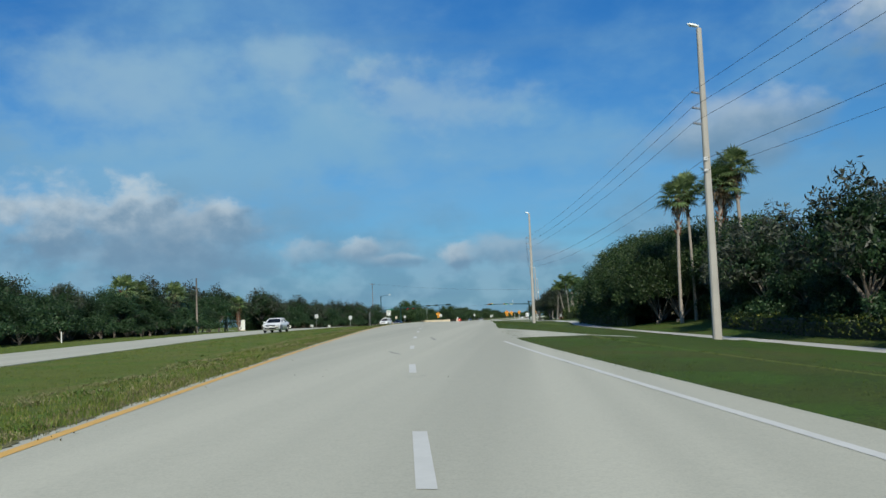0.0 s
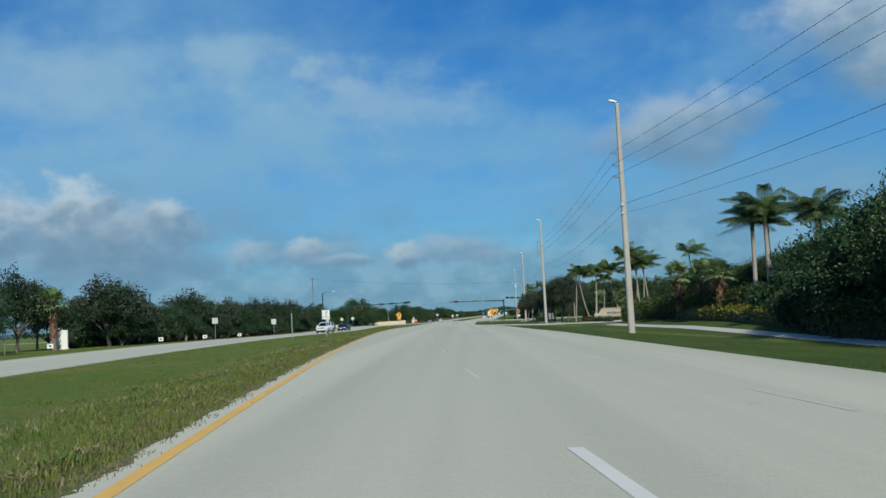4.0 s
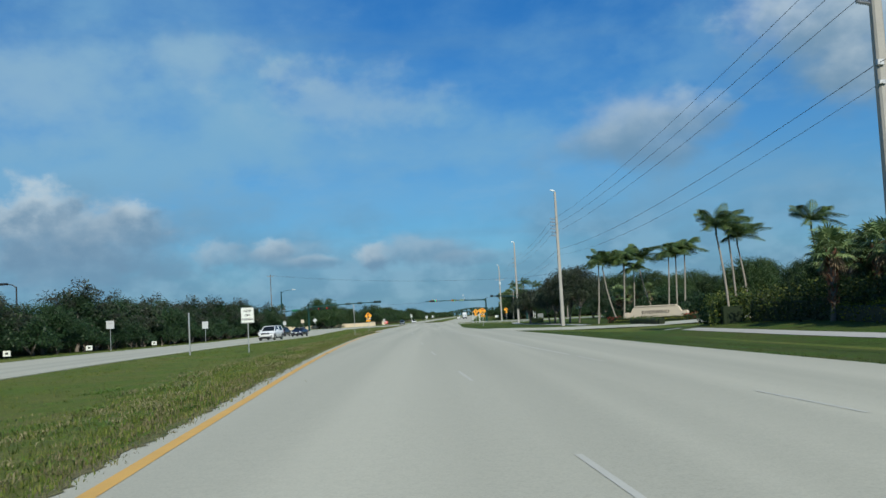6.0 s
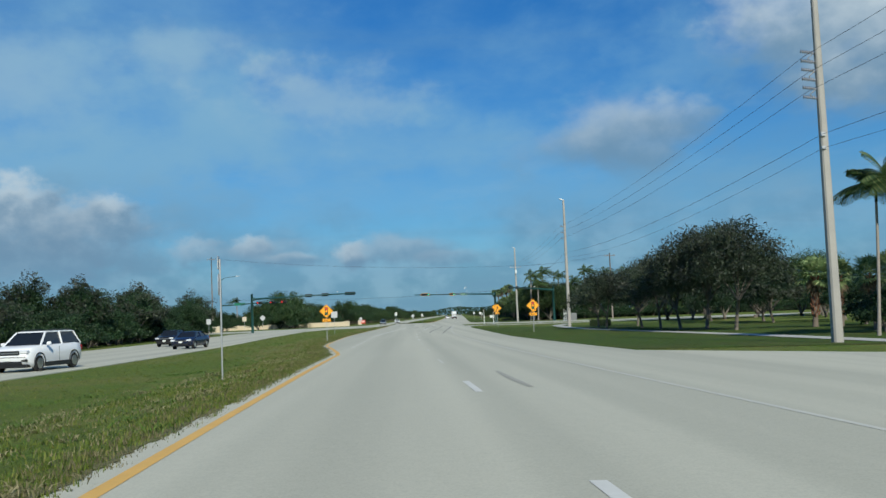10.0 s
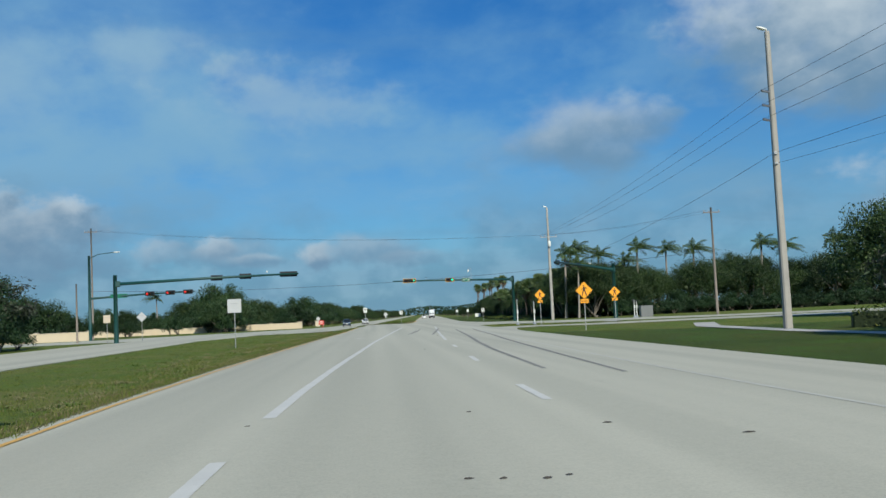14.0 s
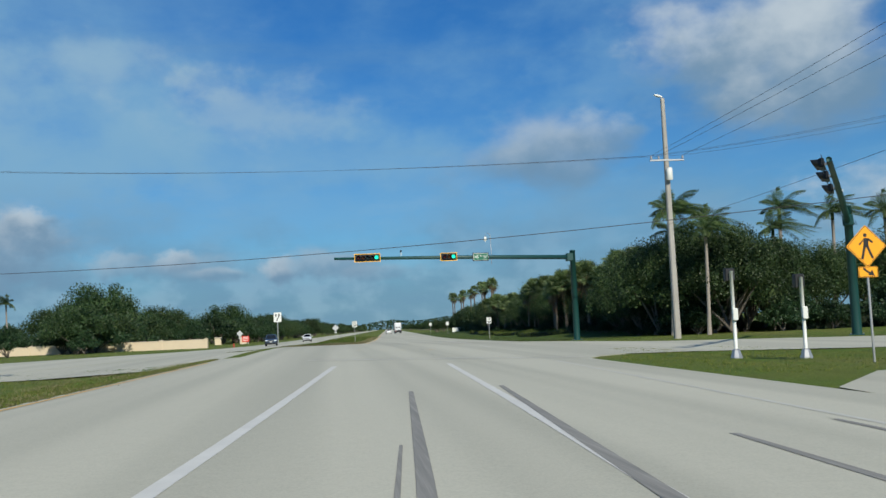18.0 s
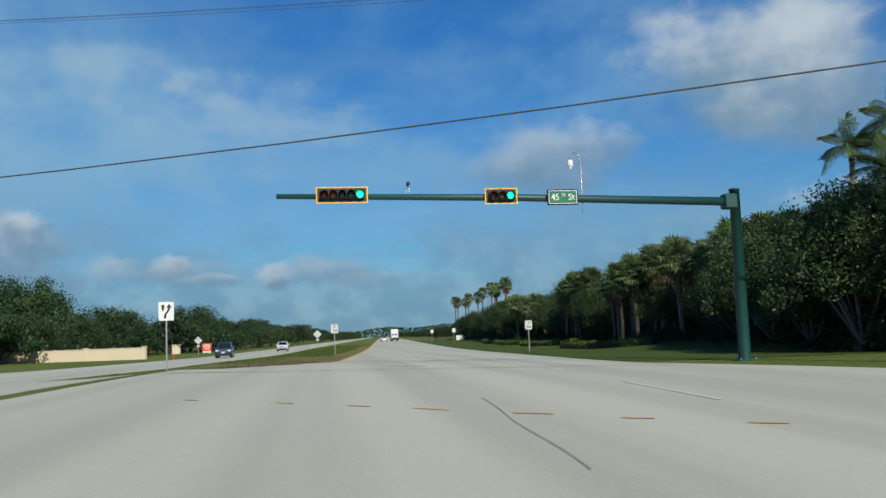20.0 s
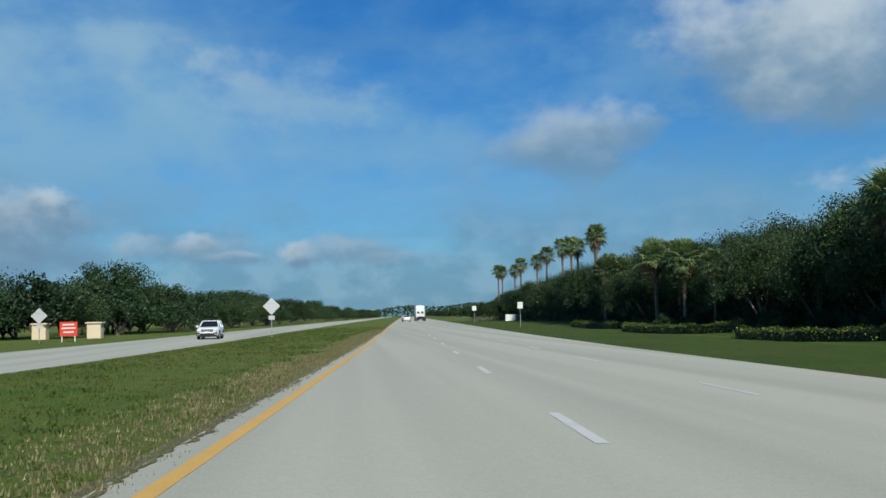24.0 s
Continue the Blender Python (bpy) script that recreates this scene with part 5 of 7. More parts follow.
place_turned(royal, [(28.6, 130.6, 1.02, 0), (29.4, 129.6, 1.08, 60), (30.7, 131.6, 0.98, 120), (30.5, 124.0, 0.95, 200), (32.5, 127.5, 0.92, 30)])
tall_swept = feather_palm("tall feather palm blown sideways by the wind", 44, 10.6, 0.4, 0.1, 3.3, 19, 0.42, 0.2)
place_turned(tall_swept, [(41.5, 416, 1.0, 0), (46, 418, 0.9, 20), (52.5, 415, 0.98, 10), (57.5, 414, 0.92, -15), (62, 412, 0.98, 5), (69, 409, 1.0, -10), (74, 411, 0.96, 25), (48.5, 408, 0.82, -20), (80, 404, 1.0, 0), (37.5, 404, 0.95, 10), (-66, 520, 0.9, 190), (39.2, 408, 0.82, 40), (34.4, 399, 0.75, 12)])

hedge("clipped_hedge", "dark green clipped hedge behind the walk", "hedge", [(28.6, 58.5), (28.2, 68), (28.4, 80)], 1.6, 1.5, M_SHRUB, 51, 260)
hedge("low_hedge", "dark low shrubs under the trees", "hedge", [(24.5, 20), (24.2, 40), (25.5, 58)], 1.4, 1.0, M_SHRUB, 52, 200)
hedge("low_hedge", "dark tall shrubs under the trees", "hedge", [(23.4, 80), (22.8, 95), (23.0, 108), (25.5, 120)], 1.8, 1.9, M_SHRUB, 53, 240)
hedge("golden_hedge", "yellow-green loose hedge on the bank", "hedge", [(25.0, 118), (25.6, 127), (26.0, 138), (26.6, 148)], 1.6, 1.15, M_GOLD_SHRUB, 54, 120)
hedge("shrub_bed", "dark green shrub bed on the bank", "hedge", [(27.2, 114), (27.6, 127), (27.6, 140), (27.0, 152), (26.2, 164)], 3.0, 2.3, M_SHRUB, 55, 170, 0.13)
hedge("shrub_bed", "tall dark green shrubs beside the palms", "hedge", [(24.8, 166), (25.8, 172), (27.4, 181)], 3.4, 2.3, M_SHRUB, 72, 330, 0.13)
hedge("red_shrubs", "red-leaved shrubs in a bed", "bush", [(25.6, 129), (26, 136)], 1.0, 0.7, M_RED_SHRUB, 56, 80)
hedge("low_hedge", "small clipped dark hedge at the estate entrance", "hedge", [(27.2, 205.5), (27.6, 198.5)], 1.0, 0.8, M_SHRUB, 57, 90)
hedge("low_hedge", "clipped green hedge before the name wall", "hedge", [(27.9, 216.6), (31.6, 213.7), (35.2, 210.9)], 0.9, 0.7, M_SHRUB, 58, 130, 0.09)
hedge("golden_hedge", "yellow-green low hedge before the name wall", "hedge", [(27.3, 215.9), (31.0, 213.0), (34.6, 210.2)], 0.8, 0.42, M_GOLD_SHRUB, 59, 150, 0.08)
hedge("red_shrubs", "red flowering shrubs beside the name wall", "bush", [(27.0, 217.9), (28.4, 216.9)], 1.0, 0.95, M_RED_SHRUB, 60, 150, 0.09)
hedge("red_shrubs", "red flowering shrubs beside the name wall", "bush", [(35.0, 211.9), (36.4, 210.8)], 1.0, 0.9, M_RED_SHRUB, 61, 150, 0.09)
hedge("box_hedge", "clipped square dark hedge on the lawn", "hedge", [(27.6, 300.5), (30.2, 299.5)], 1.3, 1.15, M_SHRUB, 62, 110)
for k, (line_, h_) in enumerate((([(37.4, 474), (34.6, 468.5), (32.7, 462), (32.2, 456), (32.6, 449.5), (34.4, 444), (36.4, 440.5)], 0.72), ([(32.6, 492), (33.2, 485), (34.8, 480), (37.6, 476.5), (40.0, 475)], 0.7), ([(32.6, 520), (32.4, 512), (33.6, 505), (36.0, 501)], 0.75), ([(33.2, 548), (33.0, 538), (34.0, 530), (36.4, 526)], 0.8))):
    hedge("border_hedge", "low curved clipped hedge along the bank", "hedge", line_, 1.0, h_, M_HEDGE, 63 + k, 320, 0.075)
hedge("golden_hedge", "yellow-green clump at the hedge's end", "hedge", [(37.0, 473.6), (38.0, 474.2)], 1.1, 0.85, M_GOLD_SHRUB, 73, 150, 0.08)
hedge("understory", "dark tangled shrubs under the palms", "bush", [(38.6, 407), (40.6, 440), (41, 480), (39.6, 520), (39, 560), (38.5, 640)], 2.6, 2.0, M_OAK, 70, 90, 0.17)
hedge("understory", "dark tangled shrubs under the roadside oaks", "bush", [(-35.6, 16), (-35.2, 60), (-35.9, 100), (-35.6, 134)], 3.0, 2.6, M_OAK, 74, 60, 0.17)
hedge("understory", "dark tangled shrubs under the roadside oaks", "bush", [(-35.6, 166), (-35.8, 205), (-36.6, 250), (-37.2, 300), (-38.2, 350)], 3.0, 2.6, M_OAK, 75, 60, 0.17)
hedge("understory", "dark tangled shrubs behind the street", "bush", [(42, 403), (60, 400), (80, 394), (105, 386)], 2.6, 2.0, M_OAK, 71, 70, 0.22)

rs = np.random.RandomState(77)
n = 26000
x = rs.uniform(-700, 700, n)
y = 1340 + rs.uniform(0, 60, n) + 0.00005 * x ** 2
z = -0.6 + rs.rand(n) ** 0.8 * (8.5 + 2.5 * np.sin(x * 0.021) + 1.5 * np.sin(x * 0.083 + 1))
tagged(new("far_woods", quads("far_woods", leaves(np.stack([x, y, z], 1), 1.5, rs), M_OAK)), "distant low dark green woods", "woods", "", "stuff")


# ---- utility poles and wires ----
def tapered_square(h, w0, w1, z0=-0.4, bev=0.18):
    rings = []
    for z, w in ((z0, w0), (h * 0.5, (w0 + w1) / 2), (h, w1), (h + 0.04, w1 * 0.8)):
        a, b = w / 2, w / 2 * (1 - 2 * bev)
        rings.append([(a, -b, z), (a, b, z), (b, a, z), (-b, a, z), (-a, b, z), (-a, -b, z), (-b, -a, z), (b, -a, z)])
    return Shape().loft(rings)


def insulator(x0, x1, z):
    """A ribbed post insulator lying along x."""
    d = (x1 - x0) / 7
    pts, rad = [(x0, 0, z)], [0.035]
    for i in range(7):
        pts += [(x0 + d * (i + 0.2), 0, z + 0.015 * i), (x0 + d * (i + 0.5), 0, z + 0.015 * i), (x0 + d * (i + 0.8), 0, z + 0.015 * i)]
        rad += [0.035, 0.095, 0.035]
    return Shape().tube(pts, rad, 8)


WIRE_AT = (3.6, 4.45, 5.3)


def concrete_pole(x, y, top, style):
    z = lz(x, y)
    h = top - z
    ob = thing("utility_pole", (x, y, z), "tall square concrete utility pole standing in turf", "utility pole", "utility poles along the road")
    part("shaft", tapered_square(h, 0.46, 0.25), M_CONCRETE_POLE, ob)
    lum = part("lamp_head", Shape().loft([[(-0.62 + 0.62 * t, c * w, h + 0.30 - 0.16 * t + s * hh) for c, s in ((-1, -0.4), (-0.7, 0.8), (0.7, 0.8), (1, -0.4), (0.5, -1), (-0.5, -1))] for t, w, hh in ((0, 0.05, 0.03), (0.25, 0.13, 0.09), (0.7, 0.12, 0.09), (1.0, 0.05, 0.05))]), M_SIGN_WHITE, ob, "small white lamp head at the pole top")
    part("lamp_bracket", Shape().tube([(0, 0, h - 0.25), (0, 0, h + 0.1), (-0.1, 0, h + 0.16)], 0.035, 6), M_GALV, lum)
    if style == "cross":
        part("crossarm", Shape().box(-1.25, 1.25, -0.19, -0.10, h - 4.5, h - 4.38, 0.015), M_GALV, ob, "galvanised crossarm")
        for q in (-1.15, -0.6, 1.15):
            part("insulator", Shape().tube([(q, -0.15, h - 4.38), (q, -0.15, h - 4.3), (q, -0.15, h - 4.22), (q, -0.15, h - 4.1)], [0.03, 0.08, 0.08, 0.03], 8), M_GLASS_INS, ob)
        part("transformer_can", Shape().tube([(0.02, -0.42, h - 5.9), (0.02, -0.42, h - 5.85), (0.02, -0.42, h - 5.1), (0.02, -0.42, h - 5.02)], [0.18, 0.22, 0.22, 0.15], 12), M_SIGN_WHITE, ob, "pale grey equipment can", True)
    else:
        for w in WIRE_AT:
            if style == "double":
                for s in (-0.22, 0.22):
                    part("insulator", insulator(-0.14, -0.84, h - w + s), M_GLASS_INS, ob)
                part("bracket", Shape().tube([(-0.1, 0, h - w - 0.3), (-0.5, 0, h - w - 0.05), (-0.1, 0, h - w + 0.3)], 0.03, 6), M_GALV, ob)
            else:
                part("insulator", insulator(-0.12, -0.62, h - w), M_GLASS_INS, ob)
        part("cable_clamp", Shape().box(-0.22, 0.0, -0.26, -0.12, h - 7.35, h - 7.15, 0.02), M_GALV, ob)
        part("cable_clamp", Shape().box(-0.22, 0.0, -0.26, -0.12, h - 7.95, h - 7.8, 0.02), M_GALV, ob)
    part("ground_wire", Shape().tube([(0.235, -0.08, 0.0), (0.18, -0.06, h * 0.5), (0.13, -0.05, h - 3.4)], 0.012, 4), M_WIRE, ob)
    return x, y, top


POLES = [concrete_pole(19.9, 41.8, 16.45, "post"), concrete_pole(18.13, 130.0, 16.25, "post"), concrete_pole(22.4, 217.3, 16.55, "double"), concrete_pole(25.3, 303.4, 16.8, "post"), concrete_pole(28.4, 390.0, 16.3, "cross")]
START = (21.0, -45.5, 16.2)


def sagging(a, b, sag, r):
    a, b = Vector(a), Vector(b)
    pts = []
    for i in range(15):
        t = i / 14
        p = a.lerp(b, t)
        pts.append(p - Vector((0, 0, sag * 4 * t * (1 - t))))
    return Shape().tube(pts, r, 5)


def span(a, b, sag, r, label="dark overhead cable between poles"):
    return solo("cable", sagging(a, b, sag, r), M_WIRE, label, "cable", group="overhead cables", smooth=True)


chain = [START] + POLES
for (ax, ay, at_), (bx, by, bt) in zip(chain[:-1], chain[1:]):
    for k, w in enumerate(WIRE_AT):
        last = (bx, by) == POLES[-1][:2]
        end = (bx + (-1.15, -0.6, 1.15)[k], by - 0.15, bt - 4.1) if last else (bx - 0.64, by, bt - w + 0.08)
        span((ax - 0.64, ay, at_ - w + 0.08), end, 0.75, 0.010)
    span((ax - 0.15, ay - 0.2, at_ - 7.25), (bx - 0.15, by - 0.2, bt - (9.0 if last else 7.25)), 0.9, 0.011)
    if not last:
        span((ax - 0.15, ay - 0.2, at_ - 7.9), (bx - 0.15, by - 0.2, bt - 7.9), 1.1, 0.008)


def wood_pole(x, y, h, arm=True, r=0.15):
    z = lz(x, y)
    ob = thing("wooden_pole", (x, y, z), "weathered round wooden utility pole", "utility pole")
    part("shaft", Shape().tube([(0, 0, -0.3), (0, 0, h * 0.5), (0, 0, h)], [r * 1.15, r * 0.95, r * 0.75], 10), M_WOODPOLE, ob, smooth=True)
    if arm:
        part("crossarm", Shape().box(-1.1, 1.1, -0.2, -0.1, h - 0.7, h - 0.58, 0.01), M_WOODPOLE, ob)
        for q in (-1.0, -0.4, 1.0):
            part("insulator", Shape().tube([(q, -0.15, h - 0.58), (q, -0.15, h - 0.5), (q, -0.15, h - 0.42), (q, -0.15, h - 0.34)], [0.03, 0.07, 0.07, 0.03], 8), M_GLASS_INS, ob)
    return ob


wood_pole(-48, 416.8, 19.4)
wood_pole(45.8, 368.4, 13.9)
wood_pole(-29.4, 117.4, 7.7, False, 0.12)
wood_pole(-36, 372, 7.5, False, 0.12)
px, py, pt = POLES[-1]
for q, w in ((-1.0, -1.15), (-0.4, -0.6), (1.0, 1.15)):
    span((-48 + q, 416.65, lz(-48, 417) + 19.06), (px + w, py - 0.15, pt - 4.1), 1.2, 0.008)
    span((px + w, py - 0.15, pt - 4.1), (45.8 + q, 368.25, lz(45.8, 368) + 13.56), 0.5, 0.008)
span((-48, 416.6, 7.8), (45.8, 368.25, 7.56), 1.62, 0.022, "thick black cable slung across the junction")


# ---- lettering ----
def text_mesh(body, size, depth=0.004):
    cu = bpy.data.curves.new("text", "FONT")
    cu.body, cu.size, cu.extrude, cu.align_x, cu.align_y = body, size, depth, "CENTER", "CENTER"
    cu.resolution_u = 3
    tmp = bpy.data.objects.new("text", cu)
    scene.collection.objects.link(tmp)
    bpy.context.view_layer.update()
    me = bpy.data.meshes.new_from_object(tmp.evaluated_get(bpy.context.evaluated_depsgraph_get()))
    bpy.data.objects.remove(tmp)
    bpy.data.curves.remove(cu)
    return me


def letters(body, size, mat, parent, x, y, z, wide=1.0, bold=0.0, name="lettering"):
    """Words on a plate that faces -y."""
    me = text_mesh(body, size)
    me.materials.clear()
    me.materials.append(mat)
    ob = part(name, me, mat, parent)
    ob.matrix_local = Matrix.Translation((x, y, z)) @ Matrix.Rotation(radians(90), 4, "X") @ Matrix.Diagonal((wide, 1, 1, 1))
    if bold:
        for e in (-bold, bold):
            o2 = part(name, me, mat, parent)
            o2.matrix_local = Matrix.Translation((x + e, y + 0.0008, z)) @ Matrix.Rotation(radians(90), 4, "X") @ Matrix.Diagonal((wide, 1, 1, 1))
    return ob


# ---- signs ----
def rounded(w, h, r=0.04, n=4):
    pts = []
    for cx, cz, a0 in ((w / 2 - r, h / 2 - r, 0), (-w / 2 + r, h / 2 - r, 90), (-w / 2 + r, -h / 2 + r, 180), (w / 2 - r, -h / 2 + r, 270)):
        for i in range(n + 1):
            a = radians(a0 + 90 * i / n)
            pts.append((cx + r * math.cos(a), cz + r * math.sin(a)))
    return pts


def diamond(s, r=0.05):
    c = math.sqrt(0.5)
    return [(c * (x - z), c * (x + z)) for x, z in rounded(s, s, r)]


def shift(pts, dz, dx=0.0):
    return [(x + dx, z + dz) for x, z in pts]


def post(ob, h, r=0.03):
    part("post", Shape().box(-r, r, -r * 0.7, r * 0.7, -0.4, h, 0.006), M_GALV, ob, "galvanised steel post")


def framed(ob, outline, dz, mat, edge, inset=0.93):
    """A sign plate with a border line on its face."""
    plate = part("plate", Shape().plate(shift(outline, dz), -0.045, -0.035), mat, ob)
    part("border", Shape().plate([(x * inset, z * inset + dz) for x, z in outline], -0.0475, -0.0455), edge, plate)
    part("face", Shape().plate([(x * (inset - 0.035), z * (inset - 0.03) + dz) for x, z in outline], -0.050, -0.048), mat, plate)
    for q in (0.35, -0.35):
        part("bolt", Shape().tube([(0, -0.05, dz + q * 0.9 * max(z for x, z in outline)), (0, -0.054, dz + q * 0.9 * max(z for x, z in outline))], 0.012, 6), M_GALV, plate)
    return plate


def sign_thing(name, x, y, label, category, turn=0.0, group=""):
    return thing(name, (x, y, lz(x, y)), label, category, group, turn)


def speed_sign(x, y, cz):
    ob = sign_thing("speed_limit_sign", x, y, "white speed limit 50 sign on a steel post in grass", "road sign", 0.0, "speed limit signs")
    h = cz - lz(x, y)
    post(ob, h + 0.4)
    p = framed(ob, rounded(0.64, 0.80, 0.045), h, M_SIGN_WHITE, M_SIGN_BLACK, 0.95)
    letters("SPEED", 0.165, M_SIGN_BLACK, p, 0, -0.054, h + 0.265, 1.0, 0.004)
    letters("LIMIT", 0.165, M_SIGN_BLACK, p, 0, -0.054, h + 0.10, 1.05, 0.004)
    letters("50", 0.40, M_SIGN_BLACK, p, 0, -0.054, h - 0.18, 1.1, 0.012)


speed_sign(4.7, 447.4, 1.62)
speed_sign(22.0, 445.8, 1.35)


def keep_off(x, y, cz):
    ob = sign_thing("keep_off_sign", x, y, "white keep off median sign on a steel post", "road sign")
    h = cz - lz(x, y)
    post(ob, h + 0.4)
    p = framed(ob, rounded(0.78, 0.93, 0.045), h, M_SIGN_WHITE, M_SIGN_BLACK, 0.965)
    for body, dz, w in (("KEEP", 0.25, 1.08), ("OFF", 0.0, 1.08), ("MEDIAN", -0.25, 0.95)):
        letters(body, 0.185, M_SIGN_BLACK, p, 0, -0.054, h + dz, w, 0.005)


keep_off(-6.35, 157.8, 2.52)


def keep_right(x, y, cz):
    ob = sign_thing("keep_right_sign", x, y, "white arrow sign on the median nose", "road sign")
    h = cz - lz(x, y)
    post(ob, h + 0.4)
    p = framed(ob, rounded(0.62, 0.78, 0.045), h, M_SIGN_WHITE, M_SIGN_WHITE, 0.95)
    part("median_symbol", Shape().plate([(-0.2, h + 0.27), (-0.06, h + 0.27), (-0.08, h + 0.12), (-0.13, h - 0.02), (-0.18, h + 0.12)], -0.054, -0.051), M_SIGN_BLACK, p, "black wedge symbol")
    curve = [(-0.05, -0.30), (-0.045, -0.2), (-0.01, -0.1), (0.06, -0.02), (0.11, 0.06), (0.12, 0.16)]
    out = [(a - 0.045, h + b) for a, b in curve] + [(a + 0.045, h + b) for a, b in reversed(curve)]
    arrow = Shape()
    k = len(curve)
    for i in range(k - 1):
        (a, b), (c, d) = curve[i], curve[i + 1]
        arrow.plate([(a - 0.045, h + b), (a + 0.045, h + b), (c + 0.045, h + d), (c - 0.045, h + d)], -0.054, -0.051)
    arrow.plate([(0.01, h + 0.15), (0.23, h + 0.15), (0.12, h + 0.32)], -0.054, -0.051)
    part("arrow_symbol", arrow, M_SIGN_BLACK, p, "black bent arrow")


keep_right(-0.1, 404.1, 2.18)


def signal_ahead(x, y, cz):
    ob = sign_thing("signal_ahead_sign", x, y, "amber diamond traffic-signal-ahead sign with 45th St plaque", "road sign", 0, "signal ahead signs")
    h = cz - lz(x, y)
    post(ob, h + 0.55)
    p = framed(ob, diamond(0.92), h, M_SIGN_YELLOW, M_SIGN_BLACK, 0.955)
    part("signal_symbol", Shape().plate(shift(rounded(0.30, 0.76, 0.03), h), -0.054, -0.051), M_SIGN_BLACK, p, "black signal body symbol")
    for dz, m in ((0.24, M_SIGN_RED), (0.0, M_SIGN_YELLOW), (-0.24, M_SIGN_GREEN)):
        disc = [(0.105 * math.cos(2 * math.pi * i / 16), h + dz + 0.105 * math.sin(2 * math.pi * i / 16)) for i in range(16)]
        part("signal_disc", Shape().plate(disc, -0.058, -0.055), m, p)
    q = part("plaque", Shape().plate(shift(rounded(0.78, 0.30, 0.03), h - 0.86), -0.045, -0.035), M_SIGN_YELLOW, ob)
    part("border", Shape().plate([(a * 0.96, b * 0.92 + h - 0.86) for a, b in rounded(0.78, 0.30, 0.03)], -0.0475, -0.0455), M_SIGN_BLACK, q)
    part("face", Shape().plate([(a * 0.93, b * 0.84 + h - 0.86) for a, b in rounded(0.78, 0.30, 0.03)], -0.050, -0.048), M_SIGN_YELLOW, q)
    letters("45th St", 0.19, M_SIGN_BLACK, q, 0, -0.054, h - 0.86, 1.05, 0.004)


signal_ahead(-4.7, 264.5, 2.46)
signal_ahead(15.55, 268.0, 2.24)


def crossing_sign(x, y, cz, plaque, size=0.92, turn=0.0, flip=1):
    ob = sign_thing("crossing_sign", x, y, "amber diamond pedestrian crossing sign on a steel post", "road sign", turn, "pedestrian crossing signs")
    h = cz - lz(x, y)
    post(ob, h + 0.55)
    p = framed(ob, diamond(size), h, M_SIGN_YELLOW, M_SIGN_BLACK, 0.955)
    k = size / 0.92
    s = Shape()
    disc = [(0.02 + 0.06 * math.cos(2 * math.pi * i / 10), 0.33 + 0.06 * math.sin(2 * math.pi * i / 10)) for i in range(10)]
    bits = [disc, [(-0.09, 0.24), (0.07, 0.25), (0.09, 0.02), (-0.06, 0.0)], [(-0.07, 0.03), (0.03, 0.02), (-0.06, -0.18), (-0.14, -0.38), (-0.22, -0.36), (-0.13, -0.16)],
            [(0.0, 0.03), (0.09, 0.02), (0.14, -0.16), (0.2, -0.38), (0.12, -0.40), (0.07, -0.2)], [(-0.08, 0.24), (-0.02, 0.2), (-0.2, 0.08), (-0.23, 0.14)], [(0.05, 0.24), (0.08, 0.18), (0.21, 0.02), (0.24, 0.07)]]
    for b in bits:
        s.plate([(-a * k * flip, c * k + h) for a, c in b], -0.054, -0.051)
    part("walking_symbol", s, M_SIGN_BLACK, p, "black walking symbol")
    dz = h - 0.78 * k
    q = part("plaque", Shape().plate(shift(rounded(0.62 * k, 0.32 * k, 0.03), dz), -0.045, -0.035), M_SIGN_YELLOW, ob)
    part("border", Shape().plate([(a * 0.96, b * 0.92 + dz) for a, b in rounded(0.62 * k, 0.32 * k, 0.03)], -0.0475, -0.0455), M_SIGN_BLACK, q)
    part("face", Shape().plate([(a * 0.92, b * 0.84 + dz) for a, b in rounded(0.62 * k, 0.32 * k, 0.03)], -0.050, -0.048), M_SIGN_YELLOW, q)
    if plaque:
        letters(plaque, 0.16 * k, M_SIGN_BLACK, q, 0, -0.054, dz, 0.95, 0.003)
    else:
        a = Shape()
        f = flip
        for o in ([(-0.18, 0.09), (-0.13, 0.13), (0.07, -0.02), (0.02, -0.06)], [(0.2, -0.12), (-0.02, -0.10), (0.12, 0.06)]):
            a.plate([(x_ * k * f, z_ * k + dz) for x_, z_ in o], -0.054, -0.051)
        part("arrow_symbol", a, M_SIGN_BLACK, q, "black slanting arrow")


crossing_sign(16.8, 318.0, 2.3, "AHEAD", 0.92)
crossing_sign(19.7, 352.0, 2.6, "", 0.86, 0, 1)
crossing_sign(26.2, 345.0, 2.45, "", 0.86, 0, -1)


def sign_back(x, y, cz, outline, label, plaque=False, mat=None, turn=0.0):
    ob = sign_thing("road_sign", x, y, label, "road sign", turn)
    h = cz - lz(x, y)
    top = max(z for _, z in outline)
    post(ob, h + top * 0.9)
    part("plate", Shape().plate(shift(outline, h), -0.045, -0.035), mat or M_SIGN_BACK, ob)
    part("stiffener", Shape().box(-0.25, 0.25, -0.06, -0.046, h + top * 0.3, h + top * 0.3 + 0.04), M_GALV, ob)
    if plaque:
        part("plaque", Shape().plate(shift(rounded(0.46, 0.3, 0.02), h - top - 0.24), -0.045, -0.035), mat or M_SIGN_BACK, ob)
    return ob


M_SIGN_BACK = plain("bare aluminium sign back", (0.50, 0.51, 0.51), 0.5, 0.3, 0.06, 3.0, 0.05)
sign_back(-24.6, 228.5, 2.3, rounded(0.82, 0.95), "plain aluminium back of a road sign beside the trees")
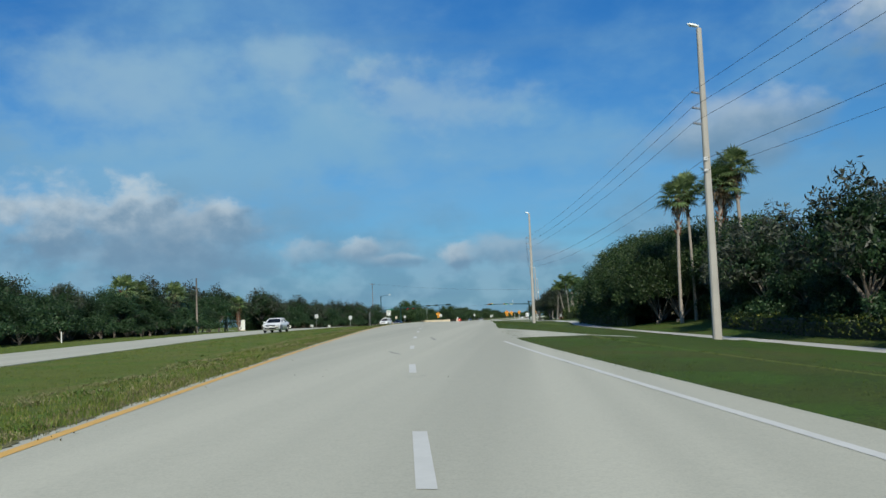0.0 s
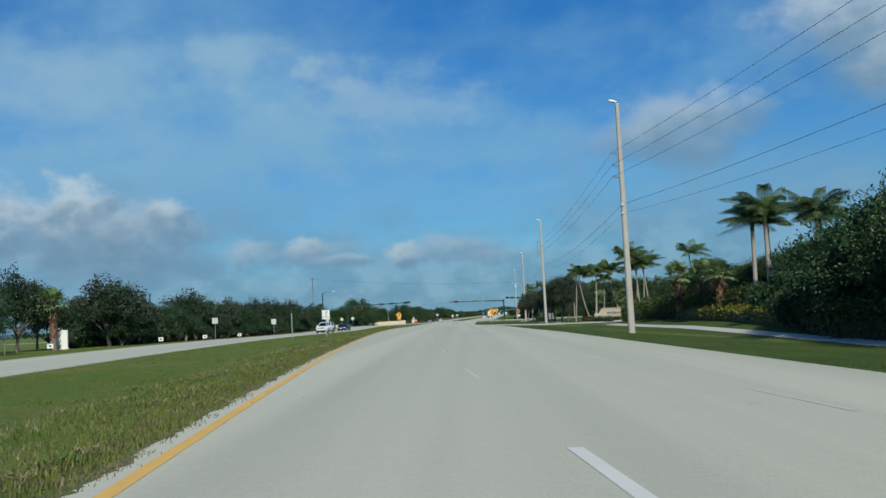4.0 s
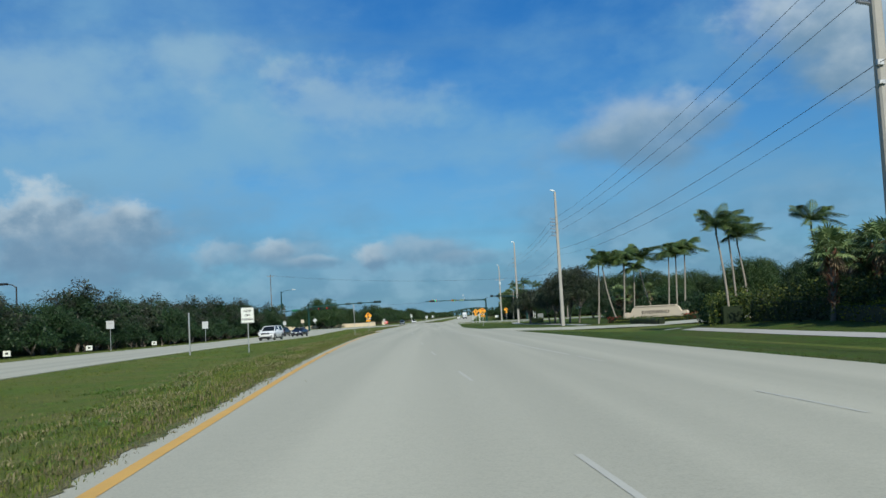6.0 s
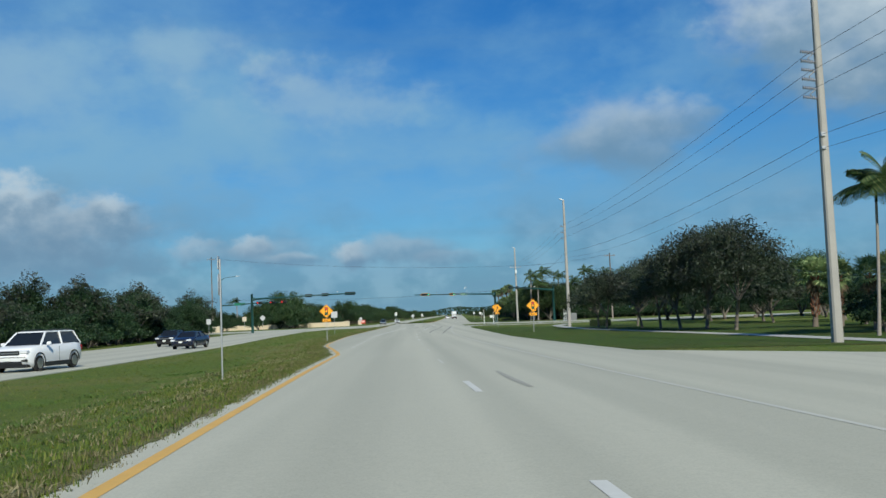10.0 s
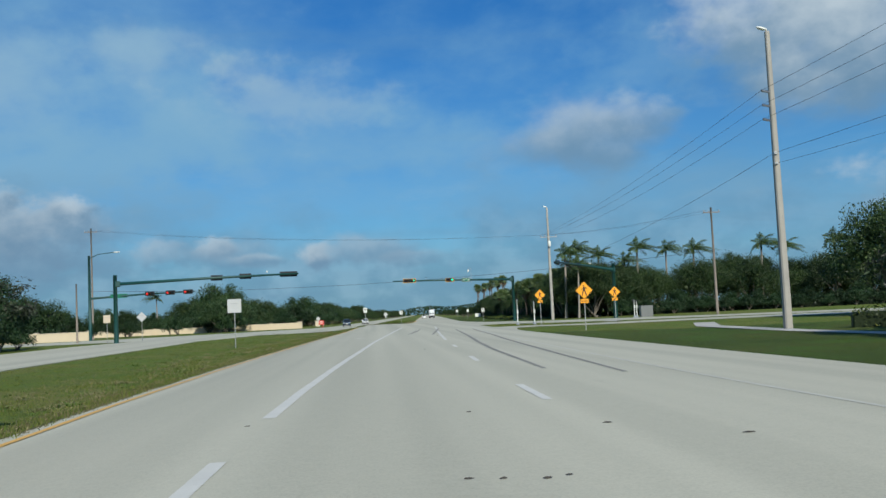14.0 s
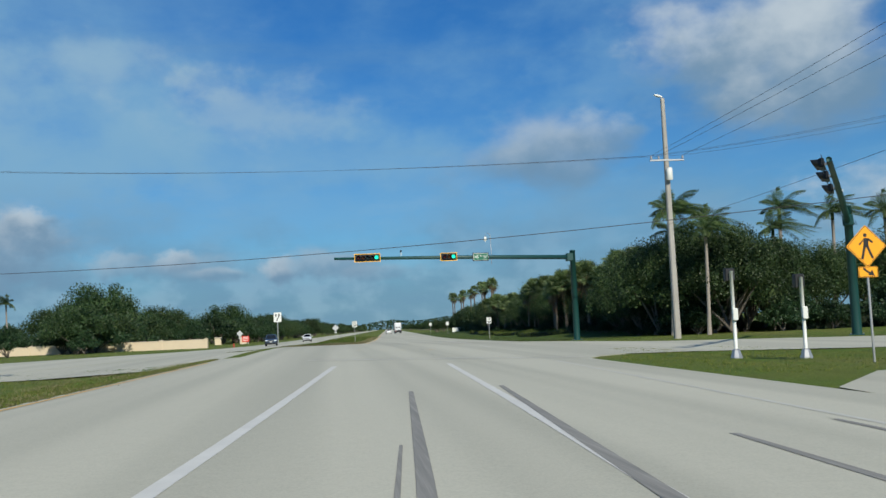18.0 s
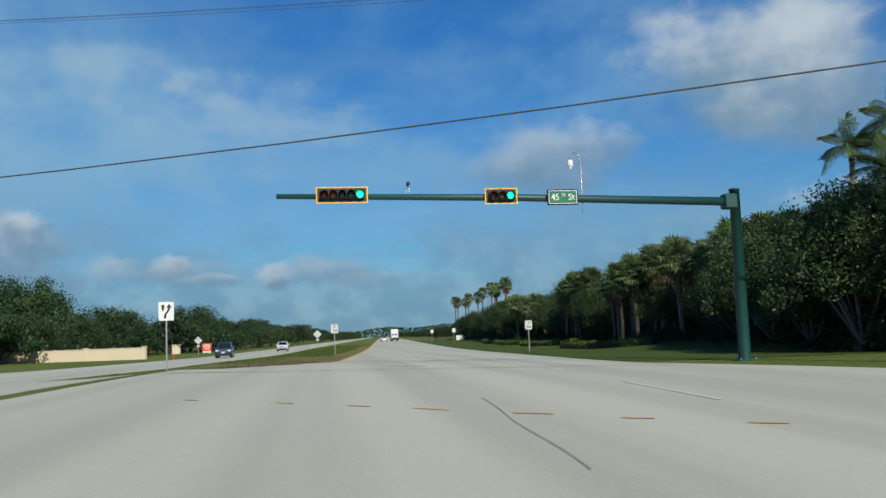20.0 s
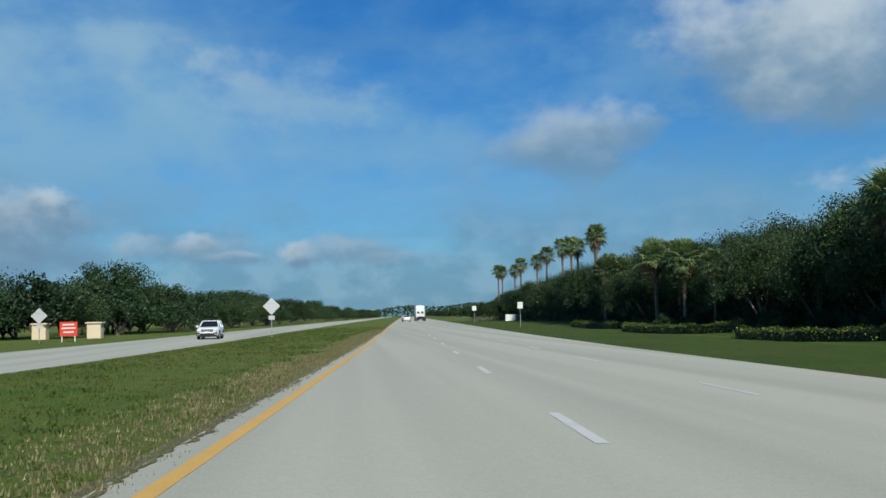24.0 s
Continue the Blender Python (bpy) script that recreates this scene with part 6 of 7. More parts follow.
sign_back(-27.0, 197.0, 2.75, rounded(0.82, 0.82), "plain aluminium back of a square road sign")
sign_back(-7.95, 315.0, 2.3, rounded(0.92, 0.92), "plain aluminium back of a square sign on the median")
sign_back(-1.3, 511.5, 1.45, diamond(0.92), "plain aluminium back of a diamond sign on the median", True)
sign_back(-20.8, 518.0, 1.15, diamond(0.92), "plain aluminium back of a diamond sign beside the lawn", True)
sign_back(-28.9, 326.0, 2.0, rounded(0.7, 0.85), "plain aluminium back of a road sign")
sign_back(-26.5, 366.0, 2.4, diamond(0.86), "pale back of a diamond sign at the junction")
sign_back(-29.5, 362.0, 2.3, rounded(0.8, 0.9), "brownish back of a road sign at the junction", False, M_STONE)
sign_back(24.0, 560.0, 1.5, rounded(0.7, 0.85), "white road sign beside the far bank", False, M_SIGN_WHITE)
sign_back(22.5, 620.0, 1.6, rounded(0.8, 0.9), "white road sign far along the road", False, M_SIGN_WHITE)
# route marker seen edge-on and a bare post on the median
rm = sign_thing("route_marker", -2.4, 201.3, "route marker assembly on the median turned edge-on", "road sign", 97)
post(rm, 3.3)
part("upper_plate", Shape().plate(shift(rounded(0.62, 0.36, 0.03), 3.2), 0.035, 0.045), M_SIGN_BACK, rm)
part("shield_plate", Shape().plate(shift(rounded(0.6, 0.6, 0.2), 2.6), 0.035, 0.045), M_SIGN_BACK, rm)
sp = sign_thing("steel_post", -9.7, 157.0, "thin bare steel post on the median", "post")
post(sp, 2.5, 0.04)
lp = sign_thing("marker_post", -29.0, 72.0, "short white marker post beside the road", "post")
part("stake", Shape().box(-0.05, 0.05, -0.03, 0.03, -0.2, 1.0, 0.01), M_SIGN_WHITE, lp)
gp = thing("leaning_post", (-29.5, 100.0, lz(-29.5, 100)), "thin leaning pale post beside the road", "post")
part("stake", Shape().tube([(0, 0, -0.2), (0.35, 0, 1.6)], 0.035, 6), M_WOODPOLE, gp)
ns = sign_thing("street_name_sign", -31.5, 141.5, "green street name blades on a post", "street sign")
post(ns, 3.0)
part("blade", Shape().box(-0.5, 0.5, -0.02, 0.02, 2.75, 2.95), M_SIGN_GREEN, ns, "green name blade")
part("blade", Shape().box(-0.02, 0.02, -0.45, 0.45, 2.98, 3.18), M_SIGN_GREEN, ns, "green name blade")
wb = thing("notice_board", (-34.0, 160.0, lz(-34.0, 160.0)), "tall white notice board beside the road", "sign")
part("panel", Shape().box(-0.55, 0.55, -0.12, 0.12, 0.0, 2.0, 0.03), M_SIGN_WHITE, wb)
part("plinth", Shape().box(-0.65, 0.65, -0.2, 0.2, -0.2, 0.12, 0.02), M_STONE, wb)
for x, y in ((-32.2, 152.5), (-28.5, 176.0), (-26.6, 189.5), (-27.4, 214.0)):
    lw = thing("lawn_sign", (x, y, lz(x, y)), "small white lawn sign in the verge", "sign", "lawn signs")
    part("panel", Shape().box(-0.3, 0.3, -0.01, 0.01, 0.25, 0.7), M_SIGN_WHITE, lw)
    for q in (-0.22, 0.22):
        part("wire_leg", Shape().tube([(q, 0, -0.1), (q, 0, 0.3)], 0.008, 4), M_GALV, lw)
    part("print_bar", Shape().box(-0.12, 0.12, -0.016, -0.011, 0.4, 0.56), M_SIGN_BLACK, lw)


# ---- traffic signals ----
def signal_head(parent, x, z, sections, tape, facing, lit=None, y=-0.3, name="signal_head"):
    """A level signal head with hoods. facing -1: towards the viewer's road (-y); 1: away."""
    w = 0.36
    L = sections * w
    d = facing
    body = part(name, Shape().box(x - L / 2, x + L / 2, y - 0.1, y + 0.1, z - 0.18, z + 0.18, 0.03), M_BLACK, parent, "black level signal housing")
    yb = y - d * 0.02
    plate = part("backplate", Shape().box(x - L / 2 - 0.13, x + L / 2 + 0.13, yb - 0.006, yb + 0.006, z - 0.31, z + 0.31), M_BLACK if not tape else M_BACKPLATE, body, "yellow-edged backplate" if tape else "black backplate")
    if tape:
        part("backplate_field", Shape().box(x - L / 2 - 0.085, x + L / 2 + 0.085, y + d * 0.012 - 0.004, y + d * 0.012 + 0.004, z - 0.265, z + 0.265), M_BLACK, body)
    for i in range(sections):
        cx = x - L / 2 + w * (i + 0.5)
        yf = y + d * 0.1
        hood = []
        ring = lambda r, yy: [(cx + r * math.cos(t), yy(t), z + r * math.sin(t)) for t in [2 * math.pi * k / 20 for k in range(20)]]
        vis = Shape().loft([ring(0.165, lambda t: yf), ring(0.165, lambda t: yf + d * (0.20 + 0.10 * math.sin(t))), ring(0.155, lambda t: yf + d * (0.20 + 0.10 * math.sin(t))), ring(0.15, lambda t: yf)], False)
        h = part("hood", vis, M_BLACK, body, "", True)
        mat = M_LENS_DARK
        if sections == 5:
            mat = (M_LENS_RED, M_LENS_AMBER, M_LENS_DARK, M_LENS_DARK, M_LENS_DARK)[i]
        elif sections == 3:
            mat = (M_LENS_RED, M_LENS_AMBER, M_LENS_DARK)[i]
        if lit is not None and i == lit:
            mat = M_LENS_GREEN if lit == sections - 1 else M_LENS_STOP
        lens = Shape()
        rs_ = [[(cx + r * math.cos(t), yf + d * b, z + r * math.sin(t)) for t in [2 * math.pi * k / 18 for k in range(18)]] for r, b in ((0.15, 0.005), (0.11, 0.03), (0.05, 0.042))]
        lens.loft(rs_)
        part("lens", lens, mat, body, "", True)
    part("clamp", Shape().box(x - 0.05, x + 0.05, min(y, 0) , max(y, 0), z - 0.05, z + 0.05), M_GALV, body)
    return body


def mast_arm(x, y, tip, arm_z0, arm_z1, top, label, r=0.25):
    """A steel pole with one long arm; its own x runs along the arm."""
    z = lz(x, y)
    dx, dy = tip[0] - x, tip[1] - y
    L = math.hypot(dx, dy)
    ang = math.degrees(math.atan2(dy, dx))
    ob = thing("signal_mast", (x, y, z), label, "traffic signal", "", ang)
    part("mast_pole", Shape().tube([(0, 0, -0.3), (0, 0, 0.02), (0, 0, top - z)], [r * 1.05, r, r * 0.82], 14), M_GREEN_STEEL, ob, smooth=True)
    part("base_flange", Shape().box(-0.42, 0.42, -0.42, 0.42, -0.1, 0.05, 0.02), M_GREEN_STEEL, ob)
    for q in ((-0.33, -0.33), (0.33, -0.33), (0.33, 0.33), (-0.33, 0.33)):
        part("anchor_bolt", Shape().tube([(*q, 0.05), (*q, 0.13)], 0.03, 6), M_GALV, ob)
    part("pole_cap", Shape().tube([(0, 0, top - z), (0, 0, top - z + 0.04), (0, 0, top - z + 0.09)], [r * 0.9, r * 0.9, r * 0.3], 14), M_GREEN_STEEL, ob)
    a0, a1 = arm_z0 - z, arm_z1 - z
    part("arm", Shape().tube([(0.2, 0, a0), (L * 0.5, 0, (a0 + a1) / 2 + 0.06), (L, 0, a1)], [0.19, 0.15, 0.105], 12), M_GREEN_STEEL, ob, smooth=True)
    part("arm_bracket", Shape().box(0.0, 0.55, -0.3, 0.3, a0 - 0.32, a0 + 0.32, 0.04), M_GREEN_STEEL, ob, "bolted arm flange box")
    return ob, L, (lambda d: a0 + (a1 - a0) * d / L + 0.06 * 4 * (d / L) * (1 - d / L))


far_mast, FL, fz = mast_arm(24.35, 402.4, (4.69, 402.0), 6.12, 6.62, 6.62, "dark green signal mast arm over the road with green lights", 0.27)
# along this arm x runs towards the road's left, so facing the viewer means +y of the mast
d5, d3, ds = 24.35 - 7.33, 24.35 - 13.93, 24.35 - 16.56


def head_on(parent, d, z, sections, lit_green=True, tape=True):
    """A head on the far mast: its sections run right to left along the arm."""
    hub = part("signal_head", Shape().box(-0.18 * sections, 0.18 * sections, -0.1, 0.1, -0.18, 0.18, 0.03), M_BLACK, parent, "black level signal housing with yellow-edged backplate")
    hub.matrix_local = Matrix.Translation((d, 0.32, z)) @ Matrix.Rotation(math.pi, 4, "Z")
    L = sections * 0.36
    part("backplate", Shape().box(-L / 2 - 0.15, L / 2 + 0.15, 0.03, 0.042, -0.335, 0.335), M_BACKPLATE, hub, "yellow-edged backplate")
    part("backplate_field", Shape().box(-L / 2 - 0.095, L / 2 + 0.095, 0.014, 0.026, -0.28, 0.28), M_BLACK, hub)
    order = {5: (M_LENS_RED, M_LENS_AMBER, M_LENS_DARK, M_LENS_DARK, M_LENS_GREEN), 3: (M_LENS_RED, M_LENS_AMBER, M_LENS_GREEN)}[sections]
    for i in range(sections):
        cx = -L / 2 + 0.36 * (i + 0.5)
        ts = [2 * math.pi * k / 20 for k in range(20)]
        ring = lambda r, f: [(cx + r * math.cos(t), f(t), r * math.sin(t)) for t in ts]
        depth = lambda t: -0.1 - (0.17 + 0.12 * math.sin(t))
        part("hood", Shape().loft([ring(0.168, lambda t: -0.1), ring(0.168, depth), ring(0.158, depth), ring(0.152, lambda t: -0.1)], False), M_BLACK, hub, "", True)
        part("lens", Shape().loft([ring(0.15, lambda t: -0.105), ring(0.11, lambda t: -0.13), ring(0.05, lambda t: -0.142)]), order[i], hub, "", True)
    part("clamp", Shape().box(-0.06, 0.06, 0.05, 0.32, -0.07, 0.07), M_GALV, hub)


head_on(far_mast, d5, fz(d5) + 0.02, 5)
head_on(far_mast, d3, fz(d3) + 0.02, 3)
ns2 = part("name_sign", Shape().box(-0.66, 0.66, -0.05, 0.05, -0.33, 0.33, 0.02), M_BLACK, far_mast, "framed green street name sign")
ns2.matrix_local = Matrix.Translation((ds, 0.28, fz(ds))) @ Matrix.Rotation(math.pi, 4, "Z")
part("border_plate", Shape().plate(rounded(1.22, 0.56, 0.03), -0.056, -0.052), M_SIGN_WHITE, ns2)
part("green_face", Shape().plate(rounded(1.17, 0.51, 0.03), -0.060, -0.057), M_SIGN_GREEN, ns2)
letters("45", 0.37, M_SIGN_WHITE, ns2, -0.33, -0.064, -0.01, 0.95, 0.006)
letters("Th", 0.21, M_SIGN_WHITE, ns2, 0.03, -0.064, 0.07, 0.95, 0.003)
letters("St", 0.37, M_SIGN_WHITE, ns2, 0.37, -0.064, -0.01, 0.95, 0.006)
dc = 24.35 - 10.06
cm = part("camera_bracket", Shape().tube([(dc - 0.06, 0, fz(dc) + 0.1), (dc - 0.06, 0, fz(dc) + 0.35), (dc, 0, fz(dc) + 0.42), (dc + 0.06, 0, fz(dc) + 0.35), (dc + 0.06, 0, fz(dc) + 0.1)], 0.025, 6), M_SIGN_WHITE, far_mast, "white camera bracket")
part("camera_body", Shape().box(dc - 0.07, dc + 0.07, -0.1, 0.25, fz(dc) + 0.45, fz(dc) + 0.6, 0.03), M_BLACK, cm)
dg = 24.35 - 17.5
goose = [(dg, 0, fz(dg) - 0.6), (dg, 0, fz(dg) + 1.5), (dg + 0.06, 0, fz(dg) + 1.85), (dg + 0.25, 0, fz(dg) + 2.0), (dg + 0.42, 0, fz(dg) + 1.9), (dg + 0.46, 0, fz(dg) + 1.65)]
gn = part("camera_gooseneck", Shape().tube(goose, 0.025, 8), M_GALV, far_mast, "thin bent steel camera pipe", True)
part("dome_camera", Shape().tube([(dg + 0.46, 0, fz(dg) + 1.68), (dg + 0.46, 0, fz(dg) + 1.62), (dg + 0.46, 0, fz(dg) + 1.45), (dg + 0.46, 0, fz(dg) + 1.36), (dg + 0.46, 0, fz(dg) + 1.28)], [0.05, 0.12, 0.14, 0.11, 0.03], 12), M_SIGN_WHITE, gn, "white dome camera", True)

near_mast, NL, nz = mast_arm(-27.0, 356.5, (-7.2, 361.4), 6.05, 6.6, 7.0, "dark green signal mast arm over the oncoming road", 0.26)
for f, n in ((0.54, 3), (0.70, 3), (0.945, 5)):
    d = NL * f
    signal_head(near_mast, d, nz(d), n, False, 1, None, 0.28)
part("camera_body", Shape().box(NL * 0.82 - 0.08, NL * 0.82 + 0.08, -0.15, 0.2, nz(NL * 0.82) + 0.3, nz(NL * 0.82) + 0.5, 0.03), M_SIGN_WHITE, near_mast, "white camera")

lum_pole = thing("street_lamp", (-39.4, 389.0, lz(-39.4, 389)), "tall dark green street lamp at the junction with signal arm", "street lamp")
part("mast_pole", Shape().tube([(0, 0, -0.3), (0, 0, 12.3)], [0.24, 0.17], 12), M_GREEN_STEEL, lum_pole, smooth=True)
part("lamp_arm", Shape().tube([(0, 0, 11.9), (1.2, 0.2, 12.5), (3.6, 0.5, 12.75)], [0.07, 0.06, 0.05], 8), M_GREEN_STEEL, lum_pole)
part("lamp_head", Shape().loft([[(3.4 + t * 0.9, 0.5 + c * w, 12.75 + s * hh) for c, s in ((-1, 0), (-0.6, 1), (0.6, 1), (1, 0), (0.5, -1), (-0.5, -1))] for t, w, hh in ((0, 0.08, 0.05), (0.4, 0.18, 0.1), (1.0, 0.1, 0.05))]), M_SIGN_WHITE, lum_pole, "pale flat lamp head")
part("signal_arm", Shape().tube([(0.1, 0, 6.1), (8, -1.5, 6.35), (15.5, -3.0, 6.4)], [0.17, 0.13, 0.09], 10), M_GREEN_STEEL, lum_pole, smooth=True)
for d, n in ((9.0, 3), (12.0, 3), (14.6, 3)):
    signal_head(lum_pole, d, 6.38, n, False, -1, 0, -0.3 - d * 0.19)
part("name_sign", Shape().box(3.2, 5.6, -0.98, -0.9, 6.0, 6.55), M_SIGN_GREEN, lum_pole, "green street name board")

right_mast, RL, rz_ = mast_arm(35.2, 379.0, (23.4, 360.0), 6.05, 6.5, 6.9, "dark green signal mast arm over the side street", 0.28)
for f, n in ((0.62, 3), (0.8, 3), (0.95, 3)):
    d = RL * f
    signal_head(right_mast, d, rz_(d), n, False, -1, None, -0.3)
part("camera_body", Shape().box(RL * 0.45 - 0.3, RL * 0.45 + 0.3, -0.1, 0.1, rz_(RL * 0.45) + 0.3, rz_(RL * 0.45) + 0.42, 0.03), M_SIGN_WHITE, right_mast, "white camera housing")

for x, y, h in ((17.9, 357.0, 2.9), (19.6, 355.6, 2.6), (36.6, 374.5, 2.4), (37.2, 375.5, 2.2)):
    ob = thing("crossing_post", (x, y, lz(x, y)), "pale steel pedestrian signal post at the corner", "signal post", "pedestrian signal posts")
    part("post", Shape().tube([(0, 0, -0.2), (0, 0, h)], 0.06, 10), M_SIGN_WHITE, ob, smooth=True)
    part("base", Shape().tube([(0, 0, -0.1), (0, 0, 0.05), (0, 0, 0.28), (0, 0, 0.32)], [0.22, 0.2, 0.13, 0.07], 8), M_GALV, ob)
    part("push_button", Shape().box(-0.09, 0.09, -0.16, -0.05, 1.25, 1.65, 0.02), M_SIGN_WHITE, ob, "white push-button sign")
    part("walk_lamp", Shape().box(-0.17, 0.17, 0.06, 0.26, h - 0.35, h + 0.1, 0.03), M_BLACK, ob, "black walk lamp seen from behind")
cab = thing("control_cabinet", (38.8, 376.5, lz(38.8, 376.5)), "grey steel signal control cabinet", "cabinet")
part("body", Shape().box(-0.85, 0.85, -0.4, 0.4, 0.0, 1.55, 0.03), M_CABINET, cab)
part("plinth", Shape().box(-0.95, 0.95, -0.5, 0.5, -0.3, 0.02, 0.02), M_WALKWAY, cab)
part("door", Shape().box(-0.78, -0.02, -0.425, -0.402, 0.1, 1.45, 0.01), M_CABINET, cab)
part("door", Shape().box(0.02, 0.78, -0.425, -0.402, 0.1, 1.45, 0.01), M_CABINET, cab)
pl = thing("parking_lamp", (-36.0, 196.0, lz(-36, 196)), "dark street lamp behind the trees", "street lamp")
part("shaft", Shape().tube([(0, 0, -0.2), (0, 0, 7.0)], [0.1, 0.08], 8), M_BLACK, pl)
part("lamp_arm", Shape().tube([(0, 0, 6.9), (-0.4, 0, 7.2), (-1.0, 0, 7.3)], 0.05, 6), M_BLACK, pl)
part("lamp_head", Shape().box(-2.0, -0.9, -0.25, 0.25, 7.2, 7.42, 0.04), M_BLACK, pl, "dark flat lamp head")


# ---- walls and gates ----
def wall_run(name, pts, height, thick, label, mat, piers=8.0):
    ob = tagged(new(name), label, "wall", "", "structure")
    for (ax, ay), (bx, by) in zip(pts[:-1], pts[1:]):
        L = math.hypot(bx - ax, by - ay)
        n = max(1, int(L / piers))
        ang = math.atan2(by - ay, bx - ax)
        for i in range(n):
            cx, cy = ax + (bx - ax) * (i + 0.5) / n, ay + (by - ay) * (i + 0.5) / n
            m = Matrix.Translation((cx, cy, lz(cx, cy))) @ Matrix.Rotation(ang, 4, "Z")
            part("panel", Shape().box(-L / n / 2 + 0.2, L / n / 2 - 0.2, -thick / 2, thick / 2, -0.4, height, 0.01, m), mat, ob)
            part("coping", Shape().box(-L / n / 2 + 0.2, L / n / 2 - 0.2, -thick / 2 - 0.05, thick / 2 + 0.05, height + 0.003, height + 0.09, 0.015, m), M_STONE, ob)
            m2 = Matrix.Translation((ax + (bx - ax) * (i + 1) / n, ay + (by - ay) * (i + 1) / n, lz(cx, cy))) @ Matrix.Rotation(ang, 4, "Z")
            part("pier", Shape().box(-0.22, 0.22, -0.22, 0.22, -0.4, height + 0.12, 0.01, m2), mat, ob)
            part("pier_cap", Shape().box(-0.28, 0.28, -0.28, 0.28, height + 0.123, height + 0.24, 0.03, m2), M_STONE, ob)
    return ob


wall_run("wall_estate", [(-92, 506), (-21.5, 487)], 1.45, 0.22, "long cream stucco estate wall with piers", M_STUCCO)
wall_run("wall_corner", [(-75, 402), (-41, 394)], 1.3, 0.22, "cream stucco wall beside the junction", M_STUCCO)
for x in (-29, -23.5):
    gp = thing("gate_pier", (x, 540, lz(x, 540)), "cream stone gate pier with cap", "pier", "gate piers")
    part("pier", Shape().box(-0.7, 0.7, -0.6, 0.6, -0.2, 1.5, 0.03), M_STUCCO, gp)
    part("cap", Shape().box(-0.85, 0.85, -0.75, 0.75, 1.503, 1.7, 0.05), M_STONE, gp)
rs_ = thing("red_notice", (-20.6, 524.0, lz(-20.6, 524)), "red and white notice board on two legs", "sign")
part("panel", Shape().box(-0.75, 0.75, -0.03, 0.03, 0.5, 1.75, 0.01), M_SIGN_RED, rs_)
for q in (-0.55, 0.55):
    part("leg", Shape().box(q - 0.04, q + 0.04, -0.03, 0.03, -0.2, 0.5), M_SIGN_WHITE, rs_)
for dz, w in ((1.5, 0.5), (1.2, 0.6), (0.85, 0.45)):
    part("print_bar", Shape().box(-w, w, -0.038, -0.031, dz - 0.06, dz + 0.06), M_SIGN_WHITE, rs_)
hy = thing("fire_hydrant", (-14.4, 471.0, lz(-14.4, 471)), "small red fire hydrant on the verge", "hydrant")
part("barrel", Shape().tube([(0, 0, -0.1), (0, 0, 0.1), (0, 0, 0.12), (0, 0, 0.5), (0, 0, 0.5)], [0.12, 0.12, 0.085, 0.085, 0.11], 10), M_HYDRANT, hy, smooth=True)
part("bonnet", Shape().tube([(0, 0, 0.5), (0, 0, 0.57), (0, 0, 0.61), (0, 0, 0.65)], [0.11, 0.09, 0.05, 0.03], 10), M_HYDRANT, hy, smooth=True)
part("outlet", Shape().tube([(-0.15, 0, 0.36), (0.15, 0, 0.36)], 0.04, 8), M_HYDRANT, hy)

# name wall of the estate entrance
mon = thing("name_wall", (34.2, 217.5, lz(34.2, 217.5)), "curved beige stone estate name wall with dark letters", "entrance wall", "", -38)
edge = [(-4.1, 0), (-4.1, 0.75), (-4.0, 1.0), (-3.7, 1.08), (-3.4, 1.12), (-3.2, 1.45), (-3.0, 1.78), (-2.6, 1.86), (2.6, 1.86), (3.0, 1.78), (3.2, 1.45), (3.4, 1.12), (3.7, 1.08), (4.0, 1.0), (4.1, 0.75), (4.1, 0)]
part("panel", Shape().plate([(x, z - 0.2 if z == 0 else z) for x, z in edge], -0.25, 0.25), M_STONE, mon)
part("coping", Shape().box(-2.75, 2.75, -0.34, 0.34, 1.863, 2.0, 0.03), M_STONE, mon, "moulded coping")
for q in (-3.9, 3.9):
    part("scroll", Shape().tube([(q, -0.3, 0.95), (q, 0.3, 0.95)], 0.3, 14), M_STONE, mon, "carved end scroll")
part("name_panel", Shape().box(-2.35, 2.35, -0.275, -0.253, 0.75, 1.55, 0.008), M_STONE, mon)
letters("RIVERWIND", 0.62, M_BRONZE, mon, 0.0, -0.282, 1.15, 1.12, 0.012)
part("plinth", Shape().box(-4.3, 4.3, -0.45, 0.45, -0.2, 0.22, 0.03), M_STONE, mon)
fw = thing("far_name_wall", (32.9, 639.0, lz(32.9, 639)), "small white entrance wall far along the bank", "entrance wall")
part("panel", Shape().box(-2.2, 2.2, -0.3, 0.3, -0.2, 1.3, 0.04), M_SIGN_WHITE, fw)
part("pier", Shape().box(1.3, 2.3, -0.5, 0.5, -0.2, 2.0, 0.04), M_SIGN_WHITE, fw)


# ---- vehicles ----
def wheel(parent, x, y, r, w):
    t = part("wheel", Shape().tube([(x - w / 2, y, r), (x - w / 2 + 0.03, y, r), (x + w / 2 - 0.03, y, r), (x + w / 2, y, r)], [r * 0.9, r, r, r * 0.9], 20), M_TYRE, parent, "black tyre", True)
    s = -1 if x < 0 else 1
    part("rim", Shape().tube([(x + s * (w / 2 - 0.02), y, r), (x + s * (w / 2 + 0.012), y, r), (x + s * (w / 2 + 0.02), y, r)], [r * 0.66, r * 0.64, r * 0.2], 14), M_RIM, t)


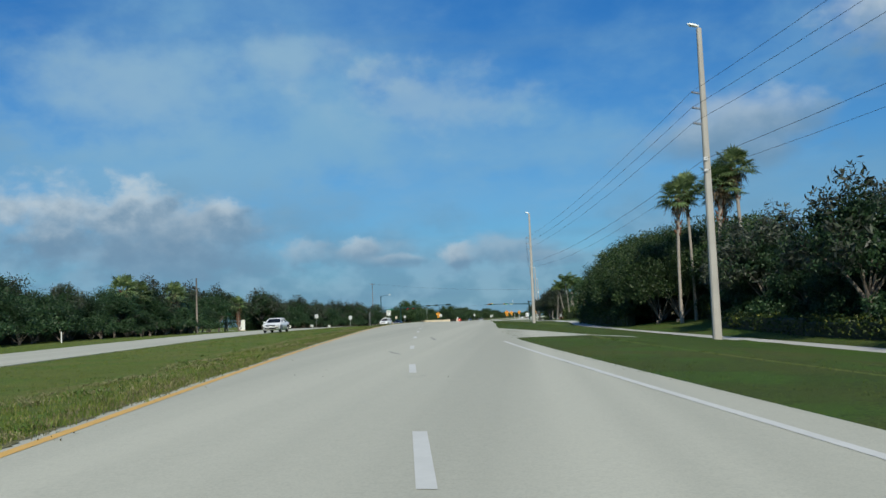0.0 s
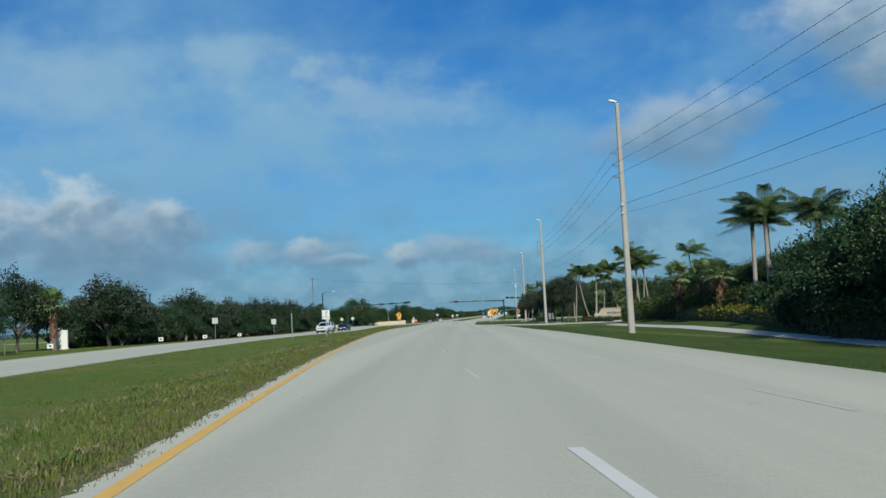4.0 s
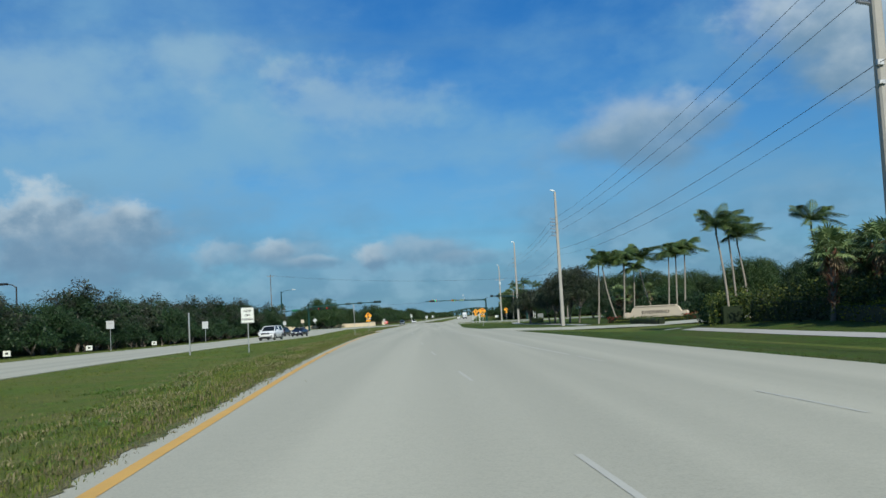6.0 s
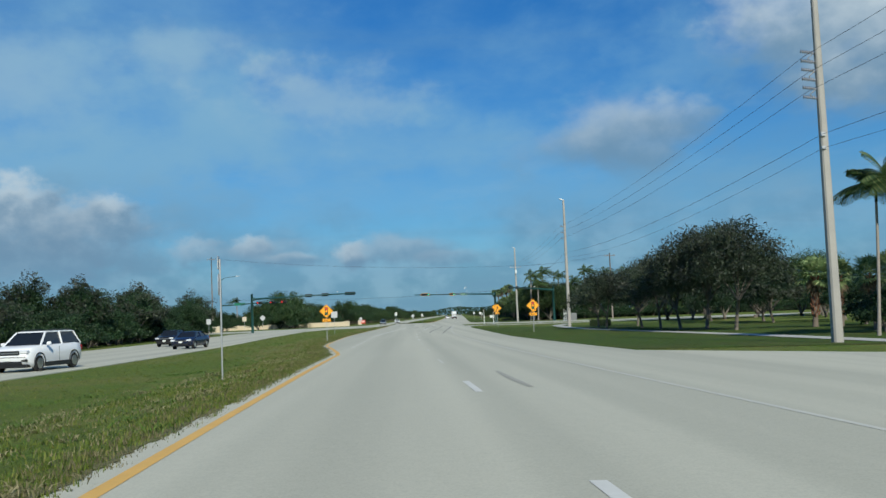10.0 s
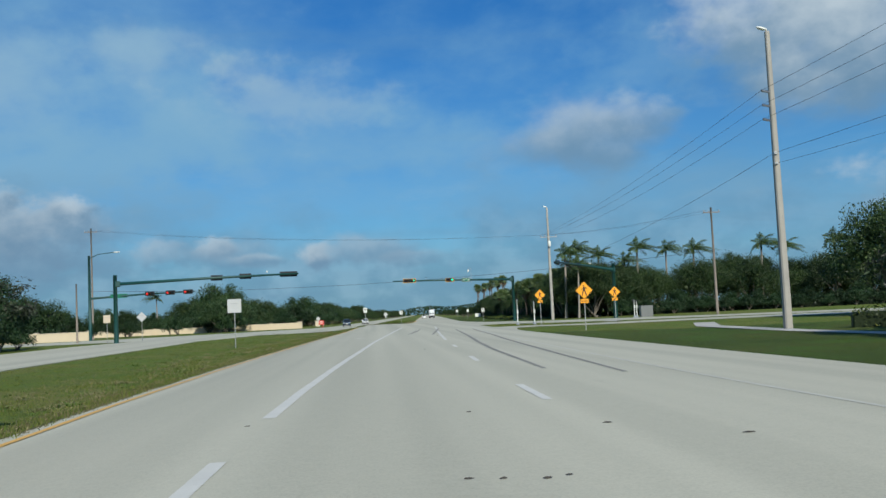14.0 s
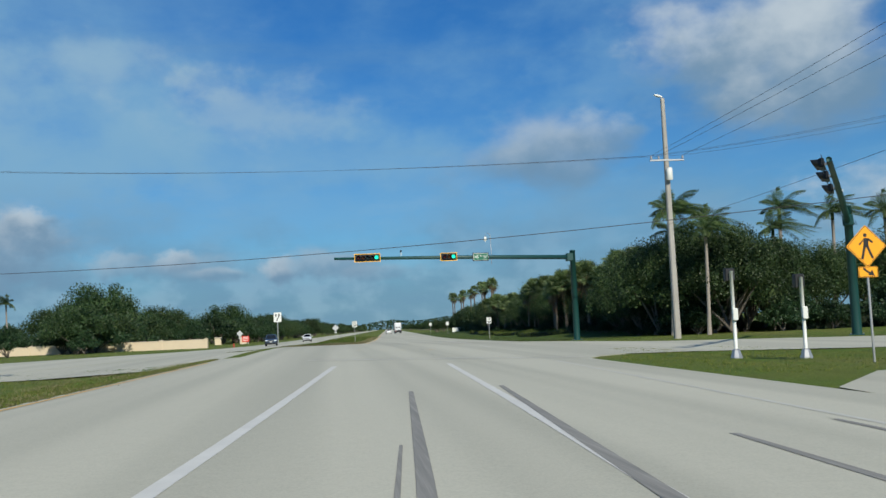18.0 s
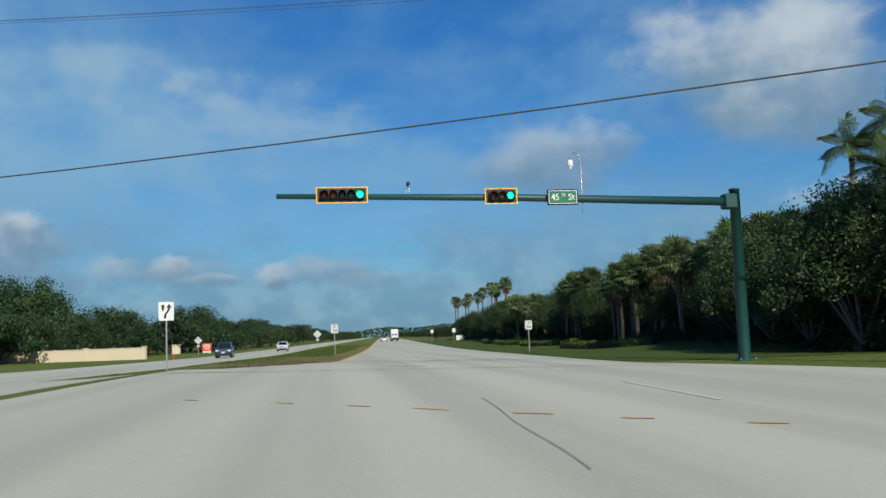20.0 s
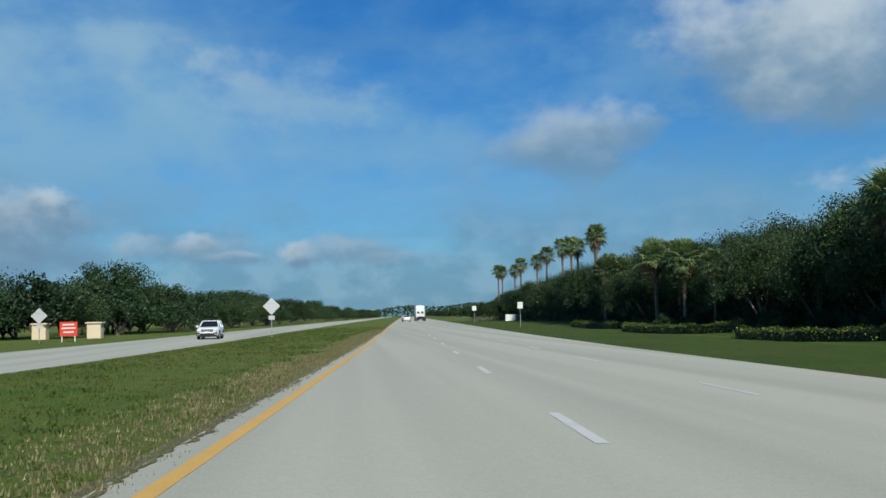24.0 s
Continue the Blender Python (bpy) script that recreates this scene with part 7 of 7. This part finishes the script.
def car(place, turn, paint, label, L, W, H, hood, boot, belt, wr, suv=False, category="car"):
    """A car built along y, nose towards -y."""
    ob = thing("car", place, label, category, "", turn)
    h0 = 0.22
    secs = []
    prof = [(-L / 2, 0.52, 0.74, 0.80), (-L / 2 + 0.12, 0.36, hood - 0.14, 0.90), (-L / 2 + 0.5, h0, hood - 0.02, 0.98), (-L / 2 + 1.15, h0, hood + 0.05, 1.0), (-L * 0.08, h0, belt, 1.0), (L * 0.2, h0, belt + 0.02, 1.0), (L / 2 - 0.7, h0, boot, 0.99), (L / 2 - 0.2, 0.3, boot - 0.03, 0.95), (L / 2, 0.45, boot - 0.22, 0.86)]
    for y, z0, z1, k in prof:
        a = W / 2 * k
        secs.append([(-a * 0.9, y, z0), (a * 0.9, y, z0), (a, y, z0 + 0.18), (a, y, z0 + (z1 - z0) * 0.62), (a * 0.95, y, z1 - 0.04), (a * 0.86, y, z1), (-a * 0.86, y, z1), (-a * 0.95, y, z1 - 0.04), (-a, y, z0 + (z1 - z0) * 0.62), (-a, y, z0 + 0.18)])
    body = part("body", Shape().loft(secs), paint, ob, smooth=True)
    y0, y1 = -L / 2 + 1.15, (L / 2 - 0.16 if suv else L / 2 - 0.75)
    ya, yb = y0 + 0.75, (y1 - 0.32 if suv else y1 - 0.75)
    g = Shape()
    lower = [(-W / 2 * 0.86, y0, belt - 0.02), (W / 2 * 0.86, y0, belt - 0.02), (W / 2 * 0.9, y1, belt - 0.0), (-W / 2 * 0.9, y1, belt - 0.0)]
    upper = [(-W / 2 * 0.66, ya, H - 0.05), (W / 2 * 0.66, ya, H - 0.05), (W / 2 * 0.68, yb, H - 0.07), (-W / 2 * 0.68, yb, H - 0.07)]
    g.loft([lower, upper])
    part("glasshouse", g, M_CARGLASS, ob, "dark tinted windows")
    roof = [[(x * k, y + d, z) for (x, y, z), d in zip([(u[0], u[1], zz) for u in upper], (e, e, -e, -e))] for k, zz, e in ((1.02, H - 0.06, -0.02), (1.0, H - 0.01, 0.05), (0.9, H, 0.2))]
    part("roof", Shape().loft(roof), paint, ob)
    for s in (-1, 1):
        for (ly, uy) in ((y0, ya), (y0 + (y1 - y0) * 0.52, ya + (yb - ya) * 0.48), (y1, yb)):
            part("pillar", Shape().tube([(s * W / 2 * 0.885, ly, belt - 0.02), (s * W / 2 * 0.69, uy, H - 0.05)], 0.045, 5), paint, ob)
        part("mirror", Shape().box(s * (W / 2 + 0.1) - 0.1, s * (W / 2 + 0.1) + 0.1, y0 + 0.28, y0 + 0.4, belt - 0.02, belt + 0.14, 0.03), paint, ob)
        part("headlight", Shape().box(s * W * 0.36 - 0.19, s * W * 0.36 + 0.19, -L / 2 - 0.005, -L / 2 + 0.22, hood - 0.30, hood - 0.14, 0.03), M_HEADLAMP, ob, "clear headlight")
        part("tail_light", Shape().box(s * W * 0.40 - 0.12, s * W * 0.40 + 0.12, L / 2 - 0.2, L / 2 + 0.006, boot - 0.38, boot - 0.14, 0.03), M_TAILLAMP, ob, "red tail light")
        for y in (-L / 2 + 0.9, L / 2 - 0.95):
            wheel(ob, s * (W / 2 - 0.11), y, wr, 0.23)
            arch = [(s * (W / 2 + 0.006), y + (wr + 0.09) * math.cos(t), wr + (wr + 0.09) * math.sin(t)) for t in [math.pi * k / 10 for k in range(11)]]
            part("wheel_arch", Shape().tube(arch, 0.03, 5), M_BLACK, ob)
    part("grille", Shape().box(-W * 0.27, W * 0.27, -L / 2 - 0.012, -L / 2 + 0.06, hood - 0.36, hood - 0.16, 0.02), M_BLACK, ob, "black grille")
    part("lower_intake", Shape().box(-W * 0.32, W * 0.32, -L / 2 - 0.01, -L / 2 + 0.1, 0.34, 0.50, 0.02), M_BLACK, ob)
    part("number_plate", Shape().box(-0.16, 0.16, -L / 2 - 0.02, -L / 2 - 0.008, 0.53, 0.66), M_SIGN_WHITE, ob, "blank white plate")
    part("rear_plate", Shape().box(-0.16, 0.16, L / 2 + 0.004, L / 2 + 0.016, 0.7, 0.85), M_SIGN_WHITE, ob, "blank white plate")
    part("grille_bar", Shape().box(-W * 0.25, W * 0.25, -L / 2 - 0.022, -L / 2 - 0.013, hood - 0.285, hood - 0.235), M_RIM, ob, "bright grille bar")
    for s in (-1, 1):
        part("fog_lamp", Shape().box(s * W * 0.38 - 0.13, s * W * 0.38 + 0.13, -L / 2 - 0.004, -L / 2 + 0.12, 0.48, 0.58, 0.02), M_BLACK, ob)
    if suv:
        part("front_cladding", Shape().box(-W * 0.43, W * 0.43, -L / 2 + 0.004, -L / 2 + 0.4, 0.22, 0.36, 0.03), M_BLACK, ob, "black lower bumper")
        for s in (-1, 1):
            part("sill_cladding", Shape().box(s * W / 2 - 0.02, s * W / 2 + 0.012, -L / 2 + 1.3, L / 2 - 1.35, 0.2, 0.40, 0.01), M_BLACK, ob, "black sill")
            part("door_line", Shape().box(s * W / 2 - 0.01, s * W / 2 + 0.004, 0.12, 0.135, 0.42, belt - 0.1), M_BLACK, ob)
            part("roof_rail", Shape().tube([(s * W * 0.3, ya + 0.1, H + 0.02), (s * W * 0.3, (ya + yb) / 2, H + 0.06), (s * W * 0.3, yb - 0.1, H + 0.02)], 0.02, 5), M_BLACK, ob)
    return ob


def at_road(x, y):
    return (x, y, lz(x, y) + 0.037)


car(at_road(-14.2, 219.2), -8, M_CAR_WHITE, "white three-row SUV on the oncoming road", 4.9, 1.98, 1.78, 1.12, 1.2, 1.16, 0.37, True, "car")
car(at_road(-15.6, 256.0), -7, M_CAR_NAVY, "dark navy sedan on the oncoming road", 4.8, 1.85, 1.45, 0.95, 1.08, 0.98, 0.34)
car(at_road(-11.9, 86.0), 0, M_CAR_WHITE, "white sedan on the oncoming road", 4.6, 1.8, 1.46, 0.95, 1.08, 0.98, 0.33)
car(at_road(-8.8, 471.0), 2, M_CAR_BLUE, "blue-grey crossover on the oncoming road", 4.6, 1.82, 1.7, 1.02, 1.15, 1.08, 0.36, True)
car(at_road(-7.6, 520.0), 1, M_CAR_WHITE, "white hatchback on the oncoming road", 4.4, 1.8, 1.55, 0.98, 1.1, 1.0, 0.33, True)
car(at_road(-20.6, 270.0), -6, M_CAR_BLACK, "black pickup-like car at the turn lane", 4.9, 1.9, 1.6, 1.05, 1.1, 1.05, 0.37)
car(at_road(9.2, 655.0), 180, M_CAR_WHITE, "white sedan driving ahead", 4.6, 1.8, 1.48, 0.95, 1.08, 0.98, 0.33)
truck = thing("tractor_truck", (*at_road(12.7, 668.0),), "pale grey tractor truck with sleeper cab driving ahead", "truck")
sleeper = part("sleeper_cab", Shape().loft([[(-a, y, z) if k == 0 else (a, y, z) if k == 1 else (a, y + d, z) if k == 2 else (-a, y + d, z) for k in range(4)] for a, y, d, z in ((1.2, -0.6, 3.4, 1.1), (1.25, -0.6, 3.4, 2.6), (1.22, -0.55, 3.2, 3.4), (1.05, -0.35, 2.7, 3.85))]), M_TRUCK, truck, "pale grey sleeper cab")
for q in (-0.5, 0.5):
    part("rear_window", Shape().box(q - 0.28, q + 0.28, -0.63, -0.602, 1.9, 2.35, 0.01), M_CARGLASS, sleeper, "small dark rear window")
part("bonnet", Shape().box(-1.0, 1.0, 2.8, 4.9, 0.7, 1.9, 0.15), M_TRUCK, truck)
part("chassis", Shape().box(-0.5, 0.5, -3.3, 4.6, 0.65, 1.0, 0.03), M_BLACK, truck)
part("fifth_wheel", Shape().box(-0.6, 0.6, -2.6, -1.4, 1.0, 1.18, 0.03), M_BLACK, truck)
part("rear_bumper", Shape().box(-1.15, 1.15, -3.55, -3.4, 0.45, 0.62, 0.02), M_BLACK, truck)
for q in (-1.12, 1.12):
    part("exhaust_stack", Shape().tube([(q, -0.75, 1.0), (q, -0.75, 3.9)], 0.07, 8), M_GALV, truck)
part("mudflap", Shape().box(-1.1, -0.5, -3.1, -3.06, 0.25, 1.0), M_BLACK, truck)
part("mudflap", Shape().box(0.5, 1.1, -3.1, -3.06, 0.25, 1.0), M_BLACK, truck)
for s in (-1, 1):
    part("tail_light", Shape().box(s * 1.0 - 0.1, s * 1.0 + 0.1, -3.56, -3.44, 0.75, 0.95, 0.01), M_TAILLAMP, truck, "red tail light")
    for y in (-2.2, 4.0):
        wheel(truck, s * 0.98, y, 0.48, 0.28)

# ---- marks and litter on the road ----
def skid(pts, width, label, mat=None):
    s = Shape()
    vs = []
    n = 24
    for i in range(n):
        t = i / (n - 1)
        q = t * (len(pts) - 1)
        k = min(int(q), len(pts) - 2)
        x, y = [pts[k][a] + (pts[k + 1][a] - pts[k][a]) * (q - k) for a in (0, 1)]
        w = width * (0.35 + 0.65 * math.sin(math.pi * min(1, 0.12 + t * 0.8)))
        for e in (-w / 2, w / 2):
            vs.append((x + e, y, lz(x + e, y) + 0.0405))
    s.add(vs, [(2 * i, 2 * i + 1, 2 * i + 3, 2 * i + 2) for i in range(n - 1)])
    return part("skid_mark", s, mat or M_RUBBER_MARK, skids, label)


skids = tagged(new("skid_marking"), "dark curved tyre marks on the pale road", "road marking", "", "structure")
for pts, w in (([(5.2, 272), (5.7, 285), (6.3, 295), (7.2, 308), (8.4, 328), (8.9, 337)], 0.2), ([(6.5, 270), (7.4, 286), (8.1, 298), (9.0, 311), (9.9, 328), (10.6, 338)], 0.2),
               ([(4.12, 319.5), (4.45, 323.5), (4.85, 328), (5.4, 335), (6.1, 345)], 0.17), ([(3.78, 316), (4.1, 321), (4.75, 329.5), (5.35, 337)], 0.07), ([(5.4, 315.4), (5.7, 318.5), (6.25, 325), (7.0, 334), (8.0, 346)], 0.2),
               ([(4.79, 192.7), (4.76, 195.5), (4.81, 198.5)], 0.16), ([(4.66, 30.5), (4.6, 33), (4.5, 35.5)], 0.16), ([(3.41, 17.73), (3.20, 18.84), (3.03, 19.96)], 0.14)):
    skid(pts, w, "tyre mark", M_RUBBER_FAINT if pts[0][1] < 250 else None)
seams = tagged(new("seam_marking"), "dark tar seams and one thin dark line across the road", "road marking", "", "structure")
# first entry: a thin dark line straight across the lanes past the mast arm
for a, b, w in (((7.1, 408.0), (18.8, 407.2), 0.05), ((9.6, 381.2), (9.05, 372.0), 0.014), ((9.0, 369.5), (8.3, 360.5), 0.012)):
    s = Shape()
    vs = []
    for i in range(20):
        t = i / 19
        x, y = a[0] + (b[0] - a[0]) * t + 0.03 * math.sin(9 * t), a[1] + (b[1] - a[1]) * t + 0.04 * math.sin(13 * t)
        vs += [(x - (w / 2 if abs(b[1] - a[1]) > abs(b[0] - a[0]) else 0), y - w / 2, lz(x, y) + 0.0415), (x + (w / 2 if abs(b[1] - a[1]) > abs(b[0] - a[0]) else 0), y + w / 2, lz(x, y) + 0.0415)]
    s.add(vs, [(2 * i, 2 * i + 2, 2 * i + 3, 2 * i + 1) for i in range(19)])
    part("seam", s, M_SEAM, seams)


stain = Shape()
rim = [(9.7 + 1.5 * math.cos(a) * (1 + 0.15 * math.sin(3 * a)), 401.6 + 2.0 * math.sin(a) * (1 + 0.2 * math.cos(2 * a))) for a in [2 * math.pi * k / 28 for k in range(28)]]
stain.add([(x, y, lz(x, y) + 0.0405) for x, y in rim], [tuple(range(28))])
part("stain", stain, M_STAIN, seams, "faint rust-brown stain")


def scrap(x, y, r, seed):
    r *= 0.36
    rs = np.random.RandomState(seed)
    ring0 = [(x + r * (0.6 + 0.6 * rs.rand()) * math.cos(t), y + 0.4 * r * (0.6 + 0.6 * rs.rand()) * math.sin(t), lz(x, y) + 0.04) for t in [2 * math.pi * k / 9 for k in range(9)]]
    ring1 = [(x + (p[0] - x) * 0.6, y + (p[1] - y) * 0.6, p[2] + 0.004 + 0.008 * rs.rand()) for p in ring0]
    solo("tyre_scrap", Shape().loft([ring0, ring1]), M_DEBRIS, "torn black rubber scrap on the road", "litter", "", "rubber scraps")


for i, (x, y, r) in enumerate(((3.9, 261.3, 0.17), (5.0, 260.1, 0.22), (2.05, 258.1, 0.13), (2.3, 258.05, 0.11), (2.62, 258.0, 0.12), (2.8, 258.1, 0.1), (2.55, 262.9, 0.12), (-0.1, 262.2, 0.1), (1.4, 9.2, 0.04), (1.9, 10.6, 0.04), (2.0, 8.7, 0.05), (4.4, 8.2, 0.04), (5.2, 92.3, 0.05), (1.2, 146.5, 0.05), (3.0, 178.5, 0.05), (3.6, 178.7, 0.05), (2.2, 242, 0.05), (1.0, 243.5, 0.06), (3.3, 286.5, 0.06), (5.5, 311.5, 0.08), (6.1, 312.2, 0.06), (8.2, 433.6, 0.05), (8.9, 433.4, 0.05))):
    scrap(x, y, r, 100 + i)

# ---- grass ----
def blades(n, x_of, y0, y1, hi, mat, label, seed, wide=0.012, power=1.0, lift=0.0):
    """Tufts of grass blades as one stand: x_of gives the inner and outer x at y."""
    rs = np.random.RandomState(seed)
    tufts = n // 7
    ty = rs.uniform(y0, y1, tufts)
    ab = np.array([x_of(v) for v in ty])
    tx = ab[:, 0] + (ab[:, 1] - ab[:, 0]) * rs.rand(tufts) ** power
    k = rs.randint(0, tufts, n)
    patch = 0.55 + 0.65 * (0.5 + 0.5 * np.sin(tx * 1.3 + 0.8 * np.sin(ty * 0.37)) * np.sin(ty * 0.23 + 1.7))
    x, y = tx[k] + rs.normal(0, 0.07, n), ty[k] + rs.normal(0, 0.07, n)
    z = land(x, y) + lift
    h = hi * patch[k] * rs.uniform(0.4, 1.25, n)
    a = rs.uniform(0, 6.283, n)
    w = wide * rs.uniform(0.7, 1.6, n)
    lean = h[:, None] * rs.uniform(0.1, 0.8, (n, 1)) * np.stack([np.cos(a + 1.2), np.sin(a + 1.2)], 1)
    dx, dy = np.cos(a) * w, np.sin(a) * w
    v = np.stack([np.stack([x - dx, y - dy, z - 0.01], 1), np.stack([x + dx, y + dy, z - 0.01], 1), np.stack([x + lean[:, 0], y + lean[:, 1], z + h], 1)], 1)
    return tagged(new("grass", quads("grass", v, mat, 3)), label, "grass", "", "stuff")


blades(140000, lambda y: (own_left(y) + 0.06, own_left(y) - 3.2), -2, 372, 0.075, M_BLADE, "green roadside grass with dry tips", 201, 0.010, 1.4)
blades(60000, lambda y: (own_left(y) - 2.5, near_x(y) - 0.1), -2, 372, 0.055, M_BLADE, "green median grass", 202, 0.013)
blades(34000, lambda y: (own_left(y) - 0.4, own_left(y) - 4.5), -2, 372, 0.085, M_STRAW, "tall dry grass stalks", 203, 0.007, 1.2)
blades(90000, lambda y: (own_left(y) + 0.06, near_x(y) - 0.1), 407, 560, 0.055, M_BLADE, "green median grass past the junction", 204, 0.012)
blades(30000, lambda y: (own_left(y) - 0.3, own_left(y) - 4.2), 406, 432, 0.08, M_STRAW, "dry straw-coloured grass on the median's end", 205, 0.009, 1.1)
blades(16000, lambda y: (own_left(y) + 0.06, own_left(y) - 1.6), 430, 520, 0.07, M_STRAW, "dry straw-coloured grass on the median", 213, 0.009, 1.2)
blades(45000, lambda y: (right_x(y) - 0.15, right_x(y) + 6), 0, 178, 0.05, M_LAWN_BLADE, "mown green verge grass", 206, 0.012, 1.3)
blades(35000, lambda y: (right_x(y) - 0.12, right_x(y) + 8), 212, 318, 0.05, M_LAWN_BLADE, "mown green verge grass", 207, 0.012, 1.3)
blades(35000, lambda y: (right_x(y) - 0.12, right_x(y) + 8), 405, 540, 0.05, M_LAWN_BLADE, "mown green verge grass", 208, 0.012, 1.3)
blades(12000, lambda y: (12.4 + 0.25 * max(0, y - 350), 24), 348, 372, 0.05, M_BLADE, "mown green island grass", 209, 0.012, 1.0)


def weeds(n, x_of, y0, y1, hi, mat, label, seed):
    """Loose clumps of broad blades standing above the turf."""
    rs = np.random.RandomState(seed)
    cy = rs.uniform(y0, y1, n)
    ab = np.array([x_of(v) for v in cy])
    cx = ab[:, 0] + (ab[:, 1] - ab[:, 0]) * rs.rand(n)
    k = np.repeat(np.arange(n), 60)
    m = len(k)
    r = rs.gamma(2.0, 0.14, m) * rs.uniform(0.6, 1.6, n)[k]
    a = rs.uniform(0, 6.283, m)
    x, y = cx[k] + r * np.cos(a), cy[k] + 1.5 * r * np.sin(a)
    h = hi * rs.uniform(0.5, 1.2, m) * rs.uniform(0.6, 1.3, n)[k]
    b = rs.uniform(0, 6.283, m)
    z = land(x, y)
    out = np.stack([np.cos(b), np.sin(b), 0 * b], 1)
    side = np.stack([-np.sin(b), np.cos(b), 0 * b], 1) * 0.009
    foot = np.stack([x, y, z], 1)
    mid = foot + out * h[:, None] * 0.7 + np.stack([0 * h, 0 * h, h * 0.7], 1)
    tip = foot + out * h[:, None] * 1.6 + np.stack([0 * h, 0 * h, h * 0.8], 1)
    v = np.stack([foot, mid - side, tip, mid + side], 1)
    return tagged(new("weeds", quads("weeds", v, mat)), label, "grass", "", "stuff")


weeds(420, lambda y: (own_left(y) - 0.3, own_left(y) - 5.5), -4, 372, 0.10, M_WEED, "lush green grass clumps on the median", 301)
weeds(520, lambda y: (own_left(y) - 0.2, own_left(y) - 3.6), -4, 372, 0.10, M_STRAW, "dry grass clumps along the road's edge", 302)
weeds(330, lambda y: (own_left(y) - 1.2, own_left(y) - 6.5), 410, 540, 0.09, M_WEED, "lush green grass clumps on the median", 303)
weeds(200, lambda y: (own_left(y) - 0.2, own_left(y) - 4.0), 405, 432, 0.09, M_STRAW, "dry grass clumps along the road's edge", 304)

blades(60000, lambda y: (own_left(y) + 0.16, own_left(y) - 0.9), -4, 372, 0.07, M_STRAW, "short dry grass along the road's edge", 210, 0.008, 1.3, 0.02)
blades(50000, lambda y: (own_left(y) + 0.12, own_left(y) - 1.1), -4, 372, 0.08, M_BLADE, "short green grass along the road's edge", 211, 0.009, 1.3, 0.02)
blades(24000, lambda y: (own_left(y) + 0.16, own_left(y) - 1.2), 405, 540, 0.07, M_STRAW, "short dry grass along the road's edge", 212, 0.008, 1.2, 0.02)

# ---- the road's bend ----
def swung(me, ends=None):
    """Moves a mesh that is built in place sideways with the bend; a taut cable stays straight between its ends."""
    n = len(me.vertices)
    co = np.empty(3 * n, dtype=np.float32)
    me.vertices.foreach_get("co", co)
    co = co.reshape(-1, 3)
    if ends:
        lo, hi = float(co[:, 1].min()), float(co[:, 1].max())
        co[:, 0] += np.interp(co[:, 1], [lo, hi], [float(bend(lo)), float(bend(hi))])
    else:
        co[:, 0] += bend(co[:, 1])
    me.vertices.foreach_set("co", co.ravel())
    me.update()


for ob in [o for o in scene.objects if o.parent is None and o.type in ("MESH", "EMPTY")]:
    if ob.location.length > 1e-6:
        ob.location.x += float(bend(ob.location.y))
    else:
        for me in {o.data for o in (ob, *ob.children_recursive) if o.data}:
            swung(me, ob.name.startswith("cable"))
